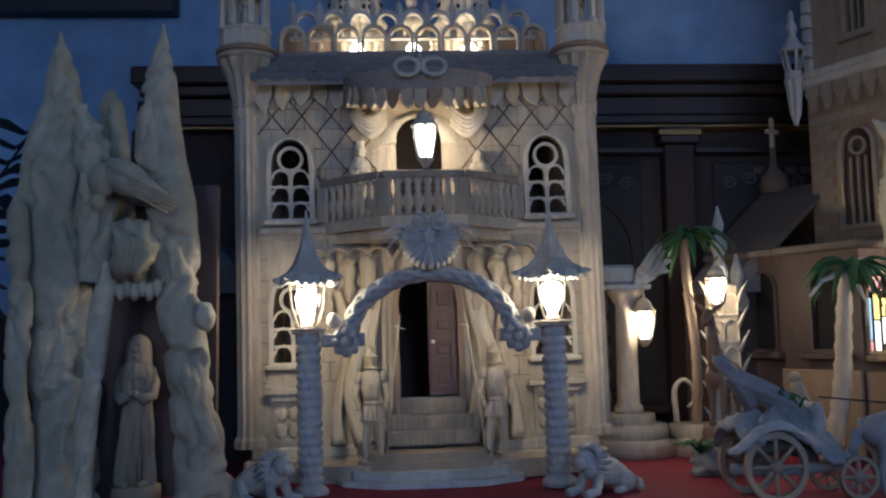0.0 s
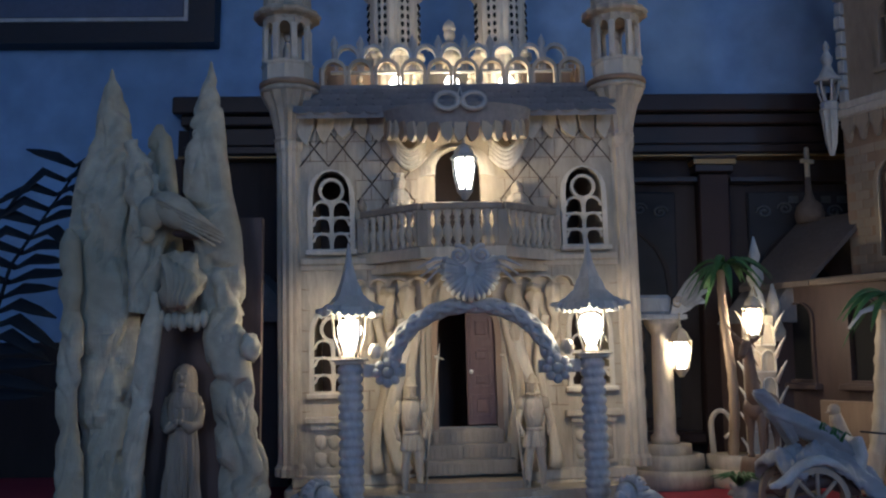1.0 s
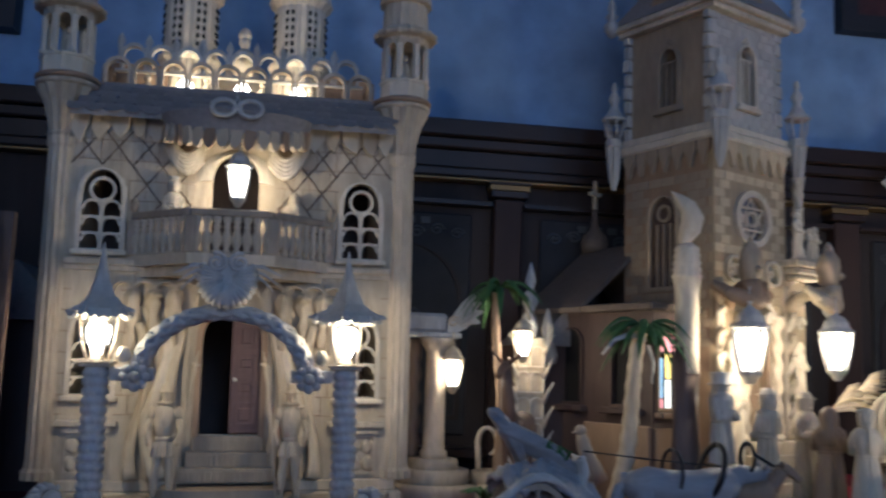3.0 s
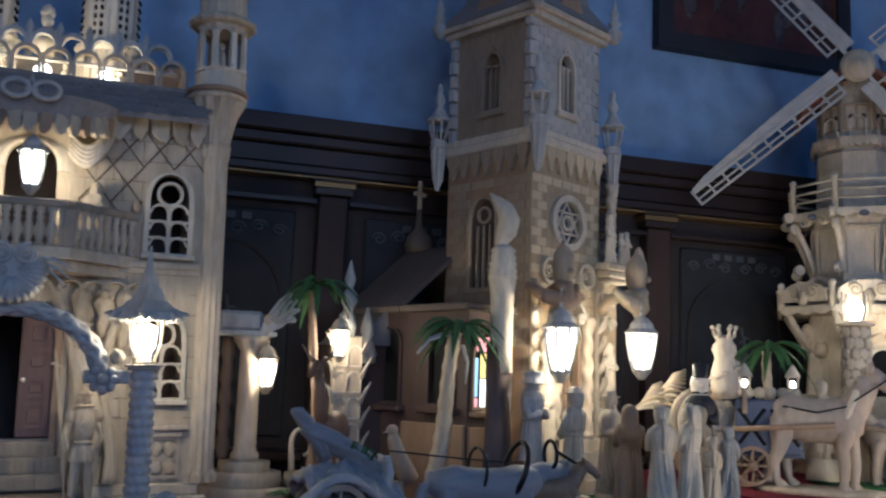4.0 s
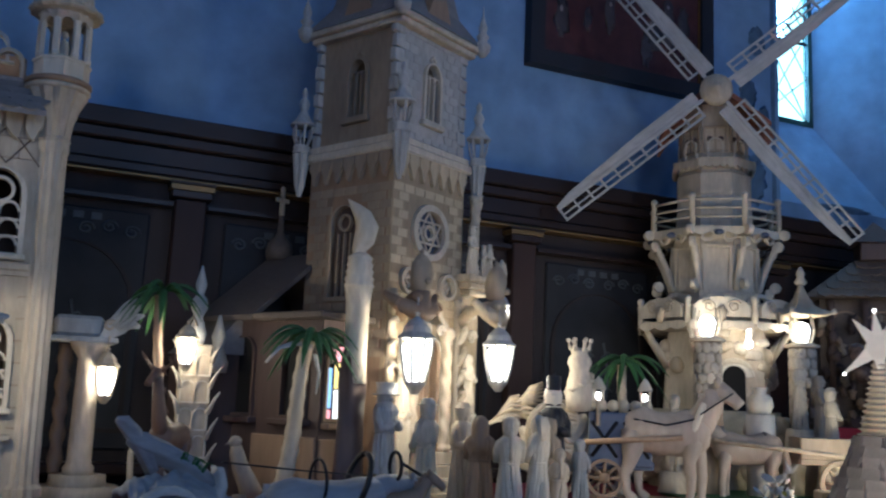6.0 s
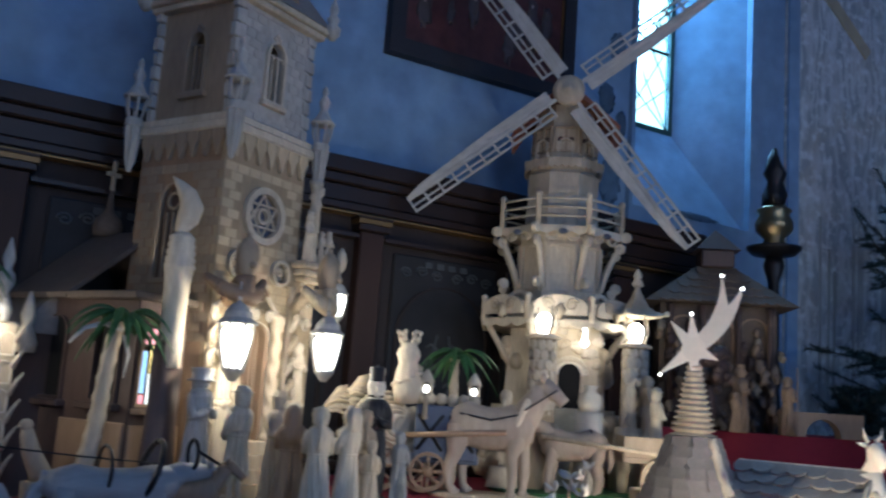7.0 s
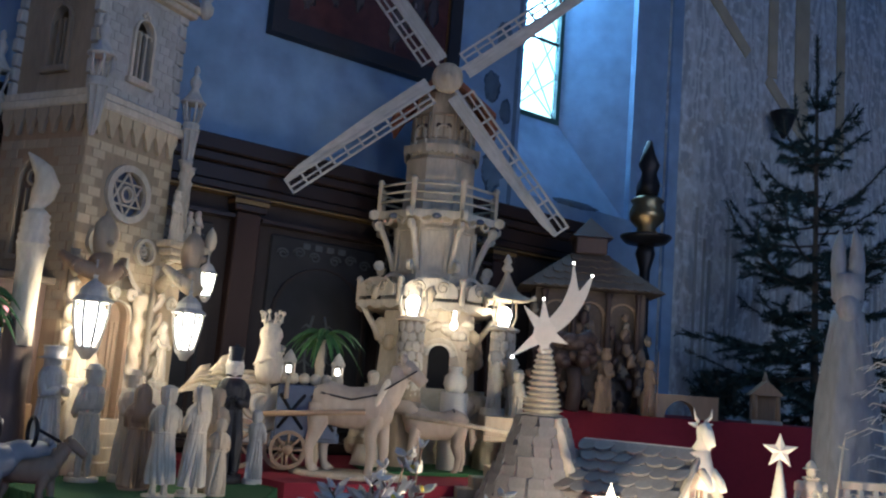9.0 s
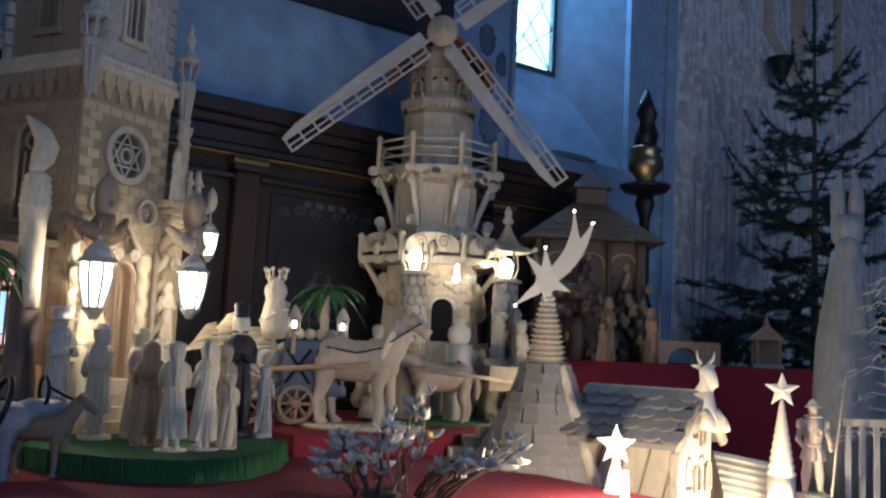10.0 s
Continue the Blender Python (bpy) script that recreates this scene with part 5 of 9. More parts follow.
for x0, n0 in ((0.012, 7), (0.352, 7)):
    for k in range(n0):
        z = 0.2 + 0.07 * k
        q = -1 if x0 < 0.1 else 1
        lf = Shape().tube([(0, 0, 0), (q * 0.012, -0.006, 0.02), (q * 0.02, -0.014, 0.042), (q * 0.01, -0.022, 0.058), (q * -0.004, -0.02, 0.05), (q * 0.002, -0.018, 0.04)], 0.013, 9, r_end=0.004, twist=lambda a, i: (0.6, 1.2, 1.25, 0.9, 0.7, 0.6)[i])
        part("leaf_crocket", lf, PALE if k % 2 else TAN, church, m=pose(x0, -0.016, z))
    part("edge_shaft", Shape().lathe([(0.016, 0.19), (0.013, 0.2), (0.012, 0.68), (0.018, 0.7)], 12, m=pose(x0, -0.008, 0)), TAN, church)
for k in range(5):
    part("porch_step", Shape().box(0.1 - 0.01 * k, 0.36 + 0.01 * k, -0.05 - 0.022 * k, 0.0, 0.0, 0.2 - 0.04 * k, bevel=0.003), TAN, church)
for x in (0.05, 0.39):
    st = Shape().box(x - 0.03, x + 0.03, -0.05, 0.0, 0.0, 0.3, bevel=0.004)
    part("buttress", st, PALE, church)
    part("buttress_figure", robed(0.2, "hood", int(x * 100)), PALE, church, m=pose(x, -0.035, 0.32))
    part("figure_corbel", Shape().lathe([(0.004, 0.27), (0.02, 0.3), (0.032, 0.32)], 12, m=pose(x, -0.035, 0)), PALE, church)
# side tracery window
o = [(x - 0.2, z) for x, z in side_hole]
sw = part("side_window", Shape().ring(o, grow(o, 0.014), -0.012, 0.006), DARKSHADE, church, m=M_L)
tr = Shape()
for k in (-1, 0, 1):
    tr.box(-0.2 + k * 0.027 - 0.003, -0.2 + k * 0.027 + 0.003, -0.004, 0.006, 0.68, 0.89)
tr.ring(circle(0.022, 14, -0.2, 0.925), circle(0.03, 14, -0.2, 0.925), -0.005, 0.006)
part("tracery", tr, DARKSHADE, sw)
part("pane", Shape().prism(o, 0.012, 0.016), BROWN, sw, "dark reddish pane")
# frieze of pointed pendants and the ledge
# Side pendants are a shaded copy of the front ones.
for i in range(7):
    for side in (0, 1):
        x = 0.03 + i * 0.0525
        pp = [(x - 0.024, 0), (x - 0.024, -0.03), (x - 0.012, -0.05), (x - 0.007, -0.075), (x, -0.085), (x + 0.007, -0.075), (x + 0.012, -0.05), (x + 0.024, -0.03), (x + 0.024, 0)]
        part("pendant", Shape().prism([(a, b + TH) for a, b in pp], -0.016, -0.002), VARNISHED if not side else DARKSHADE, church, m=None if not side else pose(0, TD, 0, 0, 0, -90))
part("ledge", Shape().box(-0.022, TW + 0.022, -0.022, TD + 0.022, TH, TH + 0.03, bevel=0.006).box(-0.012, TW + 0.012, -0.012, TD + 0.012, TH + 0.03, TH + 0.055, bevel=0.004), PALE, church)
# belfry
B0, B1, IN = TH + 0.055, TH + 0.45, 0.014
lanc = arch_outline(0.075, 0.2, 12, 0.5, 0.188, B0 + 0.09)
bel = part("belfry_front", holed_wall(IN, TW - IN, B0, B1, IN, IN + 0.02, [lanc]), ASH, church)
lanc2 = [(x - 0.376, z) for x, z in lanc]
# Belfry sides take the dark copy, shade put into their colour.
part("belfry_side", holed_wall(-TD + IN, -IN - 0.02, B0, B1, IN, IN + 0.02, [lanc2]), DARKSHADE, church, m=M_L)
part("belfry_side", Shape().box(TW - IN - 0.02, TW - IN, IN + 0.02, TD - IN, B0, B1), DARKSHADE, church)
part("belfry_back", Shape().box(IN + 0.02, TW - IN - 0.02, TD - IN - 0.02, TD - IN, B0, B1), DARKSHADE, church)
for mm, oo, mt in ((None, lanc, PALE), (M_L, lanc2, DARKSHADE)):
    cx = sum(p[0] for p in oo) / len(oo)
    w = part("lancet_window", Shape().ring(oo, grow(oo, 0.011), IN - 0.012, IN + 0.005), mt, church, m=mm)
    tr = Shape()
    for k in (-1, 1):
        tr.box(cx + k * 0.0125 - 0.003, cx + k * 0.0125 + 0.003, IN - 0.004, IN + 0.008, B0 + 0.09, B0 + 0.25)
    for k in (-1, 0, 1):
        a = arch_outline(0.019, 0.03, 6, 0.4, cx + k * 0.025, B0 + 0.215)
        tr.ring(a[1:-1], grow(a, 0.004)[1:-1], IN - 0.004, IN + 0.006, closed=False)
    for k in range(4):
        a = math.pi / 2 * k
        tr.blob((cx + 0.011 * math.cos(a), IN - 0.004, B0 + 0.305 + 0.011 * math.sin(a)), (0.008, 0.005, 0.008), 7)
    part("tracery", tr, mt, w)
    part("sill", Shape().box(cx - 0.06, cx + 0.06, IN - 0.02, IN, B0 + 0.065, B0 + 0.085, bevel=0.003), mt, w)
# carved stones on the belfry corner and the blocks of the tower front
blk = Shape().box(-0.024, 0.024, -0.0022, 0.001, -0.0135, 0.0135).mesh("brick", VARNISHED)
# blk2 is the front brick with shade put into its colour.
blk2 = Shape().box(-0.024, 0.024, -0.0022, 0.001, -0.0135, 0.0135).mesh("brick", DARKSHADE)
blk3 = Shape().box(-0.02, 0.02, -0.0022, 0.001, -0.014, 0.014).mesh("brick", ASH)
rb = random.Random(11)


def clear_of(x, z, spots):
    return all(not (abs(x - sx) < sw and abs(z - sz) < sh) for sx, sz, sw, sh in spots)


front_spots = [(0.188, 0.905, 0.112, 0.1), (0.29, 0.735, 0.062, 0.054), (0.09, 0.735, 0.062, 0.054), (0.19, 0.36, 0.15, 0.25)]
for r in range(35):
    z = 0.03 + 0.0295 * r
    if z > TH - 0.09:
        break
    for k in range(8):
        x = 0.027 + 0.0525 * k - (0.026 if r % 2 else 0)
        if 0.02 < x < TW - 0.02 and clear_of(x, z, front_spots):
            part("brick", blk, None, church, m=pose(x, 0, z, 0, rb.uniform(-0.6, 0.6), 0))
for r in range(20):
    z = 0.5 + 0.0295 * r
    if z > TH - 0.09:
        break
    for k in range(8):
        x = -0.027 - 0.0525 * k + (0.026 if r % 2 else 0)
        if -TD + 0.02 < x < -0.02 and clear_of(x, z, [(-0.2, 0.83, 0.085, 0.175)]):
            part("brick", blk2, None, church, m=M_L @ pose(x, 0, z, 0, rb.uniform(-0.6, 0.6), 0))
for r in range(14):
    z = B0 + 0.015 + 0.03 * r
    for k in range(8):
        x = 0.04 + 0.045 * k - (0.022 if r % 2 else 0)
        if 0.03 < x < TW - 0.03 and z < B1 - 0.02 and clear_of(x, z, [(0.188, B0 + 0.2, 0.07, 0.16)]):
            part("brick", blk3, None, church, m=pose(x, IN, z, 0, rb.uniform(-0.6, 0.6), 0))
for k in range(8):
    for (x, y) in ((IN, IN), (TW - IN, IN), (IN, TD - IN)):
        part("quoin", Shape().box(x - 0.018 - 0.006 * (k % 2), x + 0.018 + 0.006 * (k % 2), y - 0.006, y + 0.02, B0 + 0.05 * k, B0 + 0.05 * k + 0.044, bevel=0.003), ASH, church)
# eave and steep tower roof
part("eave", Shape().box(-0.035, TW + 0.035, -0.035, TD + 0.035, B1, B1 + 0.022, bevel=0.005).box(-0.02, TW + 0.02, -0.02, TD + 0.02, B1 - 0.02, B1, bevel=0.004), PALE, church)
cx, cy = TW / 2, TD / 2
rf = Shape()
q = [(-0.035, -0.035), (TW + 0.035, -0.035), (TW + 0.035, TD + 0.035), (-0.035, TD + 0.035)]
rf.add([(x, y, B1 + 0.022) for x, y in q] + [(cx + (x - cx) * 0.72, cy + (y - cy) * 0.72, B1 + 0.12) for x, y in q] + [(cx, cy, B1 + 0.95)], [(i, (i + 1) % 4, (i + 1) % 4 + 4, i + 4) for i in range(4)] + [(i + 4, (i + 1) % 4 + 4, 8) for i in range(4)] + [(3, 2, 1, 0)])
roof = part("spire_roof", rf, SLATE, church)
gb_ = Shape()
for side in range(4):
    mm = pose(cx, cy, B1 + 0.022, 0, 0, 90 * side)
    gb_.prism([(-0.075, 0), (0.075, 0), (0.0, 0.2)], -0.2, -0.02, m=mm)
part("dormer", gb_, MID, roof)
for x, y in q:
    part("corner_finial", Shape().lathe([(0.012, -0.03), (0.026, -0.01), (0.03, 0.01), (0.014, 0.03), (0.024, 0.045), (0.012, 0.06), (0.016, 0.08), (0.004, 0.12), (0.001, 0.16)], 12, m=pose(x, y, B1 + 0.02)), ASH, church)


def pinnacle(name, x, y, z, mat=PALE):
    """An open lantern turret on a fluted cone, at a corner of the tower."""
    p = part(name, Shape().lathe([(0.006, -0.15), (0.018, -0.11), (0.026, -0.03), (0.03, 0.0)], 24, flute=8, depth=0.25, smooth=False), mat, church, m=pose(x, y, z))
    part("ring", Shape().lathe([(0.028, 0.0), (0.032, 0.006), (0.026, 0.014), (0.03, 0.024), (0.026, 0.03)], 14), mat, p)
    for k in range(6):
        a = math.pi / 3 * k
        part("rib", Shape().tube([(0.02 * math.cos(a), 0.02 * math.sin(a), 0.03), (0.03 * math.cos(a), 0.03 * math.sin(a), 0.06), (0.034 * math.cos(a), 0.034 * math.sin(a), 0.1)], 0.0042, 5), mat, p)
    part("cap", Shape().lathe([(0.042, 0.098), (0.044, 0.104), (0.03, 0.118), (0.018, 0.14), (0.012, 0.155), (0.016, 0.165), (0.02, 0.18), (0.012, 0.196), (0.007, 0.205), (0.011, 0.215), (0.009, 0.228), (0.001, 0.24)], 14), mat, p)


pinnacle("corner_pinnacle", -0.035, TD + 0.02, TH + 0.03, ASH)
pinnacle("corner_pinnacle", -0.02, -0.04, TH + 0.045, ASH)
pinnacle("corner_pinnacle", TW + 0.035, -0.03, TH + 0.03, ASH)
# columns with small statues on the ledge at the corner of the front
for x, y in ((TW + 0.03, -0.03), (TW + 0.115, 0.03)):
    part("corner_shaft", Shape().lathe([(0.022, 0.79), (0.022, 0.805), (0.015, 0.815)] + [(0.014 + 0.005 * (k % 4 == 0), 0.82 + 0.012 * k) for k in range(19)] + [(0.02, 1.05), (0.024, 1.07)], 16, wave=lambda a, z: 1 + 0.16 * math.sin(3 * a + z * 105), m=pose(x, y, 0)), PALE, church, "spirally turned corner shaft")
part("shaft_ledge", Shape().box(TW - 0.03, TW + 0.16, -0.065, 0.07, 0.765, 0.79, bevel=0.005).box(TW - 0.015, TW + 0.145, -0.055, 0.06, 0.742, 0.765, bevel=0.005).box(TW, TW + 0.125, -0.04, 0.05, 0.725, 0.742, bevel=0.004), TAN, church)
part("side_bay", Shape().box(TW, TW + 0.11, 0.0, 0.08, 0.0, 0.725, bevel=0.004), JOINT, church, "scored side bay under the ledge")
for z in (0.58, 0.66):
    part("bay_scroll", Shape().tube([(TW + 0.06 + (0.024 - 0.001 * i) * math.cos(0.55 * i), -0.012, z + (0.024 - 0.001 * i) * math.sin(0.55 * i)) for i in range(20)], 0.007, 7, r_end=0.004), PALE, church)
part("bracket_figure", robed(0.16, "crown", 31), PALE, church, m=pose(TW - 0.008, -0.05, 0.79))
part("bracket_figure", robed(0.115, "", 33), PALE, church, m=pose(TW + 0.075, -0.04, 0.79))
part("bracket_figure", robed(0.13, "hood", 35), PALE, church, m=pose(TW + 0.14, -0.02, 0.79))


def atlas(x, y, z, turn, arm, mat):
    """A bald carved bust with a pointed crown on a winged beam that carries a lantern."""
    m_ = pose(x, y, z, 0, 0, turn)
    bd_ = Shape().tube([(-arm, 0.05, 0.02), (-arm * 0.6, 0.02, -0.012), (-arm * 0.2, -0.01, -0.03), (arm * 0.2, -0.01, -0.03), (arm * 0.6, 0.02, -0.012), (arm, 0.055, 0.03)], 0.022, 12, twist=lambda a, i: (0.55, 1.0, 1.3, 1.3, 0.95, 0.45)[i])
    bd_.tube([(0, 0.0, -0.045), (0, -0.012, -0.01), (0, -0.01, 0.03)], 0.03, 12, r_end=0.024)
    g = part("gargoyle", bd_, mat, church, "dark carved winged bracket", m=m_)
    part("head", Shape().lathe([(0.014, 0.02), (0.028, 0.036), (0.033, 0.058), (0.036, 0.085), (0.031, 0.115), (0.016, 0.138), (0.006, 0.146), (0.0075, 0.152), (0.002, 0.162)], 20, wave=lambda a, t: 1 + 0.08 * math.sin(3 * a + 40 * t)).blob((0, -0.034, 0.06), (0.012, 0.014, 0.012), 8), DARKSHADE, g, "weathered egg-shaped carved head")
    for s in (-1, 1):
        part("scroll", Shape().tube([(s * (arm * 0.62 + (0.026 - 0.0011 * i) * math.cos(0.5 * i)), 0.006, -0.02 + (0.026 - 0.0011 * i) * math.sin(0.5 * i)) for i in range(20)], 0.006, 7, r_end=0.003), mat, g)


atlas(-0.005, -0.135, 0.652, -12, 0.105, MID)
part("bracket_beam", Shape().tube([(0.06, 0.0, 0.62), (0.03, -0.06, 0.655), (-0.01, -0.12, 0.67), (-0.04, -0.156, 0.66)], 0.024, 10, r_end=0.014), MID, church)
atlas(0.30, -0.2, 0.655, 20, 0.085, TAN)
part("bracket_beam", Shape().tube([(0.37, 0.0, 0.62), (0.34, -0.08, 0.66), (0.3, -0.18, 0.67), (0.266, -0.241, 0.66)], 0.022, 10, r_end=0.014), TAN, church)
for x, y, z, h, r in ((-0.04, -0.156, 0.375, 0.25, 0.053), (0.266, -0.241, 0.394, 0.222, 0.049), (0.582, -0.028, 0.605, 0.155, 0.033)):
    lm = thing("porch_lantern", CH @ pose(x, y, z), "lit wooden lantern hanging from a carved gargoyle", "lantern", "church porch lanterns")
    lantern(lm, h, r, ribs=8)
    part("hook", Shape().tube([(0, 0, h * 0.97), (0, 0, h + 0.035)], 0.003, 5), ASH, lm)
    bulb_light("porch_bulb", CH @ Vector((x, y, z + h * 0.42)), 3.6 * (h / 0.24) ** 2)
part("lamp_arm", Shape().tube([(0.38, 0.02, 0.70), (0.44, 0.0, 0.735), (0.52, -0.02, 0.775), (0.582, -0.028, 0.785)], 0.013, 8, r_end=0.009), PALE, church)
part("arm_egg", Shape().lathe([(0.008, 0.785), (0.017, 0.8), (0.021, 0.822), (0.016, 0.85), (0.003, 0.872)], 14, m=pose(0.582, -0.028, 0)), PALE, church)
# tall carved angel wings and curtain figure at the corner
cf = Shape().lathe([(0.06, 0.0), (0.055, 0.15), (0.042, 0.3), (0.046, 0.4), (0.04, 0.46), (0.034, 0.5)], 32, wave=lambda a, z: 1 + 0.14 * math.sin(4 * a + 9 * z), squash=0.6)
# Dark brown puts the shade below the wing into the drapery.
part("corner_drapery", cf, BROWN, church, m=pose(-0.159, -0.02, 0.0))
ft = Shape().lathe([(0.034, 0.40), (0.033, 0.5), (0.034, 0.56), (0.036, 0.64), (0.042, 0.68)] + [(0.046 - 0.005 * (k % 2) - 0.001 * k, 0.685 + 0.0105 * k) for k in range(9)] + [(0.02, 0.785)], 20)
ft.tube([(-0.638 * o_, 0.767 * o_, z) for o_, z in ((0.0, 0.772), (0.006, 0.79), (-0.01, 0.825), (-0.018, 0.86), (-0.004, 0.895), (0.022, 0.922), (0.045, 0.945))], 0.028, 12, flat=1.0, twist=lambda a, i: (0.65, 0.7, 1.15, 1.2, 0.95, 0.55, 0.08)[i] * (1 + 0.07 * math.sin(5 * a)))
part("bound_wing", ft, PALE, church, m=pose(-0.159, -0.025, 0.0), label="pale bound wing rising in a flame shape")
# nave: wall with stained glass, big roof, cross
nx0, ny0, ny1 = -0.19, 0.1, 0.60
nave = part("nave_wall", holed_wall(-ny1, -ny0, 0.0, 0.6, 0, 0.02, [arch_outline(0.1, 0.24, 10, 0.2, -0.19, 0.3), arch_outline(0.1, 0.24, 10, 0.2, -0.43, 0.3)]), BROWN, church, m=pose(nx0, 0, 0, 0, 0, -90))
SWX, SWZ = -0.115, 0.295
so = arch_outline(0.105, 0.225, 12, 0.2, SWX, SWZ)
part("nave_front", holed_wall(nx0, -0.001, 0.0, 0.6, ny0 - 0.02, ny0, [so]), BROWN, church)
part("front_brick_course", Shape().box(nx0, -0.002, ny0 - 0.032, ny0 - 0.0205, 0.0, 0.235, bevel=0.004), MID, church)
win = part("stained_window", Shape().ring(so, grow(so, 0.009), ny0 - 0.03, ny0 - 0.015), MID, church, m=pose(0, 0, 0))
# The panes glow on their own; no lamp stands behind them.
for (x0, x1, z0, z1), gl_ in zip(((-0.05, -0.019, 0.03, 0.15), (-0.05, -0.019, 0.0, 0.026), (-0.016, 0.017, 0.0, 0.085), (-0.016, 0.017, 0.089, 0.165), (0.02, 0.05, 0.02, 0.095), (0.02, 0.05, 0.1, 0.15), (-0.03, 0.03, 0.17, 0.215)), (GLASS_BLUE, GLASS_PINK, GLASS_WHITE, GLASS_YELLOW, GLASS_WHITE, GLASS_YELLOW, GLASS_PINK)):
    part("stained_pane", Shape().box(SWX + x0, SWX + x1, ny0 - 0.012, ny0 - 0.008, SWZ + z0, SWZ + z1), gl_, win, "coloured glass with its own glow")
part("lead", Shape().box(SWX - 0.019, SWX - 0.016, ny0 - 0.018, ny0 - 0.008, SWZ, SWZ + 0.2).box(SWX + 0.017, SWX + 0.02, ny0 - 0.018, ny0 - 0.008, SWZ, SWZ + 0.2).box(SWX - 0.05, SWX + 0.05, ny0 - 0.018, ny0 - 0.008, SWZ + 0.165, SWZ + 0.169), BLACK, win)
part("sill_shelf", Shape().box(SWX - 0.07, SWX + 0.07, ny0 - 0.055, ny0 - 0.02, SWZ - 0.03, SWZ - 0.012, bevel=0.004), MID, win)
part("nave_end", Shape().box(nx0, 0.3, ny1 - 0.02, ny1, 0, 0.6), BROWN, church)
part("nave_brick_course", Shape().box(nx0 - 0.012, nx0, ny0 - 0.02, 0.36, 0.0, 0.24, bevel=0.004), MID, church)
for wy in (0.19, 0.43):
    o = [(x, z) for x, z in arch_outline(0.1, 0.24, 10, 0.2, -wy, 0.3)]
    win = part("nave_window", Shape().ring(o, grow(o, 0.01), -0.01, 0.004), BROWN, church, m=pose(nx0, 0, 0, 0, 0, -90))
    part("pane", Shape().prism(o, 0.01, 0.014), INK, win, "dark pane")
    part("sill_shelf", Shape().box(-wy - 0.08, -wy + 0.08, -0.035, 0.0, 0.27, 0.29, bevel=0.004), BROWN, win)
nr = Shape()
rx, rz, ez = 0.06, 0.845, 0.605
for xa, xb in ((nx0 - 0.05, rx), (0.25, rx)):
    nr.add([(xa, TD - 0.03, ez), (xa, ny1 + 0.03, ez), (xb, ny1 + 0.03, rz), (xb, TD - 0.03, rz), (xa, TD - 0.03, ez - 0.018), (xa, ny1 + 0.03, ez - 0.018), (xb, ny1 + 0.03, rz - 0.02), (xb, TD - 0.03, rz - 0.02)],
           [(0, 1, 2, 3), (7, 6, 5, 4), (0, 4, 5, 1), (1, 5, 6, 2), (2, 6, 7, 3), (3, 7, 4, 0)])
# The roof lies in shade; that dark is put into its base colour.
part("nave_roof", nr, DARKROOF, church, "dark roof boards with shade in their colour")
part("aisle_ledge", Shape().box(nx0 - 0.05, -0.002, ny0 - 0.06, TD - 0.03, ez - 0.018, ez + 0.004, bevel=0.004), DARKROOF, church)
part("gable_bust", Shape().lathe([(0.045, 0.0), (0.05, 0.03), (0.042, 0.06), (0.02, 0.08), (0.012, 0.1), (0.009, 0.16)], 14, m=pose(rx, ny1 - 0.02, rz - 0.01)), DARKROOF, church)
part("cross", Shape().box(rx - 0.006, rx + 0.006, ny1 - 0.026, ny1 - 0.014, rz + 0.14, rz + 0.25).box(rx - 0.028, rx + 0.028, ny1 - 0.026, ny1 - 0.014, rz + 0.2, rz + 0.214).blob((rx, ny1 - 0.02, rz + 0.25), (0.009, 0.008, 0.009), 8), PALE, church)
# Added fill light low at the porch, without any bulb shape.
bulb_light("porch_fill_light", CH @ Vector((-0.03, -0.07, 0.33)), 0.35)

# ---- carved windmill ----
MILL = pose(3.11, 2.78, 1.3, 0, 0, -38)
mill = thing("carved_windmill", MILL, "carved wooden windmill with two railed galleries and lit doorway", "model windmill")


def oct_ring(r, h0, h1, n=8, rot=22.5):
    return [(r * math.cos(math.radians(rot + 360 * k / n)), r * math.sin(math.radians(rot + 360 * k / n))) for k in range(n)]


rk = random.Random(5)
for k in range(46):
    a = -math.pi * (0.05 + 0.9 * rk.random())
    z = rk.uniform(0.0, 0.2)
    part("stone", Shape().blob((0.27 * math.cos(a), 0.25 * math.sin(a), z), (0.05, 0.04, 0.045), 8, rough=0.35, seed=k), PALE, mill)
part("hill_core", Shape().lathe([(0.27, -0.1), (0.26, 0.1), (0.25, 0.25)], 20), STONE, mill)
# ground floor with arched doorway
door = arch_outline(0.085, 0.17, 10, 0, 0.05, 0.25)
part("door_wall", holed_wall(-0.07, 0.16, 0.25, 0.56, -0.235, -0.21, [door]), TAN, mill)
for k in range(9):
    a = math.pi * (k + 0.5) / 9
    part("voussoir", Shape().box(-0.012, 0.012, -0.012, 0.006, -0.011, 0.011, bevel=0.003), PALE, mill, m=pose(0.05 - 0.062 * math.cos(a), -0.238, 0.378 + 0.06 * math.sin(a), 0, math.degrees(a) - 90, 0))
for k in range(34):
    x, z = rk.uniform(-0.065, 0.155), rk.uniform(0.26, 0.55)
    if math.hypot(x - 0.05, (z - 0.37) * 0.8) > 0.082 and not (abs(x - 0.05) < 0.08 and z < 0.37):
        part("wall_stone", Shape().blob((x, -0.235, z), (rk.uniform(0.014, 0.026), 0.007, rk.uniform(0.012, 0.02)), 9, rough=0.5, seed=k, freq=3), TAN if k % 2 else PALE, mill)
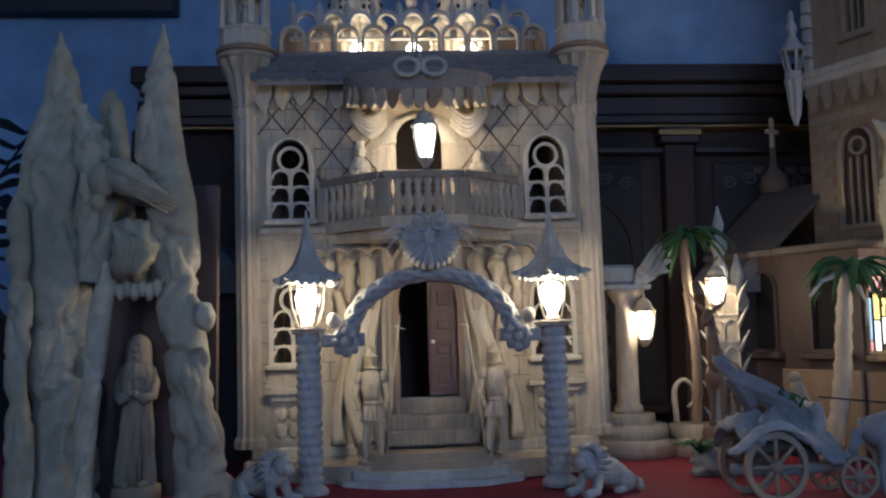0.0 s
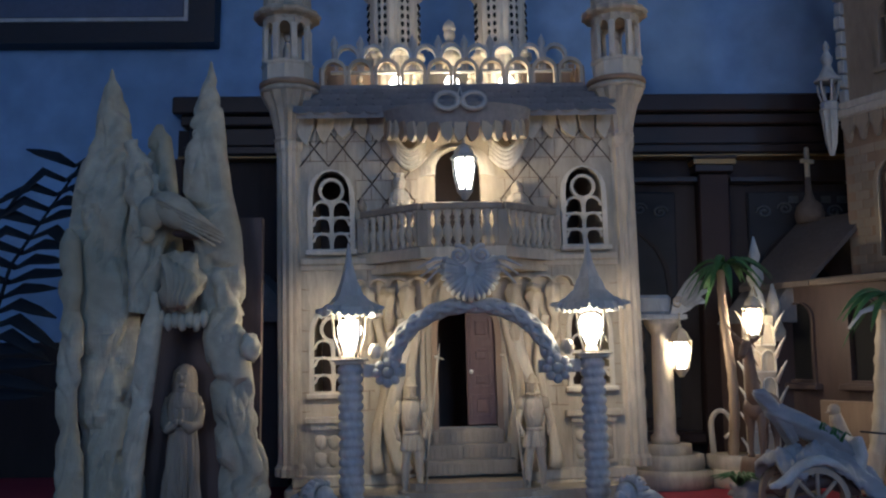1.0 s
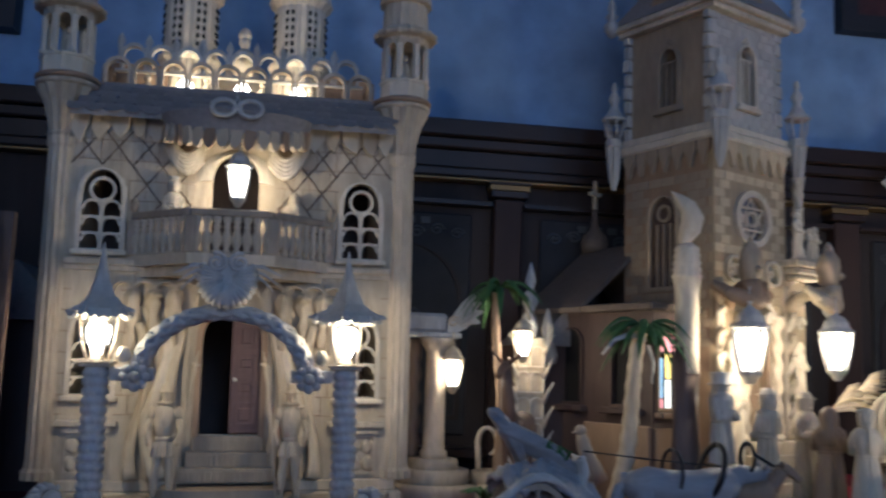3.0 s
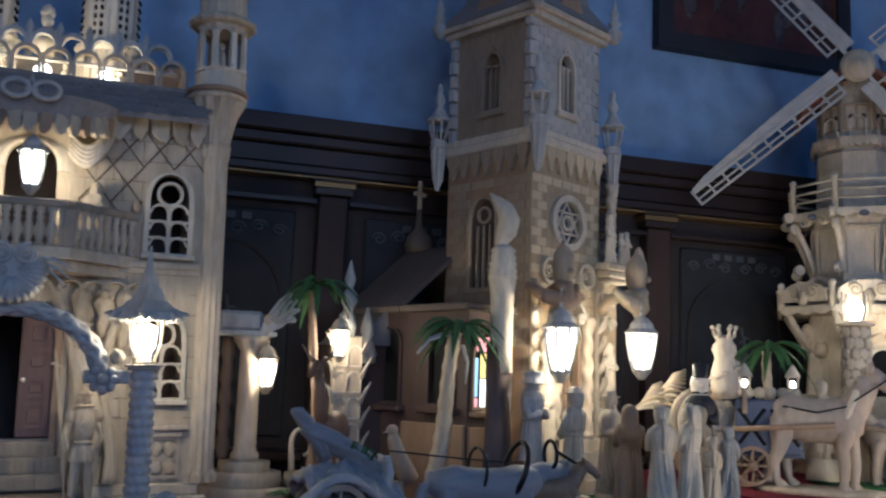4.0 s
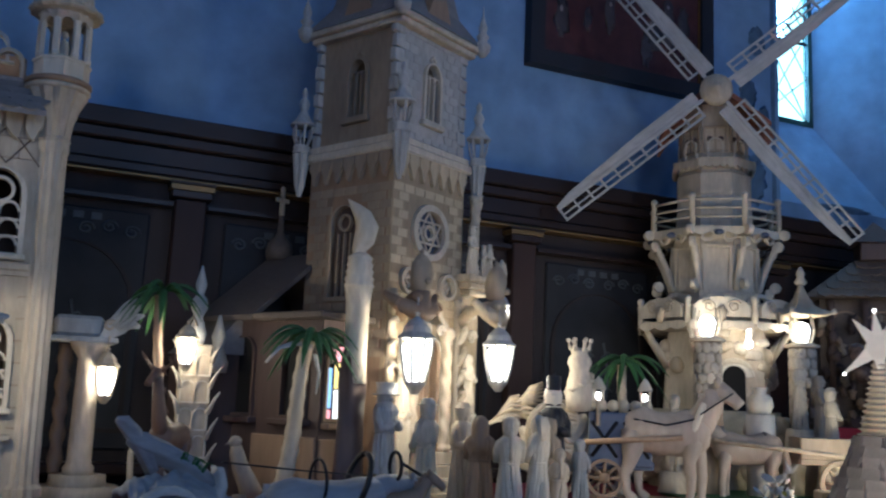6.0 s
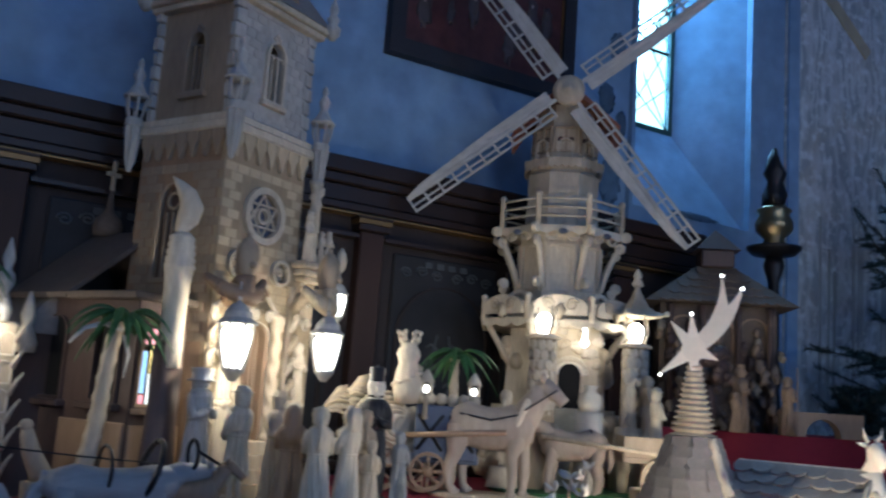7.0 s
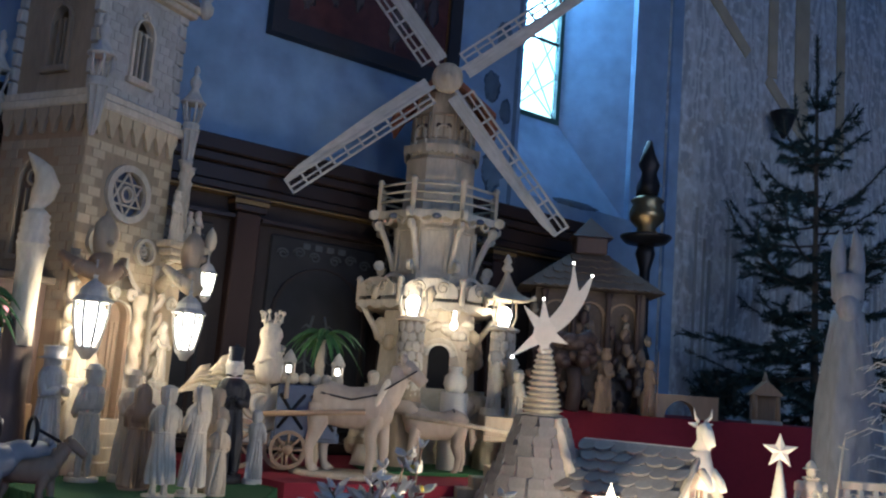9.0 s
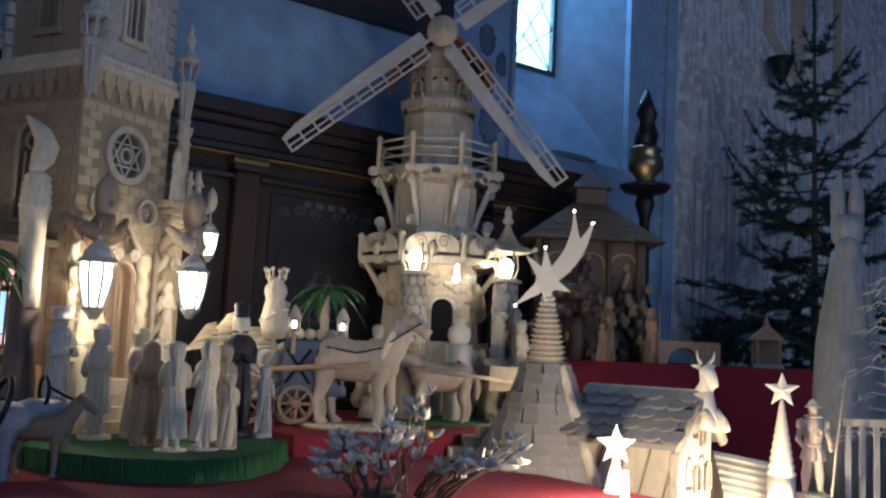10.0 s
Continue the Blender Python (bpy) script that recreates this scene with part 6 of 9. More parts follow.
part("door_surround", Shape().ring(door[1:-1], grow(door, 0.022)[1:-1], -0.25, -0.23, closed=False), WHITEWOOD, mill)
part("ground_floor", Shape().lathe([(0.22, 0.25), (0.21, 0.4), (0.2, 0.56)], 8, start=math.pi / 8, smooth=False), PALE, mill)
# Solid dark block paints the unlit passage behind the door.
part("dark_passage", Shape().box(-0.01, 0.11, -0.232, -0.2, 0.25, 0.43), INK, mill)
for k in range(26):
    a = -math.pi * (0.08 + 0.84 * rk.random())
    if abs(a + math.pi / 2) > 0.35:
        part("rubble_stone", Shape().blob((0.215 * math.cos(a), 0.215 * math.sin(a), rk.uniform(0.28, 0.5)), (0.03, 0.02, 0.034), 7, rough=0.3, seed=k), TAN, mill)


def gallery(r, z, posts, h, rails, rail_mat, board=True):
    gl = part("gallery_floor", Shape().lathe([(r * 0.8, z - 0.03), (r, z - 0.012), (r, z), (r * 0.8, z)], 8, start=math.pi / 8, smooth=False), PALE, mill)
    for k in range(8):
        a, b = math.radians(22.5 + 45 * k), math.radians(67.5 + 45 * k)
        pa, pb = (r * math.cos(a), r * math.sin(a)), (r * math.cos(b), r * math.sin(b))
        part("post", Shape().lathe([(0.011, z - 0.01), (0.011, z + h), (0.014, z + h + 0.004), (0.014, z + h + 0.014), (0.004, z + h + 0.022)], 8, m=pose(pa[0], pa[1], 0)), PALE, gl)
        for q in rails:
            part("rail", Shape().tube([(pa[0], pa[1], z + q), (pb[0], pb[1], z + q)], 0.0055, 6), PALE, gl)
        mid, ang = ((pa[0] + pb[0]) / 2, (pa[1] + pb[1]) / 2), math.degrees(math.atan2(pb[1] - pa[1], pb[0] - pa[0]))
        ln = math.hypot(pb[0] - pa[0], pb[1] - pa[1])
        val = [(-ln / 2, 0)]
        for i in range(13):
            t = -ln / 2 + ln * i / 12
            val.append((t, -0.022 - 0.012 * abs(math.sin(math.pi * i / 4))))
        val.append((ln / 2, 0))
        part("scalloped_board", Shape().prism(val, -0.004, 0.004, m=pose(mid[0] * 1.01, mid[1] * 1.01, z, 0, 0, ang)), PALE, gl)
    return gl


gallery(0.32, 0.585, 8, 0.075, (0.03, 0.06), PALE)
for k in range(8):
    a = math.radians(22.5 + 45 * k)
    part("strut", Shape().tube([(0.19 * math.cos(a), 0.19 * math.sin(a), 0.4), (0.3 * math.cos(a), 0.3 * math.sin(a), 0.565)], 0.012, 6), PALE, mill)
part("waist", Shape().lathe([(0.23, 0.585), (0.22, 0.64), (0.185, 0.68), (0.17, 0.78), (0.175, 0.93)], 8, start=math.pi / 8, smooth=False), PALE, mill)
for k in range(8):
    a = math.radians(22.5 + 45 * k)
    part("waist_arch", Shape().ring(circle(0.06, 14, 0, 0.0)[:8], circle(0.075, 14, 0, 0.0)[:8], -0.008, 0.008, m=pose(0.225 * math.cos(a + 0.39), 0.225 * math.sin(a + 0.39), 0.63, 0, 0, math.degrees(a + 0.39) + 90), closed=False), PALE, mill)
    sc2 = Shape()
    sc2.tube([((0.18 + 0.03 * t * t + 0.05 * t) * math.cos(a), (0.18 + 0.03 * t * t + 0.05 * t) * math.sin(a), 0.72 + 0.19 * t) for t in [i / 8 for i in range(9)]], 0.013, 7)
    for rr, zz in ((0.26, 0.9), (0.245, 0.735), (0.285, 0.945)):
        sc2.lathe([(0.021, -0.009), (0.021, 0.009)], 12, m=pose(rr * math.cos(a), rr * math.sin(a), zz, 90, 0, math.degrees(a)), smooth=False)
    part("scroll_bracket", sc2, PALE, mill)
for k in range(8):
    a = math.radians(45 * k)
    mm = pose(0.166 * math.cos(a), 0.166 * math.sin(a), 0, 0, 0, math.degrees(a) + 90)
    part("waist_panel", Shape().ring([(-0.042, 0.72), (0.042, 0.72), (0.046, 0.89), (-0.046, 0.89)], [(-0.054, 0.708), (0.054, 0.708), (0.058, 0.902), (-0.058, 0.902)], -0.008, 0.004, m=mm), PALE, mill)
    for s in (-1, 1):
        part("panel_scroll", Shape().tube([(s * (0.05 - 0.022 * math.cos(0.5 * q) * (1 - q / 24)), -0.012, 0.665 + 0.024 * math.sin(0.5 * q) * (1 - q / 24)) for q in range(19)], 0.005, 6, m=pose(0.212 * math.cos(a), 0.212 * math.sin(a), 0, 0, 0, math.degrees(a) + 90)), PALE, mill)
        part("gallery_oval", Shape().ring(circle(0.017, 12, s * 0.042, 0.0)[:7], circle(0.025, 12, s * 0.042, 0.0)[:7], -0.006, 0.006, m=pose(0.243 * math.cos(a), 0.243 * math.sin(a), 0.925, 180, 0, math.degrees(a) + 90), closed=False), PALE, mill)
    for q in range(5):
        part("cap_shingle", Shape().prism([(-0.014, 0.0), (-0.014, -0.03), (0.0, -0.045), (0.014, -0.03), (0.014, 0.0)], -0.004, 0.004, m=pose((0.158) * math.cos(a), (0.158) * math.sin(a), 1.26, 0, 0, math.degrees(a) + 90) @ pose(-0.056 + 0.028 * q, 0, 0)), TAN, mill)
for s in (-1, 1):
    for q in range(6):
        part("cap_feather", Shape().tube([(s * 0.13, -0.14 + 0.05 * q, 1.46), (s * 0.185, -0.145 + 0.05 * q, 1.415), (s * 0.222, -0.155 + 0.05 * q, 1.335)], 0.026, 8, r_end=0.008, flat=0.4), RUST, mill)
gallery(0.262, 0.96, 8, 0.115, (0.04, 0.075, 0.11), PALE)
for z in (0.975,):
    for k in range(8):
        a = math.radians(45 + 45 * k)
        part("oval_inlay", Shape().blob((0.25 * math.cos(a), 0.25 * math.sin(a), 0.935), (0.02, 0.02, 0.012), 8), BLUEGREY, mill, "dark oval inlay")
part("upper_body", Shape().lathe([(0.165, 0.96), (0.155, 1.1), (0.14, 1.22), (0.15, 1.235), (0.15, 1.25), (0.135, 1.26)], 8, start=math.pi / 8, smooth=False), PALE, mill)
part("upper_band", Shape().lathe([(0.152, 1.10), (0.157, 1.12), (0.157, 1.2), (0.147, 1.21)], 8, start=math.pi / 8, smooth=False), TAN, mill, "honey-coloured board band")
for k in range(8):
    a = math.radians(45 + 45 * k)
    o = arch_outline(0.05, 0.075, 8, 0.3, 0, 1.27)
    part("cap_arch", Shape().ring(o, grow(o, 0.009), -0.005, 0.005, m=pose(0.135 * math.cos(a), 0.135 * math.sin(a), 0, 0, 0, math.degrees(a) + 90), closed=False), PALE, mill)
part("cap_drum", Shape().lathe([(0.138, 1.25), (0.14, 1.32), (0.135, 1.42), (0.12, 1.5)], 8, start=math.pi / 8, smooth=False), TAN, mill)
for k in range(8):
    a = math.radians(45 * k - 90)
    mm = pose(0.129 * math.cos(a), 0.129 * math.sin(a), 1.345, 0, 0, math.degrees(a) + 90)
    part("drum_panel", Shape().box(-0.044, 0.044, -0.009, 0.004, -0.055, -0.047).box(-0.044, 0.044, -0.009, 0.004, 0.047, 0.055).box(-0.048, -0.04, -0.009, 0.004, -0.055, 0.055).box(0.04, 0.048, -0.009, 0.004, -0.055, 0.055).box(-0.004, 0.004, -0.007, 0.004, -0.05, 0.05), DARKSHADE, mill, m=mm)
    # Brown blobs paint the dark inside the round holes.
    part("drum_hole", Shape().blob((-0.022, -0.002, 0.0), (0.011, 0.006, 0.012), 8).blob((0.022, -0.002, 0.0), (0.011, 0.006, 0.012), 8), BROWN, mill, m=mm)
cap = Shape()
for s in (-1, 1):
    cap.add([(s * 0.215, -0.16, 1.405), (s * 0.215, 0.14, 1.405), (0, 0.14, 1.59), (0, -0.16, 1.59), (s * 0.215, -0.16, 1.388), (s * 0.215, 0.14, 1.388), (0, 0.14, 1.56), (0, -0.16, 1.56)], [(0, 1, 2, 3), (7, 6, 5, 4), (0, 4, 5, 1), (1, 5, 6, 2), (2, 6, 7, 3), (3, 7, 4, 0)])
part("cap_roof", cap, RUST, mill, "reddish brown gabled cap")
# sails
part("hub", Shape().lathe([(0.055, -0.02), (0.066, -0.005), (0.064, 0.012), (0.045, 0.02), (0.022, 0.024), (0.018, 0.034), (0.004, 0.036)], 24, m=pose(0, -0.2, 1.53, 90, 0, 0)), TAN, mill)
part("axle", Shape().tube([(0, -0.2, 1.53), (0, 0.0, 1.52)], 0.02, 8), BROWN, mill)
for k in range(4):
    mm = pose(0, -0.2, 1.53, 0, 52 + 90 * k, 0)
    sail = part("sail", Shape().box(-0.008, 0.008, -0.006, 0.006, 0.03, 0.80, bevel=0.002), ASH, mill, m=mm)
    part("sail_frame", Shape().box(-0.062, -0.053, -0.004, 0.004, 0.1, 0.80).box(-0.036, -0.029, -0.003, 0.003, 0.1, 0.80), ASH, sail)
    for j in range(11):
        z = 0.1 + 0.069 * j
        part("sail_slat", Shape().box(-0.062, 0.0, -0.003, 0.003, z, z + 0.009), ASH, sail)
    part("sail_board", Shape().prism([(0.006, 0.08), (0.052, 0.08), (0.050, 0.36), (0.03, 0.72), (0.012, 0.80), (0.006, 0.80)], -0.0025, 0.0025), ASH, sail, "tapering sail board")
# gate lanterns in front of the doorway
PEB = [Shape().blob((0, 0, 0), (0.0045, 0.0178, 0.0205), 9, rough=0.55, seed=k).mesh("pebble", PALE) for k in range(4)]
for k, a in enumerate((-135, -90, -45)):
    mm = pose(0.305 * math.cos(math.radians(a)), 0.305 * math.sin(math.radians(a)), 0.6, 0, 0, a + 90)
    sb_ = part("gallery_shield", Shape().prism([(-0.105, 0.0)] + [(-0.105 * math.cos(math.pi * q / 16), 0.028 + 0.048 * math.sin(math.pi * q / 16)) for q in range(17)] + [(0.105, 0.0)], -0.008, 0.004), PALE, mill, "arched carved balustrade board", m=mm)
    for s in (-1, 1):
        part("shield_scroll", Shape().tube([(s * (0.045 + (0.026 - 0.0011 * i) * math.cos(0.5 * i + 0.5)), -0.011, 0.036 + (0.026 - 0.0011 * i) * math.sin(0.5 * i + 0.5)) for i in range(20)], 0.0042, 6, r_end=0.003), TAN, sb_)
    part("shield_mask", Shape().blob((0, -0.012, 0.012), (0.02, 0.012, 0.03), 12, rough=0.5, seed=k, freq=4), TAN, sb_)
for x, y, rough in ((-0.06, -0.42, 0), (0.30, -0.215, 1)):
    gp = thing("gate_pillar", MILL @ pose(x, y, 0.195), "rough carved stone-like pillar with a lit lantern on top", "lamp post", "mill gate pillars")
    part("pillar", Shape().lathe([(0.055, 0), (0.048, 0.06), (0.046, 0.16), (0.044, 0.27), (0.05, 0.3)], 18, wave=lambda a, z: 1 + 0.02 * math.sin(5 * a + 40 * z)), DARKSHADE, gp)
    for r in range(8):
        for k in range(9):
            a = 2 * math.pi * (k + 0.5 * (r % 2)) / 9 + rk.uniform(-0.08, 0.08)
            part("pebble", PEB[(r + k) % 4], None, gp, m=pose(0.047 * math.cos(a), 0.047 * math.sin(a), 0.02 + 0.0365 * r, rk.uniform(-15, 15), 0, math.degrees(a)))
    part("pillar_foot", Shape().lathe([(0.075, -0.243), (0.068, -0.12), (0.056, -0.02), (0.055, 0.002)], 18, wave=lambda a, z: 1 + 0.06 * math.sin(5 * a + 30 * z)), DARKSHADE, gp)
    part("plate", Shape().lathe([(0.062, 0.3), (0.066, 0.308), (0.04, 0.318)], 14), PALE, gp)
    g = part("lamp_glass", Shape().lathe([(0.016, 0.318), (0.025, 0.34), (0.029, 0.366), (0.022, 0.388), (0.008, 0.396)], 14), GLOW, gp, "lit lamp glass")
    g.visible_shadow = False
    for k in range(4):
        a = math.pi / 2 * k + 0.5
        part("lamp_blade", Shape().tube([(0.036 * math.cos(a), 0.036 * math.sin(a), 0.31), (0.058 * math.cos(a), 0.058 * math.sin(a), 0.36), (0.05 * math.cos(a), 0.05 * math.sin(a), 0.42)], 0.006, 6, flat=0.4), PALE, gp)
    if rough:
        part("tiled_roof", pagoda_roof(0.112, 0.155, 20), TAN, gp, "tiled tent roof", m=pose(0, 0, 0.42))
        part("roof_finial", Shape().lathe([(0.018, 0.54), (0.024, 0.55), (0.012, 0.57), (0.018, 0.582), (0.004, 0.61)], 10), PALE, gp)
        for k in range(4):
            a = math.radians(65 + 90 * k)
            part("eave_ball", Shape().blob((0.119 * math.cos(a), 0.119 * math.sin(a), 0.434), (0.011, 0.011, 0.011), 8), PALE, gp)
    bulb_light("gate_bulb", MILL @ Vector((x, y, 0.195 + 0.36)), 0.95)
bulb_light("door_bulb", MILL @ Vector((0.1, -0.29, 0.5)), 0.26)
cb = thing("door_bulb_lamp", MILL @ pose(0.1, -0.28, 0.49), "small lit bulb under the mill gallery", "bulb", shape=Shape().blob((0, 0, 0.01), (0.014, 0.014, 0.018), 8).lathe([(0.006, 0.02), (0.006, 0.08)], 6), mat=GLOW)
cb.visible_shadow = False

# ---- carved grotto rock ----
def rock(spine, seed, n=64, rows=110):
    """A carved rock mass along a spine of (x, y, z, radius), with cloth-like folds and creases."""
    sp = np.array(spine)
    t = np.linspace(0, len(sp) - 1, rows)
    pts = np.stack([np.interp(t, range(len(sp)), sp[:, k]) for k in range(4)], 1)
    off = Vector((seed * 3.1, seed * 1.7, seed))
    verts = []
    for i, (x, y, z, r) in enumerate(pts):
        d = Vector(pts[min(i + 1, rows - 1)][:3] - pts[max(i - 1, 0)][:3]).normalized()
        side = Vector((0, 1, 0)).cross(d)
        side = side.normalized() if side.length > 0.1 else Vector((1, 0, 0))
        up = d.cross(side)
        for k in range(n):
            a = 2 * math.pi * k / n
            q = side * math.cos(a) + up * math.sin(a) * 0.85
            p = Vector((x, y, z)) + q * r
            warp = Vector((noise.noise(p * 5 + off), 0, noise.noise(p * 5 - off))) * 0.06
            g = p + warp
            lump = 2.6 * abs(noise.noise(Vector((g.x * 9 + g.z * 4, g.y * 9, g.z * 4.5 - g.x * 5)) + off)) - 0.55
            crease = 2.4 * abs(noise.noise(Vector((g.x * 20 - g.z * 12, g.y * 20, g.z * 7 + g.x * 9)) + off)) - 0.45
            groove = min(1.0, 9 * abs(noise.noise(Vector((g.x * 7 + g.z * 6, g.y * 7, g.z * 5 - g.x * 7)) - off))) - 1
            facet = round(3 * noise.noise(p * 30 + off)) / 3
            w = 0.026 * lump + 0.014 * crease + 0.013 * groove + 0.0035 * facet + 0.002 * noise.noise(p * 70)
            w = 1.0 + max(-0.34, min(0.10, 0.85 * w / max(r, 0.04)))
            verts.append((Vector((x, y, z)) + q * r * w)[:])
    faces = [(i * n + k, i * n + (k + 1) % n, (i + 1) * n + (k + 1) % n, (i + 1) * n + k) for i in range(rows - 1) for k in range(n)]
    faces += [tuple(range(n - 1, -1, -1)), tuple((rows - 1) * n + k for k in range(n))]
    return Shape().add(verts, faces, None, False)


grotto = thing("carved_grotto", pose(0, 0, 0), "pale carved grotto rock with twin peaks and an arched niche", "grotto")
part("left_crag", rock([(-0.729, 2.07, 2.248, 0.0038), (-0.727, 2.07, 2.205, 0.0166), (-0.723, 2.07, 2.152, 0.0306), (-0.717, 2.07, 2.073, 0.0535), (-0.723, 2.07, 1.955, 0.0739), (-0.728, 2.07, 1.825, 0.079), (-0.727, 2.07, 1.698, 0.0714), (-0.716, 2.07, 1.546, 0.0637), (-0.704, 2.07, 1.396, 0.0637), (-0.695, 2.07, 1.212, 0.0688), (-0.695, 2.07, 1.185, 0.0743)], 2), STONE, grotto)
part("left_shoulder", rock([(-0.662, 2.01, 2.057, 0.0173), (-0.642, 2.01, 1.999, 0.037), (-0.62, 2.01, 1.917, 0.0445), (-0.611, 2.01, 1.841, 0.0445), (-0.616, 2.01, 1.754, 0.037), (-0.629, 2.01, 1.667, 0.0223)], 3), STONE, grotto)
part("left_outer_crag", rock([(-0.784, 1.99, 1.855, 0.0062), (-0.78, 1.99, 1.825, 0.0208), (-0.773, 1.99, 1.692, 0.0258), (-0.77, 1.99, 1.487, 0.0258), (-0.76, 1.99, 1.227, 0.0294), (-0.76, 1.99, 1.185, 0.0319)], 4), STONE, grotto)
part("left_leg", rock([(-0.587, 1.98, 1.711, 0.0083), (-0.592, 1.98, 1.641, 0.0217), (-0.606, 1.98, 1.52, 0.0228), (-0.622, 1.98, 1.378, 0.0228), (-0.629, 1.98, 1.226, 0.0248), (-0.629, 1.98, 1.185, 0.0269)], 5), STONE, grotto)
part("right_crag", rock([(-0.491, 2.05, 2.26, 0.0038), (-0.49, 2.05, 2.212, 0.0151), (-0.495, 2.05, 2.133, 0.0328), (-0.5, 2.05, 2.028, 0.0467), (-0.493, 2.05, 1.936, 0.053), (-0.474, 2.05, 1.846, 0.0556), (-0.462, 2.05, 1.744, 0.0543), (-0.449, 2.05, 1.655, 0.0454)], 6), STONE, grotto)
part("right_leg", rock([(-0.447, 2.02, 1.678, 0.0317), (-0.439, 2.02, 1.616, 0.0464), (-0.43, 2.02, 1.554, 0.0444), (-0.417, 2.02, 1.468, 0.0444), (-0.396, 2.02, 1.346, 0.0507), (-0.376, 2.02, 1.213, 0.0613), (-0.376, 2.02, 1.185, 0.0662)], 7), STONE, grotto)
part("middle_peak", rock([(-0.628, 2.12, 2.126, 0.0078), (-0.626, 2.12, 2.092, 0.0247), (-0.621, 2.12, 2.004, 0.0326), (-0.611, 2.12, 1.897, 0.0339), (-0.597, 2.12, 1.778, 0.0339)], 8), STONE, grotto)
part("niche_head", rock([(-0.615, 2.08, 1.703, 0.0282), (-0.584, 2.08, 1.709, 0.0512), (-0.547, 2.08, 1.728, 0.0641), (-0.515, 2.08, 1.709, 0.0564), (-0.476, 2.08, 1.676, 0.0384)], 9), STONE, grotto)
part("knob", Shape().blob((-0.378, 1.99, 1.589), (0.024, 0.024, 0.03), 16, rough=0.4, seed=3), STONE, grotto)
for x, z in [(-0.572, 1.641), (-0.557, 1.633), (-0.541, 1.64), (-0.526, 1.633), (-0.51, 1.64), (-0.494, 1.632), (-0.479, 1.639)]:
    part("frill", Shape().blob((x, 1.985, z + 0.012), (0.011, 0.016, 0.021), 8, rough=0.3, seed=x * 40), STONE, grotto)
# Dark brown sheet: the niche's depth shade is put into its colour.
part("niche_back", Shape().box(-0.74, -0.38, 2.13, 2.16, TZ, 1.9), BROWN, grotto, "dark brown back sheet painting the niche's shade")
# Solid dark blob that paints the shade of a hollow.
part("cavity", Shape().blob((-0.506, 1.985, 1.843), (0.05, 0.02, 0.014), 14, m=None), BROWN, grotto, "dark reddish blob painting a hollow's shade under the dove")
# Darker wood puts the niche's shade into the statue's colour.
thing("grotto_statue", pose(-0.545, 2.085, 1.219), "carved veiled standing statue inside the grotto niche", "statue", shape=robed(0.335, "hood", 17, 1.1).lathe([(0.055, -0.034), (0.055, 0.0)], 14), mat=DARKSHADE)
bust = Shape().blob((0, 0.01, 0), (0.046, 0.036, 0.066), 28, rough=0.5, seed=3, freq=2.6)
for k in range(7):
    a = math.radians(-70 + 26 * k)
    bust.tube([(0.034 * math.sin(a), -0.022, 0.052 - 0.008 * k), (0.03 * math.sin(a) + 0.012, -0.034, 0.018 - 0.006 * k), (0.018 * math.sin(a) + 0.006, -0.036, -0.028 - 0.004 * k), (0.02 * math.sin(a), -0.026, -0.06)], 0.012, 8, r_end=0.006, flat=0.6)
thing("grotto_bust", pose(-0.530, 1.97, 1.735), "carved pale curled leaf ornament on the grotto", "ornament", shape=bust, mat=STONE)
dove = Shape().tube([(0.0, 0, 0.035), (0.02, 0, 0.02), (0.05, 0, 0.002), (0.085, 0, -0.018), (0.13, 0, -0.038)], 0.036, 14, flat=0.9, twist=lambda a, i: (0.6, 1.05, 1.1, 0.75, 0.3)[i])
dove.blob((-0.004, -0.008, 0.0), (0.03, 0.028, 0.04), 12).blob((-0.012, -0.012, -0.045), (0.018, 0.016, 0.02), 10).tube([(-0.02, -0.018, -0.05), (-0.038, -0.024, -0.056)], 0.006, 6, r_end=0.001)
for k in range(6):
    dove.tube([(0.015 + 0.004 * k, -0.036 + 0.003 * k, 0.03 - 0.008 * k), (0.08, -0.034 + 0.004 * k, -0.004 - 0.007 * k), (0.15 + 0.008 * k - 0.0022 * k * k, -0.022 + 0.004 * k, -0.042 - 0.006 * k)], 0.0085, 6, r_end=0.003, flat=0.7)
thing("carved_dove", pose(-0.588, 1.965, 1.883), "carved pale dove with swept wings perched on the grotto rock", "bird figurine", shape=dove, mat=STONE)
# dark fern and small house beside the grotto
fern = thing("dried_fern", pose(-1.15, 2.3, TZ), "dark dried fern frond behind the grotto", "plant")
part("stem", Shape().tube([(0, 0, 0.0), (0.02, 0, 0.3), (0.1, 0, 0.62), (0.28, 0, 0.9)], 0.008, 6, r_end=0.003), FERNDARK, fern)
rg = random.Random(77)
for k in range(17):
    t = 0.3 + k * 0.041
    p = Vector((0.28 * t ** 2.2, 0, 0.92 * t))
    for s in (-1, 1):
        ln = (0.25 - 0.12 * t) * rg.uniform(0.8, 1.15)
        droop = rg.uniform(-0.09, 0.04)
        part("leaflet", Shape().tube([p, p + Vector((s * ln * 0.35, -0.02, 0.02)), p + Vector((s * ln * 0.7, -0.03, 0.01 + droop * 0.5)), p + Vector((s * ln, -0.03, droop))], 0.034, 8, r_end=0.006, flat=0.22, twist=lambda a, i: (0.3, 0.9, 1.1, 0.5)[i]), FERNDARK, fern)
lh = thing("small_house", pose(-0.62, 2.75, TZ), "small brown house with grey shingle roof behind the castle", "model house")
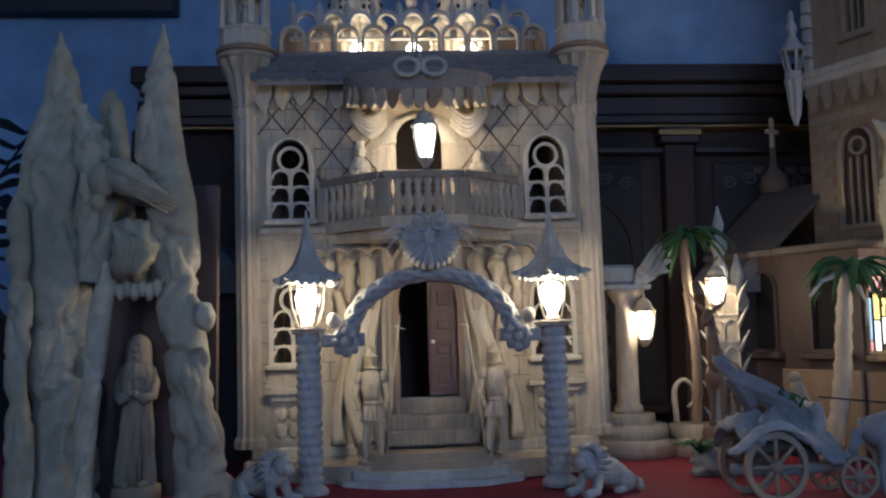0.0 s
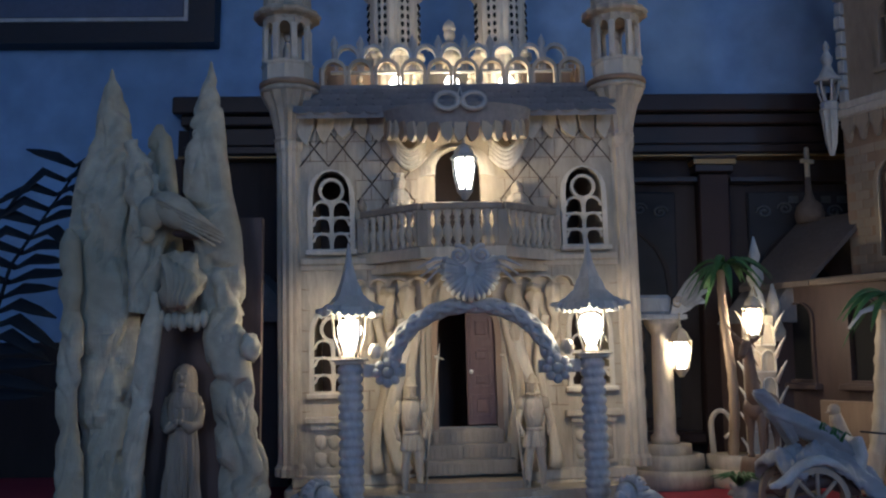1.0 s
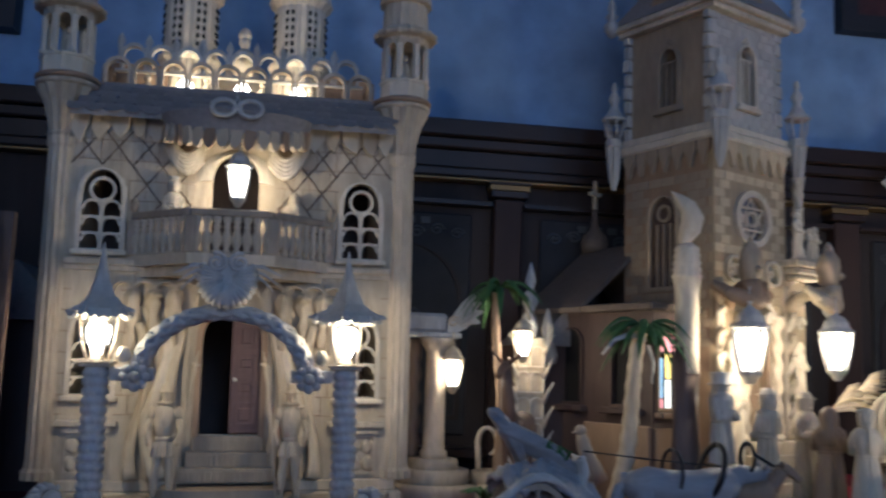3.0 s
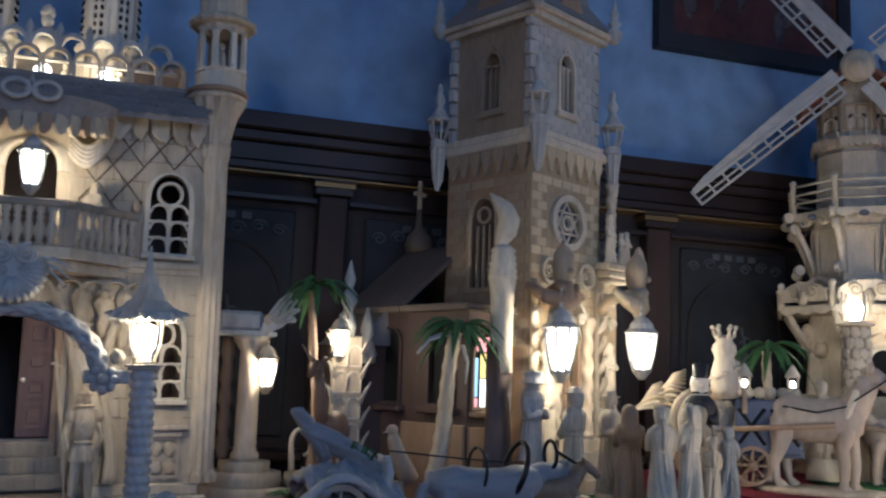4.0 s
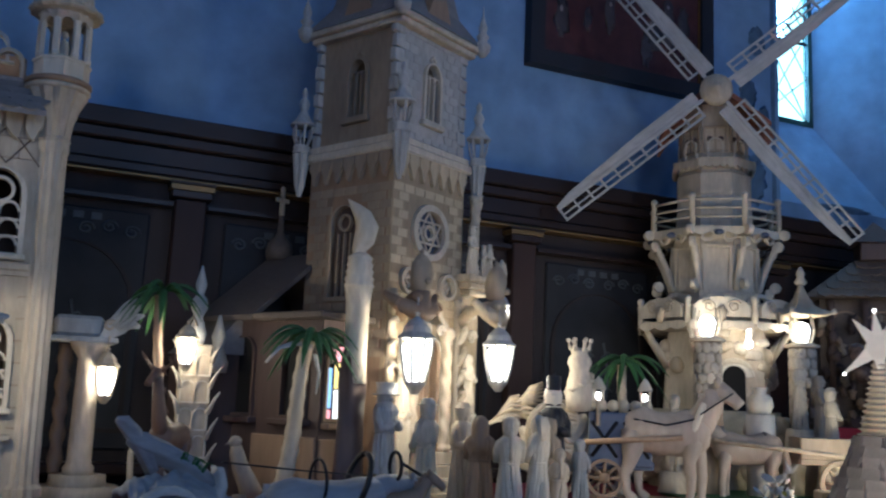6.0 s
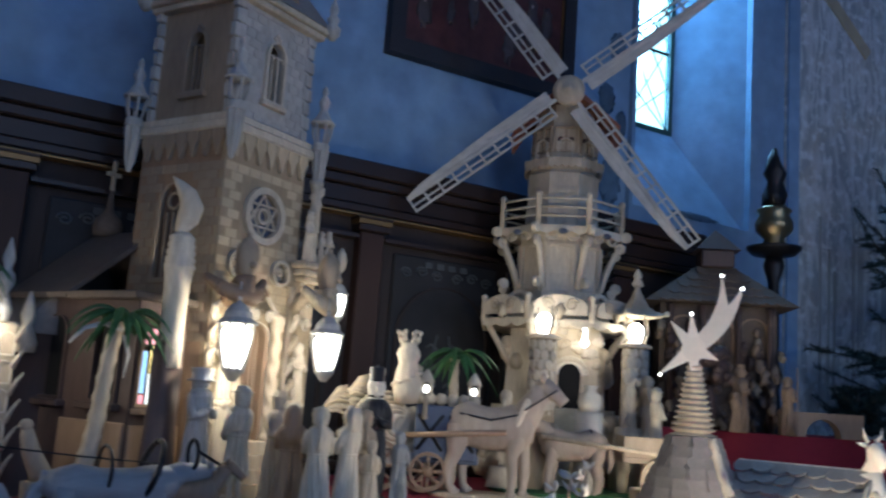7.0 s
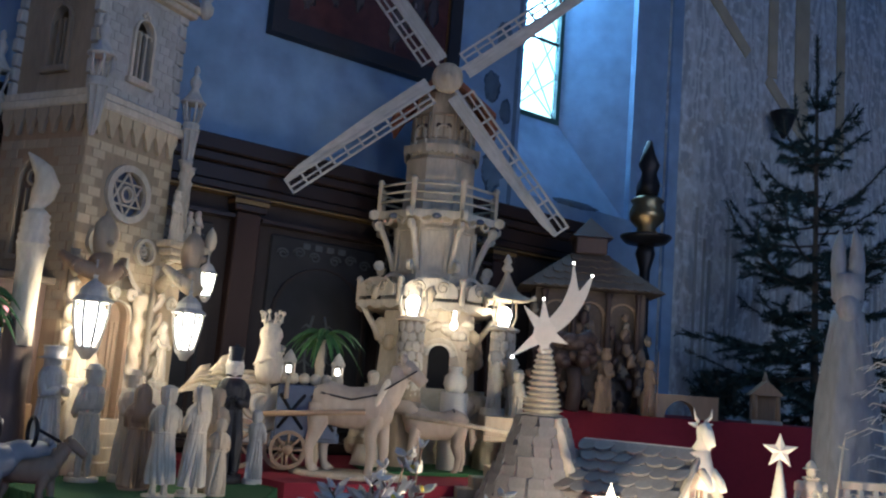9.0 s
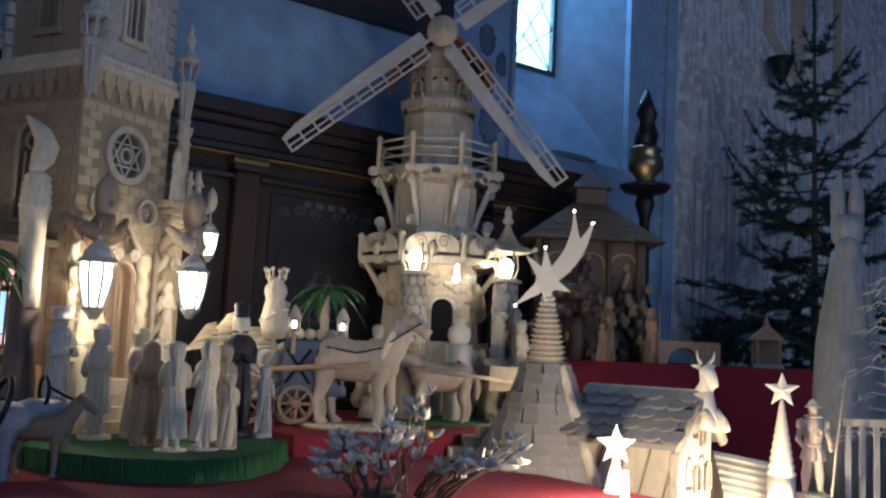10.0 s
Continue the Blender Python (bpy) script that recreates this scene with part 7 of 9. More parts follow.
part("wall", Shape().box(-0.13, 0.22, 0, 0.3, 0, 0.5), BROWN, lh)
part("roof", Shape().prism([(-0.17, 0.49), (0.26, 0.49), (0.1, 0.66), (0.0, 0.66)], -0.05, 0.34), SLATE, lh)


# ---- palms ----
def palm(place, top, label, r, fronds, length, seed, mat=LEAF, bark=TAN):
    rg = random.Random(seed)
    p = thing("palm_tree", pose(*place), label, "model palm", "carved palms")
    d = Vector(top) - Vector(place)
    pts = [(d.x * t + 0.012 * math.sin(t * 5), d.y * t, d.z * t) for t in [i / 30 for i in range(31)]]
    part("trunk", Shape().tube(pts, r, 10, r_end=r * 0.75, twist=lambda a, i: 1.12 if i % 3 == 0 else 0.95), bark, p)
    for k in range(fronds):
        a = 2 * math.pi * k / fronds + rg.uniform(-0.15, 0.15)
        up, ln = rg.uniform(0.15, 1.0), length * rg.uniform(0.85, 1.1)
        pts = []
        for i in range(9):
            t = i / 8
            pts.append(d + Vector((math.cos(a) * ln * t, math.sin(a) * ln * t, ln * (up * t - 1.2 * t * t) + 0.01)))
        s = Shape()
        w = ln * 0.085
        for i in range(8):
            f0, f1 = math.sin(math.pi * (0.08 + 0.9 * i / 8)) * w, math.sin(math.pi * (0.08 + 0.9 * (i + 1) / 8)) * w
            side = Vector((-math.sin(a), math.cos(a), 0))
            for q in (-1, 1):
                drop = Vector((0, 0, -0.55))
                v0, v1 = pts[i], pts[i + 1]
                e0, e1 = v0 + side * q * f0 + drop * f0, v1 + side * q * f1 * 0.8 + drop * f1
                th = Vector((0, 0, 0.0025))
                s.add([v0[:], v1[:], e1[:], e0[:], (v0 + th)[:], (v1 + th)[:], (e1 + th)[:], (e0 + th)[:]], [(3, 2, 1, 0), (4, 5, 6, 7), (0, 1, 5, 4), (1, 2, 6, 5), (2, 3, 7, 6), (3, 0, 4, 7)])
        part("frond", s, mat, p)
    return p


palm((0.915, 2.69, TZ + 0.06), (0.9, 2.64, 1.815), "carved palm with thin brown trunk and green fronds", 0.016, 19, 0.13, 1, bark=MID)
palm((1.2, 2.45, TZ), (1.29, 2.44, 1.70), "carved palm with pale leaning trunk and green fronds", 0.026, 26, 0.14, 2)
palm((2.43, 2.5, 1.25), (2.42, 2.47, 1.69), "short carved palm with bright green fronds", 0.02, 20, 0.135, 3)
dry = Shape().tube([(0, 0, 0.02), (-0.05, -0.01, 0.03), (-0.1, -0.015, 0.012), (-0.135, -0.02, -0.03)], 0.014, 8, r_end=0.004, flat=0.35)
dry.tube([(0.01, 0, 0.0), (0.02, -0.02, -0.05), (0.012, -0.025, -0.11)], 0.014, 8, r_end=0.003, flat=0.35)
thing("dry_palm_leaf", pose(1.28, 2.41, 1.66), "pale dried leaves hanging under the palm crown", "leaf", shape=dry, mat=ASH)

# ---- pedestals, winged column and gate with lamps beside the castle ----
pd = thing("winged_column", pose(0.72, 2.70, TZ), "carved column on round steps with a wing ornament", "column")
for k, (r, z) in enumerate(((0.14, 0.05), (0.11, 0.09), (0.075, 0.12))):
    part("round_step", Shape().lathe([(r, z - 0.05), (r * 1.02, z - 0.02), (r, z)], 28), TAN, pd)
part("shaft", Shape().lathe([(0.042, 0.12), (0.042, 0.14), (0.033, 0.15), (0.03, 0.44), (0.04, 0.455), (0.05, 0.47), (0.055, 0.485)], 20), TAN, pd)
part("twisted_shaft", Shape().lathe([(0.018, 0.12)] + [(0.018, 0.13 + 0.01 * k) for k in range(34)] + [(0.022, 0.48)], 12, wave=lambda a, z: 1 + 0.2 * math.sin(2 * a + 90 * z), m=pose(-0.06, 0.05, 0)), MID, pd)
part("slab", Shape().box(-0.11, 0.07, -0.04, 0.08, 0.485, 0.50, bevel=0.003).box(-0.1, 0.03, -0.02, 0.07, 0.5, 0.56, bevel=0.01), ASH, pd)
wing = [(0.02, 0.5), (0.03, 0.53), (0.05, 0.565), (0.075, 0.6), (0.105, 0.625), (0.112, 0.62), (0.103, 0.597), (0.128, 0.603), (0.13, 0.596), (0.114, 0.575), (0.136, 0.574), (0.136, 0.566), (0.114, 0.552), (0.128, 0.54), (0.125, 0.532), (0.1, 0.53), (0.085, 0.515), (0.055, 0.5)]
part("wing", Shape().prism(wing, -0.03, -0.016), ASH, pd)
for k in range(4):
    part("feather_ridge", Shape().tube([(0.05 + 0.006 * k, -0.031, 0.535 - 0.004 * k), (0.08 + 0.008 * k, -0.033, 0.572 - 0.013 * k), (0.1 + 0.007 * k, -0.031, 0.608 - 0.021 * k)], 0.005, 6, r_end=0.003), ASH, pd)
part("wing_scroll", Shape().tube([(0.045 + 0.018 * math.cos(a) * (1 - a / 12), -0.03, 0.535 + 0.018 * math.sin(a) * (1 - a / 12)) for a in [i * 0.6 for i in range(16)]], 0.004, 5), TAN, pd)
sl = thing("hanging_lantern", pose(0.765, 2.66, 1.50), "small lit lantern hanging from the winged column", "lantern", "hanging lanterns")
lantern(sl, 0.16, 0.034, roof_mat=TAN, metal=TAN)
part("hook", Shape().tube([(0, 0, 0.158), (-0.0, 0, 0.19)], 0.003, 5), TAN, sl)
bulb_light("small_bulb", (0.765, 2.655, 1.565), 1.2)
gt = thing("carved_gate_post", pose(1.02, 2.72, TZ), "ornate carved white gate post with a lit lamp and finial", "gate post")
part("panel", Shape().box(-0.045, 0.05, -0.01, 0.02, 0.05, 0.5, bevel=0.006), TAN, gt)
for k in range(5):
    for s in (-1, 1):
        o = arch_outline(0.036, 0.06, 8, 0.3, 0.0025 + s * 0.021, 0.09 + 0.08 * k)
        part("blind_arch", Shape().ring(o, grow(o, 0.005), -0.018, -0.008), PALE, gt)
for s in (-1, 1):
    for k in range(6):
        part("edge_leaf", Shape().tube([(0.003 + s * 0.042, -0.012, 0.07 + 0.075 * k), (0.003 + s * 0.058, -0.02, 0.11 + 0.075 * k), (0.003 + s * 0.075, -0.016, 0.135 + 0.075 * k)], 0.011, 7, r_end=0.003, flat=0.6), PALE, gt)
part("finial", Shape().lathe([(0.02, 0.5), (0.028, 0.53), (0.02, 0.56), (0.012, 0.58), (0.026, 0.61), (0.022, 0.635), (0.01, 0.65), (0.018, 0.68), (0.002, 0.74)], 14), ASH, gt)
for k, (r, z) in enumerate(((0.12, 0.05), (0.09, 0.085))):
    part("round_step", Shape().lathe([(r, z - 0.05), (r * 1.02, z - 0.02), (r, z)], 24, m=pose(-0.09, -0.03, 0)), TAN, gt)
part("swan_handle", Shape().tube([(-0.16, -0.03, 0.09), (-0.163, -0.03, 0.14)] + [(-0.135 - 0.03 * math.cos(0.26 * q), -0.03, 0.17 + 0.045 * math.sin(0.26 * q)) for q in range(12)] + [(-0.108, -0.03, 0.15), (-0.125, -0.03, 0.135)], 0.009, 8, r_end=0.005), PALE, gt)
hl = thing("gate_lantern", pose(0.975, 2.63, 1.60), "small lit lantern hanging beside the carved gate post", "lantern", "hanging lanterns")
lantern(hl, 0.15, 0.032, roof_mat=TAN, metal=TAN)
part("arm", Shape().tube([(0, 0, 0.145), (0.02, 0.04, 0.165), (0.045, 0.08, 0.13)], 0.003, 5), TAN, hl)
bulb_light("gate_lantern_bulb", (0.975, 2.625, 1.665), 1.5)
bh = thing("small_chapel", pose(1.16, 2.86, TZ, 0, 0, 20), "small dark brown chapel with carved gable behind the palms", "model house")
part("wall", Shape().box(-0.1, 0.12, 0, 0.2, 0, 0.48), BROWN, bh)
part("roof", Shape().prism([(-0.11, 0.48), (0.13, 0.48), (0.01, 0.6)], -0.02, 0.2), SLATE, bh)
part("gable_scroll", Shape().lathe([(0.03, 0.42), (0.035, 0.45), (0.016, 0.5), (0.022, 0.53), (0.004, 0.6)], 12, m=pose(-0.07, -0.03, 0)), PALE, bh)


# ---- animals carved in wood ----
def quadruped(l, h, seed, neck=0.5, antlers=False, ears=0.05, head_down=False, stout=1.0):
    """A standing carved animal facing +x: l long, h at the back."""
    s = Shape()
    br = h * 0.2 * stout
    s.tube([(-l * 0.46, 0, h * 0.78), (-l * 0.4, 0, h * 0.8), (-l * 0.28, 0, h * 0.81), (-l * 0.1, 0, h * 0.77), (l * 0.1, 0, h * 0.76), (l * 0.25, 0, h * 0.79), (l * 0.36, 0, h * 0.84), (l * 0.42, 0, h * 0.86)], br, 18, twist=lambda a, i: (0.35, 0.85, 1.14, 1.05, 1.08, 1.16, 0.9, 0.4)[i] * (1 + 0.03 * math.sin(5 * a + i)))
    nk = h * neck
    tip = (l * 0.52, 0, h * 0.9 + nk) if not head_down else (l * 0.62, 0, h * 0.9 + nk * 0.6)
    tp = Vector(tip)
    s.tube([(l * 0.24, 0, h * 0.8), (l * 0.36, 0, h * 0.86 + nk * 0.25), (l * 0.44, 0, h * 0.9 + nk * 0.6), tip], br * 0.95, 14, r_end=br * 0.5, flat=0.75)
    for q in range(7):
        t = q / 6
        p = Vector((l * 0.26, 0, h * 0.95)).lerp(tp + Vector((-h * 0.04, 0, h * 0.07)), t)
        s.tube([p, p + Vector((-h * 0.05, br * 0.25 * (-1) ** q, h * 0.01)), p + Vector((-h * 0.06, br * 0.5 * (-1) ** q, -h * 0.08))], br * 0.17, 6, r_end=br * 0.05)
    hd = tp
    s.tube([hd + Vector((-0.05 * h, 0, 0.03 * h)), hd + Vector((0.03 * h, 0, 0.03 * h)), hd + Vector((h * 0.12, 0, -h * 0.03)), hd + Vector((h * 0.2, 0, -h * 0.1)), hd + Vector((h * 0.25, 0, -h * 0.15))], br * 0.55, 12, r_end=br * 0.34, twist=lambda a, i: (0.6, 1.05, 0.95, 0.9, 1.0)[i], flat=0.8)
    for k in (-1, 1):
        s.blob(tuple(hd + Vector((h * 0.06, k * br * 0.36, h * 0.03))), (br * 0.12, br * 0.1, br * 0.1), 7)
        s.tube([hd + Vector((-0.01 * h, k * br * 0.3, br * 0.3)), hd + Vector((-0.01 * h, k * br * 0.46, br * 0.35 + ears * h)), hd + Vector((0.0, k * br * 0.5, br * 0.3 + ears * h * 2))], br * 0.17, 7, twist=lambda a, i: (0.7, 1.1, 0.1)[i])
        for x, bend, f in ((-l * 0.33, 0.06, 1.2), (l * 0.27, -0.02, 1.0)):
            sh_ = 0.07 * h * (1 if k > 0 else -0.7)
            s.tube([(x, k * br * 0.5, h * 0.78), (x + sh_ * 0.4, k * br * 0.6, h * 0.62), (x + sh_, k * br * 0.6, h * 0.46), (x + sh_ - bend * h, k * br * 0.6, h * 0.28), (x + sh_ - bend * h * 0.6, k * br * 0.6, h * 0.1), (x + sh_, k * br * 0.6, h * 0.045), (x + sh_ + 0.03 * h, k * br * 0.6, 0)], br * 0.5, 10, twist=lambda a, i: (1.1 * f, 0.95 * f, 0.62 * f, 0.52, 0.38, 0.5, 0.66)[i])
        if antlers:
            s.tube([hd + Vector((0, k * br * 0.3, br * 0.3)), hd + Vector((-0.06 * h, k * br * 1.2, h * 0.2)), hd + Vector((0.02 * h, k * br * 1.6, h * 0.36))], 0.006, 6, r_end=0.002)
            s.tube([hd + Vector((-0.05 * h, k * br * 1.1, h * 0.18)), hd + Vector((0.1 * h, k * br * 1.2, h * 0.28))], 0.004, 5, r_end=0.001)
    s.tube([(-l * 0.43, 0, h * 0.86), (-l * 0.5, 0, h * 0.78), (-l * 0.53, 0, h * 0.6), (-l * 0.5, 0, h * 0.4)], br * 0.26, 8, twist=lambda a, i: (0.7, 1.0, 1.2, 0.3)[i] * (1 + 0.12 * math.sin(4 * a)))
    return s
thing("carved_deer", pose(0.91, 2.42, 1.294, 0, 0, 228), "slender brown carved deer with antlers on a wooden stump", "animal figurine", shape=quadruped(0.15, 0.165, 1, 0.85, True, stout=0.95).lathe([(0.07, -0.108), (0.06, -0.02), (0.052, 0.0)], 18, wave=lambda a, z: 1 + 0.08 * math.sin(5 * a + 40 * z)), mat=DEERBROWN)
thing("carved_boulder", pose(0.847, 2.28, TZ), "grey carved boulder beside the carriage wheel", "boulder", shape=Shape().blob((0, 0, 0.030), (0.075, 0.06, 0.042), 30, rough=0.5, seed=5, freq=2.5).blob((0.075, 0.01, 0.030), (0.05, 0.045, 0.035), 24, rough=0.5, seed=8, freq=3), mat=CARBLUE)
dg = thing("green_sprig", pose(0.787, 2.260, 1.240), "small clump of pale green leaves by the deer", "plant")
for k in range(16):
    a = k * 2.4
    part("leaf", Shape().tube([(0, 0, 0.005), (0.03 * math.cos(a), 0.03 * math.sin(a), 0.03), (0.07 * math.cos(a), 0.07 * math.sin(a), 0.02)], 0.009, 5, r_end=0.001, flat=0.3), LEAF, dg)
for x, s in ((-0.235, 1), (0.47, -1)):
    li = Shape().tube([(-0.12, 0, 0.04), (-0.07, 0, 0.055), (0.0, 0, 0.07), (0.03, 0, 0.085)], 0.038, 14, twist=lambda a, i: (0.8, 1.1, 0.9, 0.7)[i])
    for k in range(16):
        a = 2 * math.pi * k / 16
        li.tube([(0.02, 0.028 * math.cos(a), 0.095 + 0.03 * math.sin(a)), (0.0, 0.046 * math.cos(a), 0.092 + 0.046 * math.sin(a)), (-0.03, 0.042 * math.cos(a + 0.3), 0.08 + 0.042 * math.sin(a + 0.3))], 0.011, 6, r_end=0.003)
    li.blob((0.035, 0, 0.098), (0.028, 0.026, 0.028), 12).blob((0.06, 0, 0.09), (0.018, 0.018, 0.016), 10)
    for k in (-1, 1):
        li.tube([(0.01, k * 0.026, 0.06), (0.03, k * 0.03, 0.015), (0.075, k * 0.03, 0.01)], 0.014, 8).blob((-0.1, k * 0.034, 0.03), (0.036, 0.02, 0.032), 10).blob((-0.065, k * 0.04, 0.01), (0.03, 0.012, 0.011), 8)
        li.blob((0.02, k * 0.024, 0.127), (0.008, 0.008, 0.01), 7)
    li.tube([(-0.15, 0, 0.04), (-0.17, 0.03, 0.02), (-0.13, 0.06, 0.012)], 0.008, 6, r_end=0.012)
    thing("carved_lion", pose(x, 2.03, TZ, 0, 0, -40 if s > 0 else 220) @ Matrix.Scale(0.8, 4), "greyed carved crouching lion with curled mane beside the arch", "animal figurine", "lions by the arch", shape=li, mat=ASH)
goose = Shape().lathe([(0.016, -0.1), (0.02, 0.0)], 8).tube([(0.035, 0, 0.0), (0.02, 0, 0.03), (-0.005, 0, 0.07), (-0.02, 0, 0.11), (-0.022, 0, 0.125)], 0.03, 10, r_end=0.014).blob((-0.026, 0, 0.135), (0.018, 0.015, 0.016), 9).tube([(-0.04, 0, 0.133), (-0.055, 0, 0.128)], 0.004, 5, r_end=0.001)
thing("carved_goose", pose(1.085, 2.33, TZ + 0.1, 0, 0, 20), "small carved goose on a post", "bird figurine", shape=goose, mat=DARKSHADE)

# ---- swan carriage and its horses ----
car = thing("swan_carriage", pose(0.85, 1.945, TZ, 0, 0, 6) @ Matrix.Diagonal((0.88, 0.8, 0.9, 1)), "greyed carved carriage shaped like curling shells with spoked wheels", "carriage")


def wheel(parent, x, y, z, r, mat=ASH):
    w = part("wheel", Shape().ring(circle(r * 0.82, 26), circle(r, 26), -0.007, 0.007), mat, parent, m=pose(x, y, z))
    for k in range(8):
        a = math.pi / 4 * k
        part("spoke", Shape().tube([(0.012 * math.cos(a), 0, 0.012 * math.sin(a)), (r * 0.84 * math.cos(a), 0, r * 0.84 * math.sin(a))], 0.005, 6), mat, w)
    part("nave", Shape().lathe([(0.015, -0.014), (0.018, 0), (0.012, 0.016)], 12, m=pose(0, 0, 0, 90, 0, 0)), mat, w)


for y in (-0.075, 0.075):
    wheel(car, -0.04, y, 0.08, 0.08, DARKSHADE)
    wheel(car, 0.17, y, 0.05, 0.05, DARKSHADE)


def ribbon(points, th, w, crown=0.010, cols=7):
    """A curved board along points in x and z, w wide across, with rounded, thinned edges."""
    pts = [Vector((x, 0, z)) for x, z in points]
    fine = []
    for i in range(len(pts) - 1):
        for k in range(4):
            fine.append(pts[i].lerp(pts[i + 1], k / 4))
    fine.append(pts[-1])
    m_, verts, faces = len(fine), [], []
    for side in (1, -1):
        for i, p in enumerate(fine):
            d = (fine[min(i + 1, m_ - 1)] - fine[max(i - 1, 0)]).normalized()
            nrm = Vector((-d.z, 0, d.x))
            end = math.sqrt(max(0.0, 1 - (2 * i / (m_ - 1) - 1) ** 6))
            for j in range(cols):
                u_ = 2 * j / (cols - 1) - 1
                q = p + nrm * (side * th * 0.5 * (1 - 0.6 * u_ * u_) * max(0.3, end) + crown * (1 - u_ * u_))
                verts.append((q.x, u_ * w / 2 * (0.72 + 0.28 * end), q.z))
    c = cols
    for s0, flip in ((0, False), (m_ * c, True)):
        for i in range(m_ - 1):
            for j in range(c - 1):
                f = (s0 + i * c + j, s0 + (i + 1) * c + j, s0 + (i + 1) * c + j + 1, s0 + i * c + j + 1)
                faces.append(f[::-1] if flip else f)
    o = m_ * c
    for i in range(m_ - 1):
        faces += [(i * c, o + i * c, o + (i + 1) * c, (i + 1) * c), (i * c + c - 1, (i + 1) * c + c - 1, o + (i + 1) * c + c - 1, o + i * c + c - 1)]
    for j in range(c - 1):
        faces += [(j, j + 1, o + j + 1, o + j), ((m_ - 1) * c + j, o + (m_ - 1) * c + j, o + (m_ - 1) * c + j + 1, (m_ - 1) * c + j + 1)]
    return Shape().add(verts, faces, None, True)


part("chassis", Shape().tube([(-0.12, 0, 0.07), (0.0, 0, 0.06), (0.12, 0, 0.065), (0.18, 0, 0.085), (0.225, 0, 0.13), (0.23, 0, 0.18)], 0.014, 10, r_end=0.01), CARBLUE, car)
part("back_roll", Shape().tube([(-0.155, 0, 0.33), (-0.14, 0, 0.325), (-0.115, 0, 0.3), (-0.085, 0, 0.26), (-0.06, 0, 0.21)], 0.017, 24, flat=1.2, twist=lambda a, i: (0.35, 0.85, 1.0, 1.05, 0.8)[i] * (1.1 - 0.35 * abs(math.sin(2.5 * a + 0.6 * i)) ** 3)), CARBLUE, car, "slanting carved cloth roll")
part("seat_roll", Shape().tube([(-0.125, 0, 0.285), (-0.095, 0, 0.278), (-0.04, 0, 0.252), (0.03, 0, 0.218), (0.085, 0, 0.175)], 0.022, 28, flat=1.3, twist=lambda a, i: (0.4, 0.95, 1.1, 1.05, 0.7)[i] * (1.12 - 0.4 * abs(math.sin(3 * a + 0.8 * i)) ** 3)), CARBLUE, car, "thick carved cloth fold")
cloth_p = ((-0.13, 0.178), (-0.1, 0.19), (-0.05, 0.198), (0.0, 0.212), (0.03, 0.206), (0.06, 0.188), (0.1, 0.155), (0.14, 0.125))
cv, cf_, cn, cm = [], [], 64, 33
for i in range(cn):
    x = -0.13 + 0.27 * i / (cn - 1)
    top_ = float(np.interp(x, [p[0] for p in cloth_p], [p[1] for p in cloth_p]))
    for j in range(cm):
        u_ = 2 * j / (cm - 1) - 1
        cv.append((x + 0.012 * math.sin(3 * u_ + 20 * x), u_ * (0.078 + 0.012 * math.sin(45 * x)), top_ - 0.045 * abs(u_) ** 2.2 + 0.034 * (abs(noise.noise(Vector((x * 22 + 1.6 * u_, u_ * 1.3 - x * 9, 1)))) - 0.22) + 0.016 * (abs(noise.noise(Vector((x * 50 - 2 * u_, u_ * 3, 4)))) - 0.2)))
cv += [(x, y, z - 0.014) for x, y, z in cv]
o_ = cn * cm
for i in range(cn - 1):
    for j in range(cm - 1):
        q_ = (i * cm + j, (i + 1) * cm + j, (i + 1) * cm + j + 1, i * cm + j + 1)
        cf_ += [q_, tuple(o_ + k for k in q_[::-1])]
for i in range(cn - 1):
    cf_ += [(i * cm, o_ + i * cm, o_ + (i + 1) * cm, (i + 1) * cm), (i * cm + cm - 1, (i + 1) * cm + cm - 1, o_ + (i + 1) * cm + cm - 1, o_ + i * cm + cm - 1)]
for j in range(cm - 1):
    cf_ += [(j, j + 1, o_ + j + 1, o_ + j), ((cn - 1) * cm + j, o_ + (cn - 1) * cm + j, o_ + (cn - 1) * cm + j + 1, (cn - 1) * cm + j + 1)]
part("draped_cloth", Shape().add(cv, cf_, None, True), CARBLUE, car, "carved wavy cloth over the carriage")
part("tub", ribbon([(-0.12, 0.09), (-0.07, 0.11), (0.0, 0.12), (0.05, 0.105), (0.09, 0.09)], 0.05, 0.1, 0.012), BROWN, car, "dark wooden tub")
part("end_scroll", ribbon([(0.01, 0.108), (0.06, 0.1), (0.098, 0.13), (0.112, 0.18), (0.1, 0.22), (0.088, 0.222)], 0.02, 0.07), ASH, car)
part("mudguard", Shape().tube([(-0.16, -0.075, 0.118), (-0.14, -0.08, 0.122), (-0.115, -0.084, 0.14), (-0.09, -0.085, 0.16), (-0.06, -0.085, 0.174), (-0.025, -0.085, 0.176), (0.005, -0.085, 0.166), (0.03, -0.085, 0.15)], 0.013, 10, flat=0.6, twist=lambda a, i: (0.5, 0.9, 1.0, 1.05, 1.1, 1.1, 1.0, 0.5)[i]), ASH, car, "pale curved mudguard")
for k in range(7):
    part("moss_leaf", Shape().tube([(0.0 + 0.009 * k, -0.02, 0.235 - 0.004 * k), (0.006 + 0.01 * k, -0.026 + 0.008 * (k % 3), 0.258 - 0.004 * k), (0.016 + 0.01 * k, -0.03 + 0.02 * (k % 2), 0.25 - 0.004 * k)], 0.008, 5, r_end=0.002, flat=0.5), LEAF if k % 2 else GRASS, car)
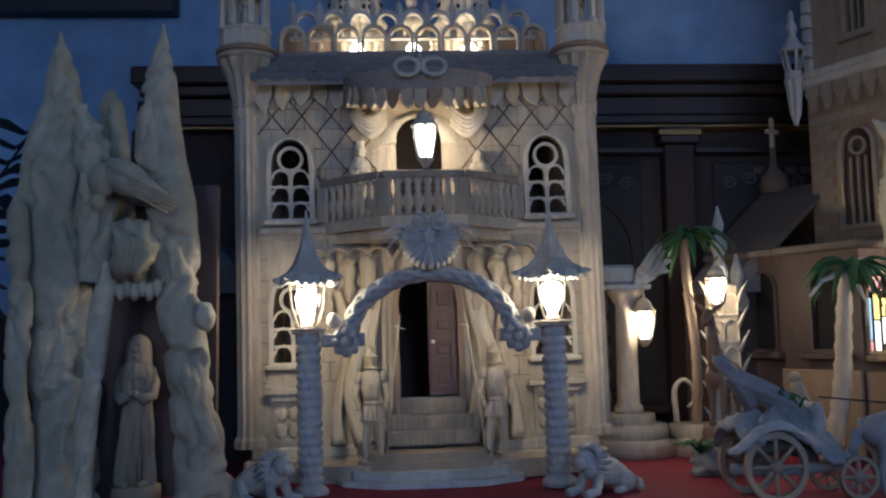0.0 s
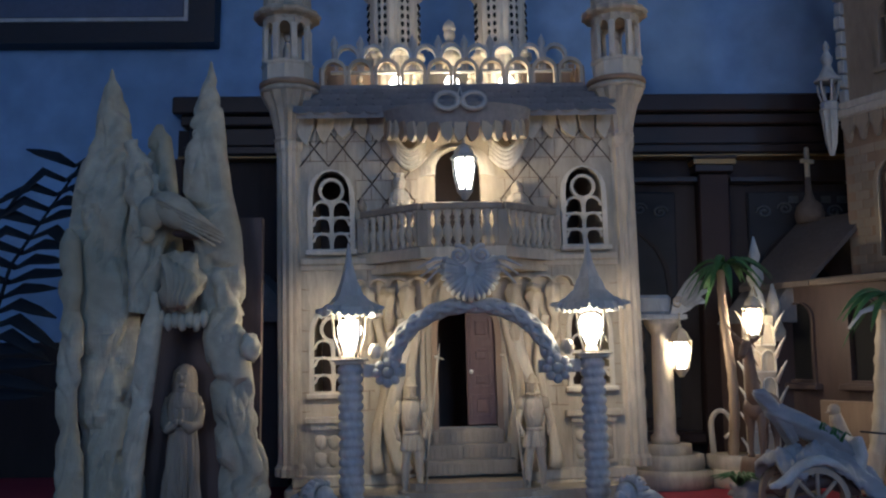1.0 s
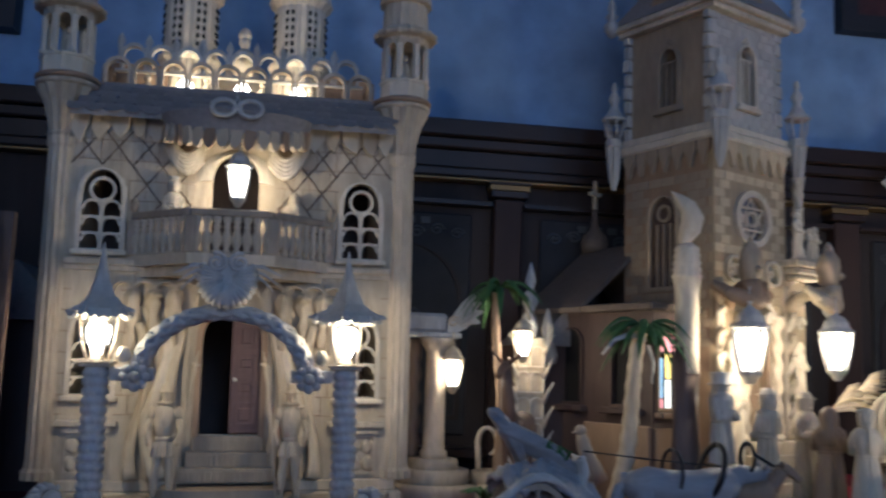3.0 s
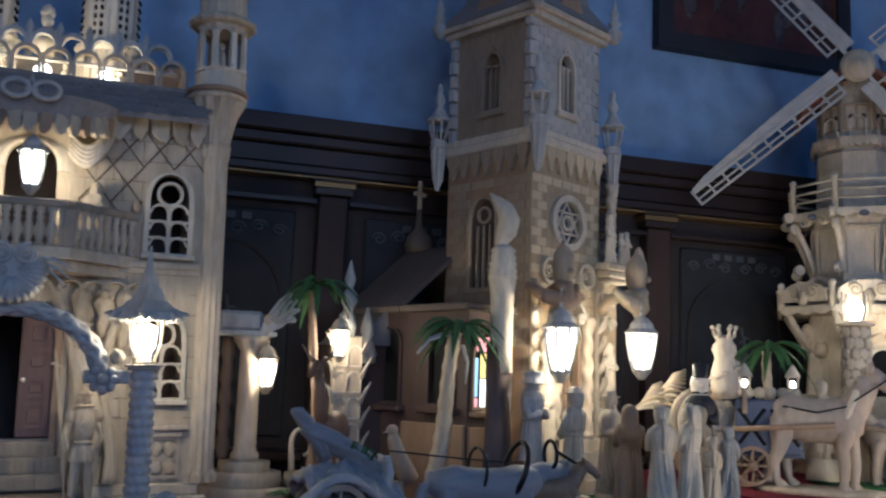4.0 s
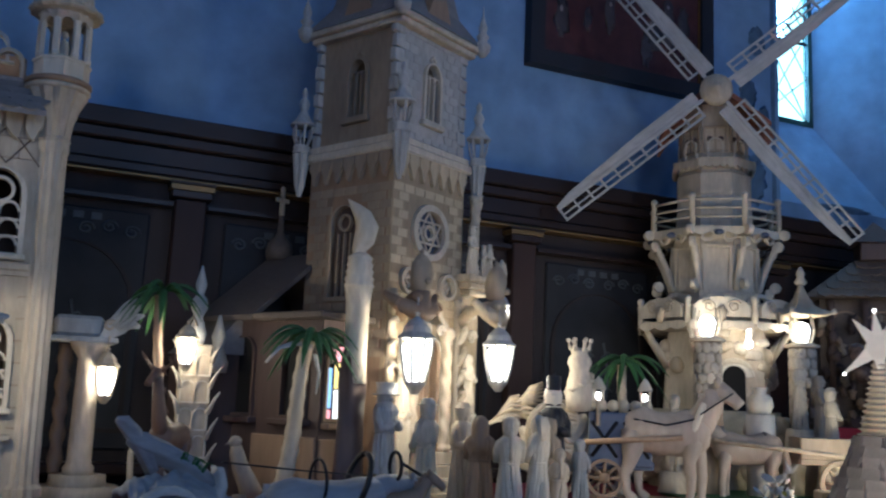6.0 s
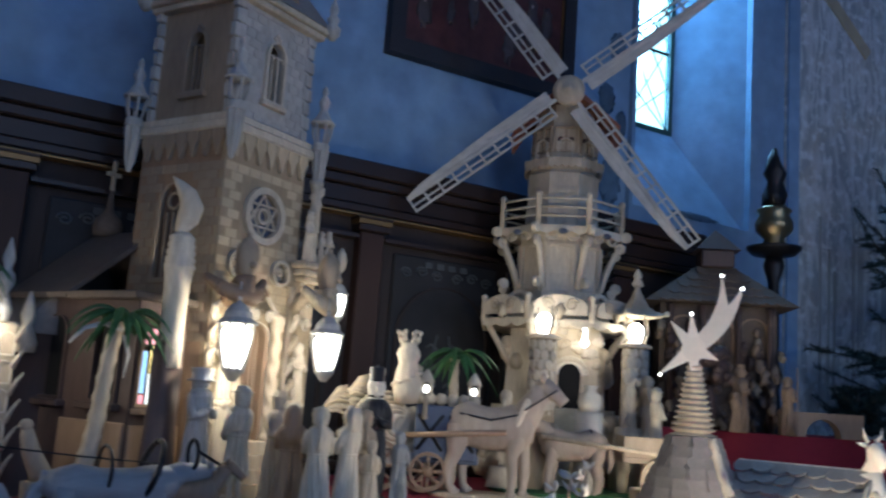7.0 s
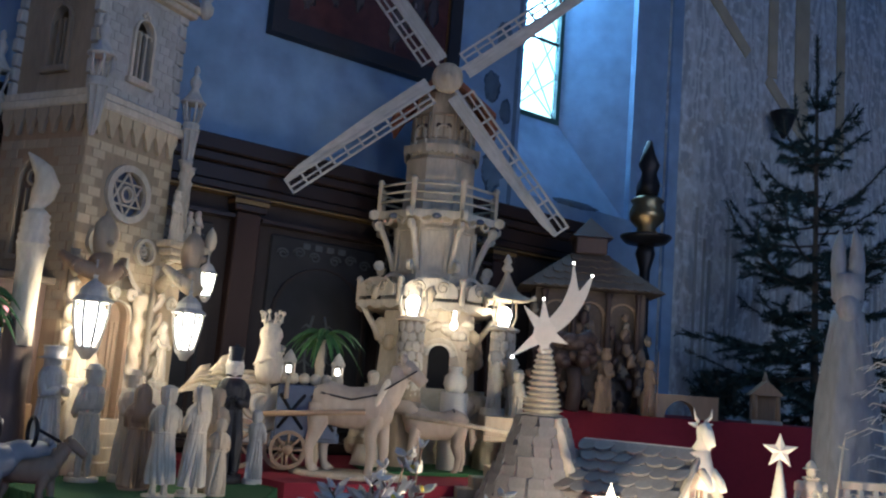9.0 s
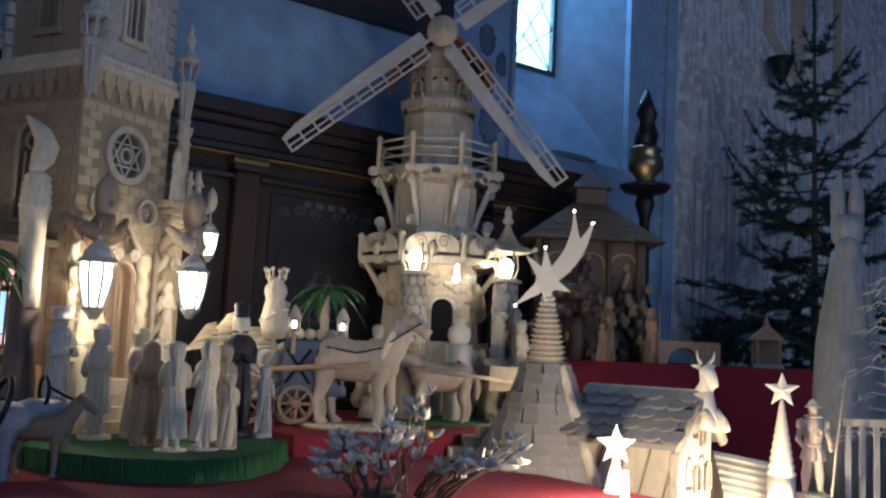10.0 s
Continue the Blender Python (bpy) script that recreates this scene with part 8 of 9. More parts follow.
rein = Shape().tube([(0.1, -0.03, 0.235), (0.3, -0.03, 0.215), (0.5, -0.03, 0.2)], 0.0022, 5)
part("rein", rein, BLACK, car, "thin black rein")
hs = thing("carriage_horse", pose(1.2, 1.97, TZ, 0, 0, 5), "grey-brown carved horse with black harness drawing the carriage", "animal figurine")
part("body", quadruped(0.34, 0.165, 3, 0.12, False, 0.05, True, stout=1.2), CARBLUE, hs)
part("collar", Shape().tube([(0.07 + 0.02 * math.cos(a), 0.055 * math.sin(a), 0.165 + 0.065 * math.cos(a)) for a in [2 * math.pi * i / 20 for i in range(21)]], 0.007, 7), BLACK, hs, "black harness collar")
part("girth_strap", Shape().tube([(-0.03, 0.05 * math.sin(a), 0.165 + 0.052 * math.cos(a)) for a in [2 * math.pi * i / 20 for i in range(21)]], 0.004, 6), BLACK, hs)
part("bridle", Shape().tube([(0.17, 0.03 * math.sin(a), 0.2 + 0.034 * math.cos(a)) for a in [2 * math.pi * i / 16 for i in range(17)]], 0.005, 6).tube([(0.17, -0.03, 0.21), (0.23, -0.022, 0.18)], 0.004, 5), BLACK, hs)
thing("grazing_foal", pose(1.37, 2.0, TZ, 0, 0, -25), "small brown carved foal on a green mat", "animal figurine", shape=quadruped(0.17, 0.15, 6, 0.25), mat=MID)

# ---- pilgrims before the church on a green mat ----
GZ = 1.236
mat_o = [(1.37, 2.2), (1.42, 2.0), (1.52, 1.86), (1.64, 1.78), (1.80, 1.8), (1.95, 1.92), (2.08, 2.1), (2.05, 2.32), (1.72, 2.36), (1.5, 2.4)]
gm = thing("grass_mat", pose(0, 0, TZ), "ribbed green grass mat under the carved pilgrims", "mat", shape=Shape().slab(mat_o, 0.0, GZ - TZ), mat=GRASS)
tuft = Shape()
rg = random.Random(21)
for i in range(len(mat_o) - 1):
    (xa, ya), (xb, yb) = mat_o[i], mat_o[i + 1]
    for k in range(40):
        t = k / 40
        x, y = xa + (xb - xa) * t, ya + (yb - ya) * t
        tuft.tube([(x, y, GZ - TZ), (x + rg.uniform(-0.004, 0.004), y - 0.008, GZ - TZ + 0.002), (x + rg.uniform(-0.004, 0.004), y - 0.016, 0.012), (x, y - 0.022, 0.0)], 0.0035, 4)
tagged(thing("grass_fringe", pose(0, 0, TZ), "ribbed fringe along the edge of the green mat", "mat", kind="stuff", shape=tuft, mat=GRASS))
FIG = [  # x, y, foot z, head z, hat, material, label, turn, hem
    (1.516, 2.41, 1.268, 1.592, "top", ASH, "carved pale man with a tall flat hat", 30, 0.2),
    (1.592, 2.288, 1.246, 1.548, "brim", PALE, "carved pale woman in a coat and small hat", 200, 0.2),
    (1.70, 2.275, 1.255, 1.54, "brim", TAN, "carved man in a dark wide-brimmed hat", 10, 0.0),
    (1.673, 2.121, 1.24, 1.51, "hood", MID, "carved hooded figure in a brown cloak", 150, 0.0),
    (1.686, 1.984, 1.24, 1.512, "wreath", PALE, "carved pale lady with a braided wreath and pleated skirt", 160, 0.1),
    (1.772, 1.985, 1.24, 1.516, "braid", PALE, "carved pale woman with long combed hair in a long robe", 205, 0.07),
    (1.862, 2.075, 1.245, 1.51, "", DARKSHADE, "carved old man with long hair", 170, 0.0),
    (1.838, 1.985, 1.24, 1.434, "", TAN, "carved child holding a bundle", 160, 0.0),
    (1.987, 2.247, 1.26, 1.624, "tall", BLACKCLOTH, "carved figure in a black robe with a tall black hat", -20, 0.0),
    (2.06, 2.21, 1.25, 1.45, "", ASH, "small carved child in grey", 120, 0.0),
]
for i, (x, y, z0, z1, hat, mt, lab, turn, hem) in enumerate(FIG):
    h = (z1 - z0) / (1.07 if hat == "tall" else 1.0)
    f = robed(h, hat, 50 + i, 1.15 if hat != "hood" else 1.28, hem=hem)
    if z0 > GZ:
        f.lathe([(h * 0.15, GZ - z0 - 0.004), (h * 0.15, 0.0)], 14)
    ob = thing("carved_pilgrim", pose(x, y, z0, 0, 0, turn), lab, "figurine", "carved pilgrims", shape=f, mat=mt)
    if hat == "tall":
        ob.data.materials.append(WHITEWOOD)
        for p in ob.data.polygons:
            c = p.center
            if h * 0.83 < c.z < h * 0.965 and math.hypot(c.x, c.y) < h * 0.095:
                p.material_index = 1
# ---- shell throne wagon, lattice cart, horses ----
th = thing("shell_wagon", pose(2.2, 2.5, 1.25, 0, 0, -20), "ornate carved wagon of shell scrolls with a crowned owl", "carriage")
part("bed", Shape().box(-0.14, 0.12, -0.07, 0.07, 0.08, 0.11, bevel=0.006), PALE, th)
wheel(th, -0.06, -0.1, 0.085, 0.08, MID)
wheel(th, 0.09, -0.085, 0.075, 0.07, MID)


def fan_shell(r, a0, a1, ribs, th=0.02, squash=1.0, spike=0.07):
    """A scallop shell standing in x and z, ribbed and cupped, with a scalloped rim."""
    nr, na_ = 8, ribs * 6
    verts, faces = [], []
    for face in (0, 1):
        for i in range(nr + 1):
            q = 0.12 + 0.88 * i / nr
            for j in range(na_ + 1):
                t = j / na_
                a_ = math.radians(a0 + (a1 - a0) * t)
                rib = abs(math.sin(math.pi * ribs * t))
                rr = r * q * (1 + spike * rib * q * q)
                y = -0.06 * r * math.sin(math.pi * q * 0.9) - 0.05 * r * rib * q + (th if face else 0)
                verts.append((rr * math.cos(a_), y, rr * math.sin(a_) * squash))
    w = na_ + 1
    o = (nr + 1) * w
    for i in range(nr):
        for j in range(na_):
            f = (i * w + j, i * w + j + 1, (i + 1) * w + j + 1, (i + 1) * w + j)
            faces += [f, tuple(o + x for x in f[::-1])]
    for j in range(na_):
        faces += [(nr * w + j, nr * w + j + 1, o + nr * w + j + 1, o + nr * w + j), (j + 1, j, o + j, o + j + 1)]
    for i in range(nr):
        faces += [(i * w, (i + 1) * w, o + (i + 1) * w, o + i * w), ((i + 1) * w + na_, i * w + na_, o + i * w + na_, o + (i + 1) * w + na_)]
    return Shape().add(verts, faces, None, True)


part("shell_side", fan_shell(0.15, 15, 165, 9, 0.018, 1.0, 0.16), PALE, th, m=pose(-0.03, -0.06, 0.11))
part("shell_side", fan_shell(0.14, 15, 165, 9, 0.018, 1.0, 0.16), PALE, th, m=pose(0.02, 0.05, 0.12, 0, -12, 0))
for row_, (n_, l0, dy) in enumerate(((10, 0.17, 0.0), (7, 0.11, -0.012))):
    for k in range(n_):
        a, ln = math.radians(4 + 50 * k / (n_ - 1)), l0 * (1 - 0.025 * k)
        c, s = math.cos(a), math.sin(a)
        x0, z0 = -0.27 + 0.012 * k * (1 - row_ * 0.3), 0.225 + 0.004 * k
        bow = 0.16 * ln
        part("feather", Shape().tube([(x0, -0.03 + dy, z0), (x0 + 0.3 * ln * c - bow * s, -0.036 + dy, z0 + 0.3 * ln * s + bow * c * 0.8), (x0 + 0.7 * ln * c - bow * s, -0.034 + dy, z0 + 0.7 * ln * s + bow * c), (x0 + ln * c, -0.03 + dy, z0 + ln * s)], 0.0105, 8, flat=0.4, twist=lambda q, i: (0.6, 1.0, 1.25, 0.5)[i]), TAN if (k + row_) % 3 else VARNISHED, th, "thin carved feather")
for k in range(6):
    r_ = 0.1 - 0.014 * k
    part("shell_crescent", Shape().tube([(-0.04 + r_ * math.cos(a) + 0.008 * k, -0.085 - 0.004 * k, 0.21 + r_ * math.sin(a)) for a in [math.radians(60 + 14 * q) for q in range(17)]], 0.011, 8, twist=lambda a, i: 0.35 + 0.75 * math.sin(math.pi * i / 16)), PALE if k % 2 else TAN, th, "nested carved crescent")
part("scroll", Shape().tube([(0.1 + 0.04 * math.cos(0.5 * i) * (1 - i / 20), -0.065, 0.15 + 0.04 * math.sin(0.5 * i) * (1 - i / 20)) for i in range(17)], 0.009, 7), PALE, th)
owl = Shape().lathe([(0.045, 0.0), (0.055, 0.05), (0.05, 0.1), (0.036, 0.15), (0.046, 0.18), (0.042, 0.2), (0.03, 0.215), (0.036, 0.235), (0.03, 0.235)], 16, wave=lambda a, z: 1 + 0.05 * math.sin(8 * a + 60 * z))
for k in range(6):
    a = math.pi / 3 * k
    owl.tube([(0.034 * math.cos(a), 0.034 * math.sin(a), 0.232), (0.042 * math.cos(a), 0.042 * math.sin(a), 0.262)], 0.008, 6, r_end=0.004).blob((0.043 * math.cos(a), 0.043 * math.sin(a), 0.268), (0.009, 0.009, 0.009), 7)
for k in range(7):
    owl.tube([(0.05 * math.cos(k * 0.9), 0.05 * math.sin(k * 0.9), 0.04 + 0.015 * k), (0.055 * math.cos(k * 0.9 + 0.5), 0.055 * math.sin(k * 0.9 + 0.5), 0.03 + 0.017 * k), (0.05 * math.cos(k * 0.9 + 1.0), 0.05 * math.sin(k * 0.9 + 1.0), 0.05 + 0.015 * k)], 0.01, 6, r_end=0.004)
thing("crowned_owl", pose(2.165, 2.37, 1.535, 6, -9, 20) @ Matrix.Scale(0.82, 4), "carved pale owl wearing a crown on the wagon", "animal figurine", shape=owl, mat=PALE)
lc = thing("lattice_cart", pose(2.33, 2.39, 1.25, 0, 0, -30), "dark grey cart with diamond lattice side and two tiny lamps", "cart")
part("side_panel", Shape().box(-0.1, 0.1, -0.08, -0.06, 0.11, 0.28, bevel=0.006), BLUEGREY, lc)
part("bed", Shape().box(-0.11, 0.11, -0.06, 0.08, 0.1, 0.13, bevel=0.004), BLUEGREY, lc)
for k in range(2):
    for s in (-1, 1):
        part("lattice_bar", Shape().tube([(-0.05 + 0.1 * k - 0.04 * s, -0.083, 0.14), (-0.05 + 0.1 * k + 0.04 * s, -0.083, 0.25)], 0.006, 5), BLACK, lc)
for k in range(6):
    part("load_ball", Shape().blob((-0.09 + 0.036 * k, -0.03, 0.3), (0.02, 0.02, 0.02), 8), TAN, lc)
wheel(lc, -0.05, -0.09, 0.075, 0.06, MID)
for x, y, z in ((2.225, 2.35, 1.555), (2.40, 2.335, 1.555)):
    cl_ = thing("cart_lamp", pose(x, y, z), "tiny carved lit lamp on the cart", "lamp", "cart lamps")
    part("lamp_post", Shape().lathe([(0.008, -0.07), (0.008, 0.0), (0.018, 0.005)], 8), PALE, cl_)
    g = part("lamp_glass", Shape().blob((0, 0, 0.025), (0.009, 0.009, 0.013), 8), GLOW, cl_, "tiny lit bulb")
    g.visible_shadow = False
    for k in range(4):
        a = math.pi / 2 * k
        part("lamp_frame", Shape().tube([(0.018 * math.cos(a), 0.018 * math.sin(a), 0.004), (0.021 * math.cos(a), 0.021 * math.sin(a), 0.048)], 0.003, 5), PALE, cl_)
    part("lamp_cap", Shape().lathe([(0.025, 0.046), (0.022, 0.055), (0.012, 0.075), (0.002, 0.088)], 10), PALE, cl_)
wh = thing("draught_horse", pose(2.42, 2.25, 1.262, 0, 0, -42), "dun carved draught horse with harness on a round wooden base", "animal figurine")
part("base_disc", Shape().lathe([(0.19, -0.012), (0.195, -0.004), (0.19, 0.004)], 40, squash=0.55), TAN, wh)
part("body", quadruped(0.3, 0.27, 9, 0.36, False, 0.06, stout=1.18), DUN, wh)
part("collar", Shape().tube([(0.085 + 0.03 * math.cos(a), 0.06 * math.sin(a), 0.235 + 0.075 * math.cos(a)) for a in [2 * math.pi * i / 20 for i in range(21)]], 0.011, 8), PALE, wh)
part("pole", Shape().tube([(-0.28, -0.08, 0.17), (0.05, -0.075, 0.2)], 0.009, 7), MID, wh)
part("harness_strap", Shape().tube([(0.1, -0.06, 0.26), (0.0, -0.065, 0.235), (-0.1, -0.06, 0.25)], 0.0035, 5).tube([(0.2, -0.03, 0.34), (0.1, -0.06, 0.27)], 0.003, 5), BLACK, wh)
fh = thing("cart_horse", pose(2.83, 2.33, 1.25, 0, 0, 150), "pale carved horse drawing a small cart", "animal figurine")
part("body", quadruped(0.26, 0.22, 12, 0.22, False, 0.06, True, stout=1.1), DUN, fh)
part("harness_strap", Shape().tube([(-0.06, 0.045 * math.sin(a), 0.18 + 0.05 * math.cos(a)) for a in [2 * math.pi * i / 16 for i in range(17)]], 0.004, 5), BLACK, fh)
part("shaft", Shape().tube([(0.12, 0.06, 0.2), (-0.32, 0.07, 0.16)], 0.008, 7), TAN, fh)
sc3 = thing("small_cart", pose(3.06, 2.2, 1.25, 0, 0, -30), "small pale carved cart with spoked wheel", "cart")
part("box", Shape().box(-0.1, 0.12, -0.06, 0.06, 0.13, 0.15, bevel=0.003).box(-0.1, 0.12, -0.066, -0.054, 0.15, 0.22, bevel=0.003).box(-0.1, -0.088, -0.054, 0.06, 0.15, 0.22).box(0.108, 0.12, -0.054, 0.06, 0.15, 0.22), DARKSHADE, sc3)
wheel(sc3, 0.03, -0.08, 0.075, 0.075, DARKSHADE)
thing("cart_driver", pose(3.24, 2.16, 1.25), "carved pale driver with a dark cap beside the cart", "figurine", shape=robed(0.3, "brim", 71, hem=0.2), mat=PALE)
for i, (x, y, z, h) in enumerate(((3.13, 2.37, 1.49, 0.27), (3.19, 2.33, 1.44, 0.25), (3.12, 2.22, 1.40, 0.24), (2.66, 2.5, 1.33, 0.27))):
    thing("mill_figurine", pose(x, y, z, 0, 0, 40 * i), "carved pale wood figure before the mill", "figurine", "figures before the mill", shape=robed(h, ("crown", "", "brim", "")[i], 80 + i, hem=0.1 * (i % 2)).lathe([(0.06, 1.262 - z), (0.045, 0.002)], 14, wave=lambda a, t: 1 + 0.15 * math.sin(4 * a + 30 * t)), mat=PALE if i != 1 else TAN)
bag = Shape().lathe([(0.03, 0), (0.042, 0.03), (0.038, 0.06), (0.018, 0.075), (0.026, 0.095)], 14, wave=lambda a, z: 1 + 0.08 * math.sin(6 * a))
thing("flour_sack", pose(2.93, 2.36, 1.54), "pale carved flour sack before the mill door", "sack", shape=bag.lathe([(0.05, -0.29), (0.05, 0.0)], 10), mat=WHITEWOOD)
for k in range(4):
    thing("wooden_step", pose(2.66 + 0.045 * k, 1.99 - 0.02 * k, TZ + 0.0, 0, 0, -30), "pale cut wooden step beside the shingled roof", "step", "wooden steps", shape=Shape().box(-0.05, 0.05, -0.03, 0.05, -0.15, 0.03 + 0.035 * k, bevel=0.003), mat=VARNISHED)
gm2 = thing("moss_mat", pose(2.85, 2.42, 1.25), "dark green moss mat before the mill", "mat", shape=Shape().slab([(-0.3, -0.1), (0.2, -0.22), (0.35, -0.05), (0.3, 0.12), (-0.2, 0.15)], 0.0, 0.012), mat=GRASS)

# ---- shingled stable with the comet ----
FZ = 1.03


def star_shape(r, n=5, th=0.006, inner=0.4, turn=90.0):
    pts = []
    for i in range(2 * n):
        a = math.radians(turn + 180.0 * i / n)
        q = r if i % 2 == 0 else r * inner
        pts.append((q * math.cos(a), q * math.sin(a)))
    s = Shape()
    verts = [(x, 0.0, z) for x, z in pts] + [(0, -th, 0), (0, th, 0)]
    k = 2 * n
    return s.add(verts, [(i, (i + 1) % k, k) for i in range(k)] + [((i + 1) % k, i, k + 1) for i in range(k)])


HT = pose(2.76, 1.73, FZ, 0, 0, -42)
hut = thing("shingled_stable", HT, "carved stable with shingled tower roof and lit gable", "model stable")
part("tower_roof", Shape().lathe([(0.27, 0.0), (0.21, 0.14), (0.14, 0.28), (0.085, 0.4), (0.062, 0.46)], 40), SLATE, hut)
tile = Shape().slab([(-0.031, 0.0), (0.031, 0.0), (0.031, -0.022), (0.026, -0.038), (0.015, -0.05), (0.0, -0.054), (-0.015, -0.05), (-0.026, -0.038), (-0.031, -0.022)][::-1], 0, 0.004).mesh("shingle", SLATE)
prof = [(0.27, 0.0), (0.21, 0.14), (0.14, 0.28), (0.085, 0.4), (0.065, 0.46)]
rg = random.Random(9)
for row in range(15):
    z = 0.03 + 0.029 * row
    r = float(np.interp(z, [p[1] for p in prof], [p[0] for p in prof]))
    slope = math.degrees(math.atan2(0.14, 0.065 if z < 0.28 else 0.05))
    n = max(8, int(2 * math.pi * r / 0.047))
    for k in range(n):
        a = 2 * math.pi * (k + 0.5 * (row % 2)) / n + rg.uniform(-0.03, 0.03)
        if math.sin(a) < 0.55:
            part("shingle", tile, None, hut, m=pose(r * 0.985 * math.cos(a), r * 0.985 * math.sin(a), z + 0.026, 0, 0, math.degrees(a) + 90) @ pose(0, 0, 0, slope + 3 + rg.uniform(-2.5, 2.5), 0, rg.uniform(-5, 5)) @ Matrix.Scale(0.82 + rg.uniform(-0.06, 0.06), 4))
for a in (math.radians(-52),):
    pts = [(r * 1.06 * math.cos(a), r * 1.06 * math.sin(a), z + 0.01) for r, z in prof]
    fine = [tuple(np.array(pts[i]) * (1 - t) + np.array(pts[i + 1]) * t) for i in range(4) for t in (0, 0.2, 0.4, 0.6, 0.8)]
    part("hip_ridge", Shape().tube(fine, 0.021, 10, r_end=0.013, twist=lambda q, i: 1.15 if i % 2 else 0.9), PALE, hut, "ribbed pale hip ridge")
part("spiral_spire", Shape().lathe([(0.075, 0.455)] + [((0.072 - 0.0019 * k) * (1.0 if k % 2 else 0.72), 0.458 + 0.0082 * k) for k in range(27)] + [(0.012, 0.68)], 24, smooth=False), PALE, hut)
comet = thing("comet_star", HT @ pose(-0.005, -0.015, 0.715, 0, 0, 6), "flat white carved comet star with tail and tiny lit tips", "star")
part("star_core", Shape().prism(circle(0.036, 12), -0.0075, 0.0075), WHITEWOOD, comet)
for a, ln in ((95, 0.105), (219, 0.128), (-22, 0.078), (131, 0.105), (-90, 0.09)):
    c, s = math.cos(math.radians(a)), math.sin(math.radians(a))
    part("ray", Shape().prism([(-0.025 * s, 0.025 * c), (ln * c, ln * s), (0.025 * s, -0.025 * c)], -0.006, 0.006), WHITEWOOD, comet)
def bend(p0, p1, p2, n=9):
    return [((1 - t) ** 2 * p0[0] + 2 * t * (1 - t) * p1[0] + t * t * p2[0], (1 - t) ** 2 * p0[1] + 2 * t * (1 - t) * p1[1] + t * t * p2[1]) for t in [i / (n - 1) for i in range(n)]]


tail_l = bend((-0.005, 0.03), (0.075, 0.10), (0.0765, 0.222))
tail_m = bend((0.079, 0.222), (0.088, 0.17), (0.098, 0.135))[1:] + bend((0.098, 0.135), (0.118, 0.16), (0.136, 0.188))[1:]
tail_r = bend((0.139, 0.186), (0.12, 0.06), (0.028, -0.002))
part("tail", Shape().prism((tail_l + tail_m + tail_r)[::-1], -0.005, 0.005), WHITEWOOD, comet, "curved blade-like comet tail")
for x, z in ((0.077, 0.222), (0.137, 0.187), (-0.097, -0.08), (-0.01, 0.104)):
    tip = part("tip_light", Shape().blob((x, -0.007, z), (0.0045, 0.0045, 0.0045), 8), GLOW, comet, "tiny lit tip")
# long roof to the side
u, v = Vector((0.32, -0.947, 0)), Vector((-0.947, -0.32, 0))
RB = Matrix(((u.x, -v.x, 0, 2.952), (u.y, -v.y, 0, 1.479), (0, 0, 1, FZ), (0, 0, 0, 1)))
long = thing("stable_wing", RB, "carved stable wing with shingled roof and brightly lit gable front", "model stable")
L0, L1, HW, RZ, EZ = -0.2, 0.15, 0.2, 0.395, 0.262
lr = Shape()
for s in (-1, 1):
    lr.add([(L0, s * HW, EZ), (L1, s * HW, EZ), (L1, 0, RZ), (L0, 0, RZ), (L0, s * HW, EZ - 0.015), (L1, s * HW, EZ - 0.015), (L1, 0, RZ - 0.02), (L0, 0, RZ - 0.02)], [(0, 1, 2, 3), (7, 6, 5, 4), (0, 4, 5, 1), (1, 5, 6, 2), (2, 6, 7, 3), (3, 7, 4, 0)])
part("roof", lr, SLATE, long)
sl_ = math.degrees(math.atan2(RZ - EZ, HW))
for row in range(5):
    t = (row + 0.6) / 5
    for k in range(7):
        x = L0 + 0.03 + 0.05 * k + 0.025 * (row % 2)
        if x < L1:
            part("shingle", tile, None, long, m=pose(x, -HW * (1 - t) + 0.006, EZ + (RZ - EZ) * t + 0.016, sl_ - 7 + rg.uniform(-3, 3), 0, rg.uniform(-4, 4)) @ Matrix.Diagonal((1.0, 1.1, 1.6, 1)))
part("ridge_board", Shape().box(L0, L1 + 0.01, -0.012, 0.012, RZ - 0.004, RZ + 0.014, bevel=0.004), PALE, long)
part("side_wall", Shape().box(L0, L1 - 0.03, -HW + 0.05, -HW + 0.065, 0.0, EZ), PALE, long)
for k in range(5):
    part("timber", Shape().tube([(L0 + 0.07 * k, -HW + 0.046, 0.05), (L0 + 0.05 + 0.07 * k, -HW + 0.046, EZ - 0.02)], 0.004, 5), MID, long)
part("corner_twist", Shape().lathe([(0.014, 0.0)] + [(0.013, 0.01 * k) for k in range(1, 25)], 10, wave=lambda a, z: 1 + 0.2 * math.sin(3 * a + z * 110), m=pose(L1 - 0.02, -HW + 0.04, 0)), PALE, long)
gwin = [arch_outline(0.04, 0.07, 6, 0.2, -0.05, 0.13), arch_outline(0.04, 0.07, 6, 0.2, 0.05, 0.13), arch_outline(0.03, 0.06, 6, 0.2, 0.0, 0.26)]
gbl = Shape().prism([(-HW + 0.05, 0.0), (HW - 0.05, 0.0), (HW - 0.05, EZ + 0.02), (0, RZ - 0.01), (-HW + 0.05, EZ + 0.02)], -0.008, 0.008, m=pose(L1 - 0.02, 0, 0, 0, 0, 90))
part("gable", gbl, WHITEWOOD, long)
for o in gwin:
    part("gable_window", Shape().ring(o, grow(o, 0.008), -0.014, -0.006, m=pose(L1 - 0.0, 0, 0, 0, 0, 90)), TAN, long)
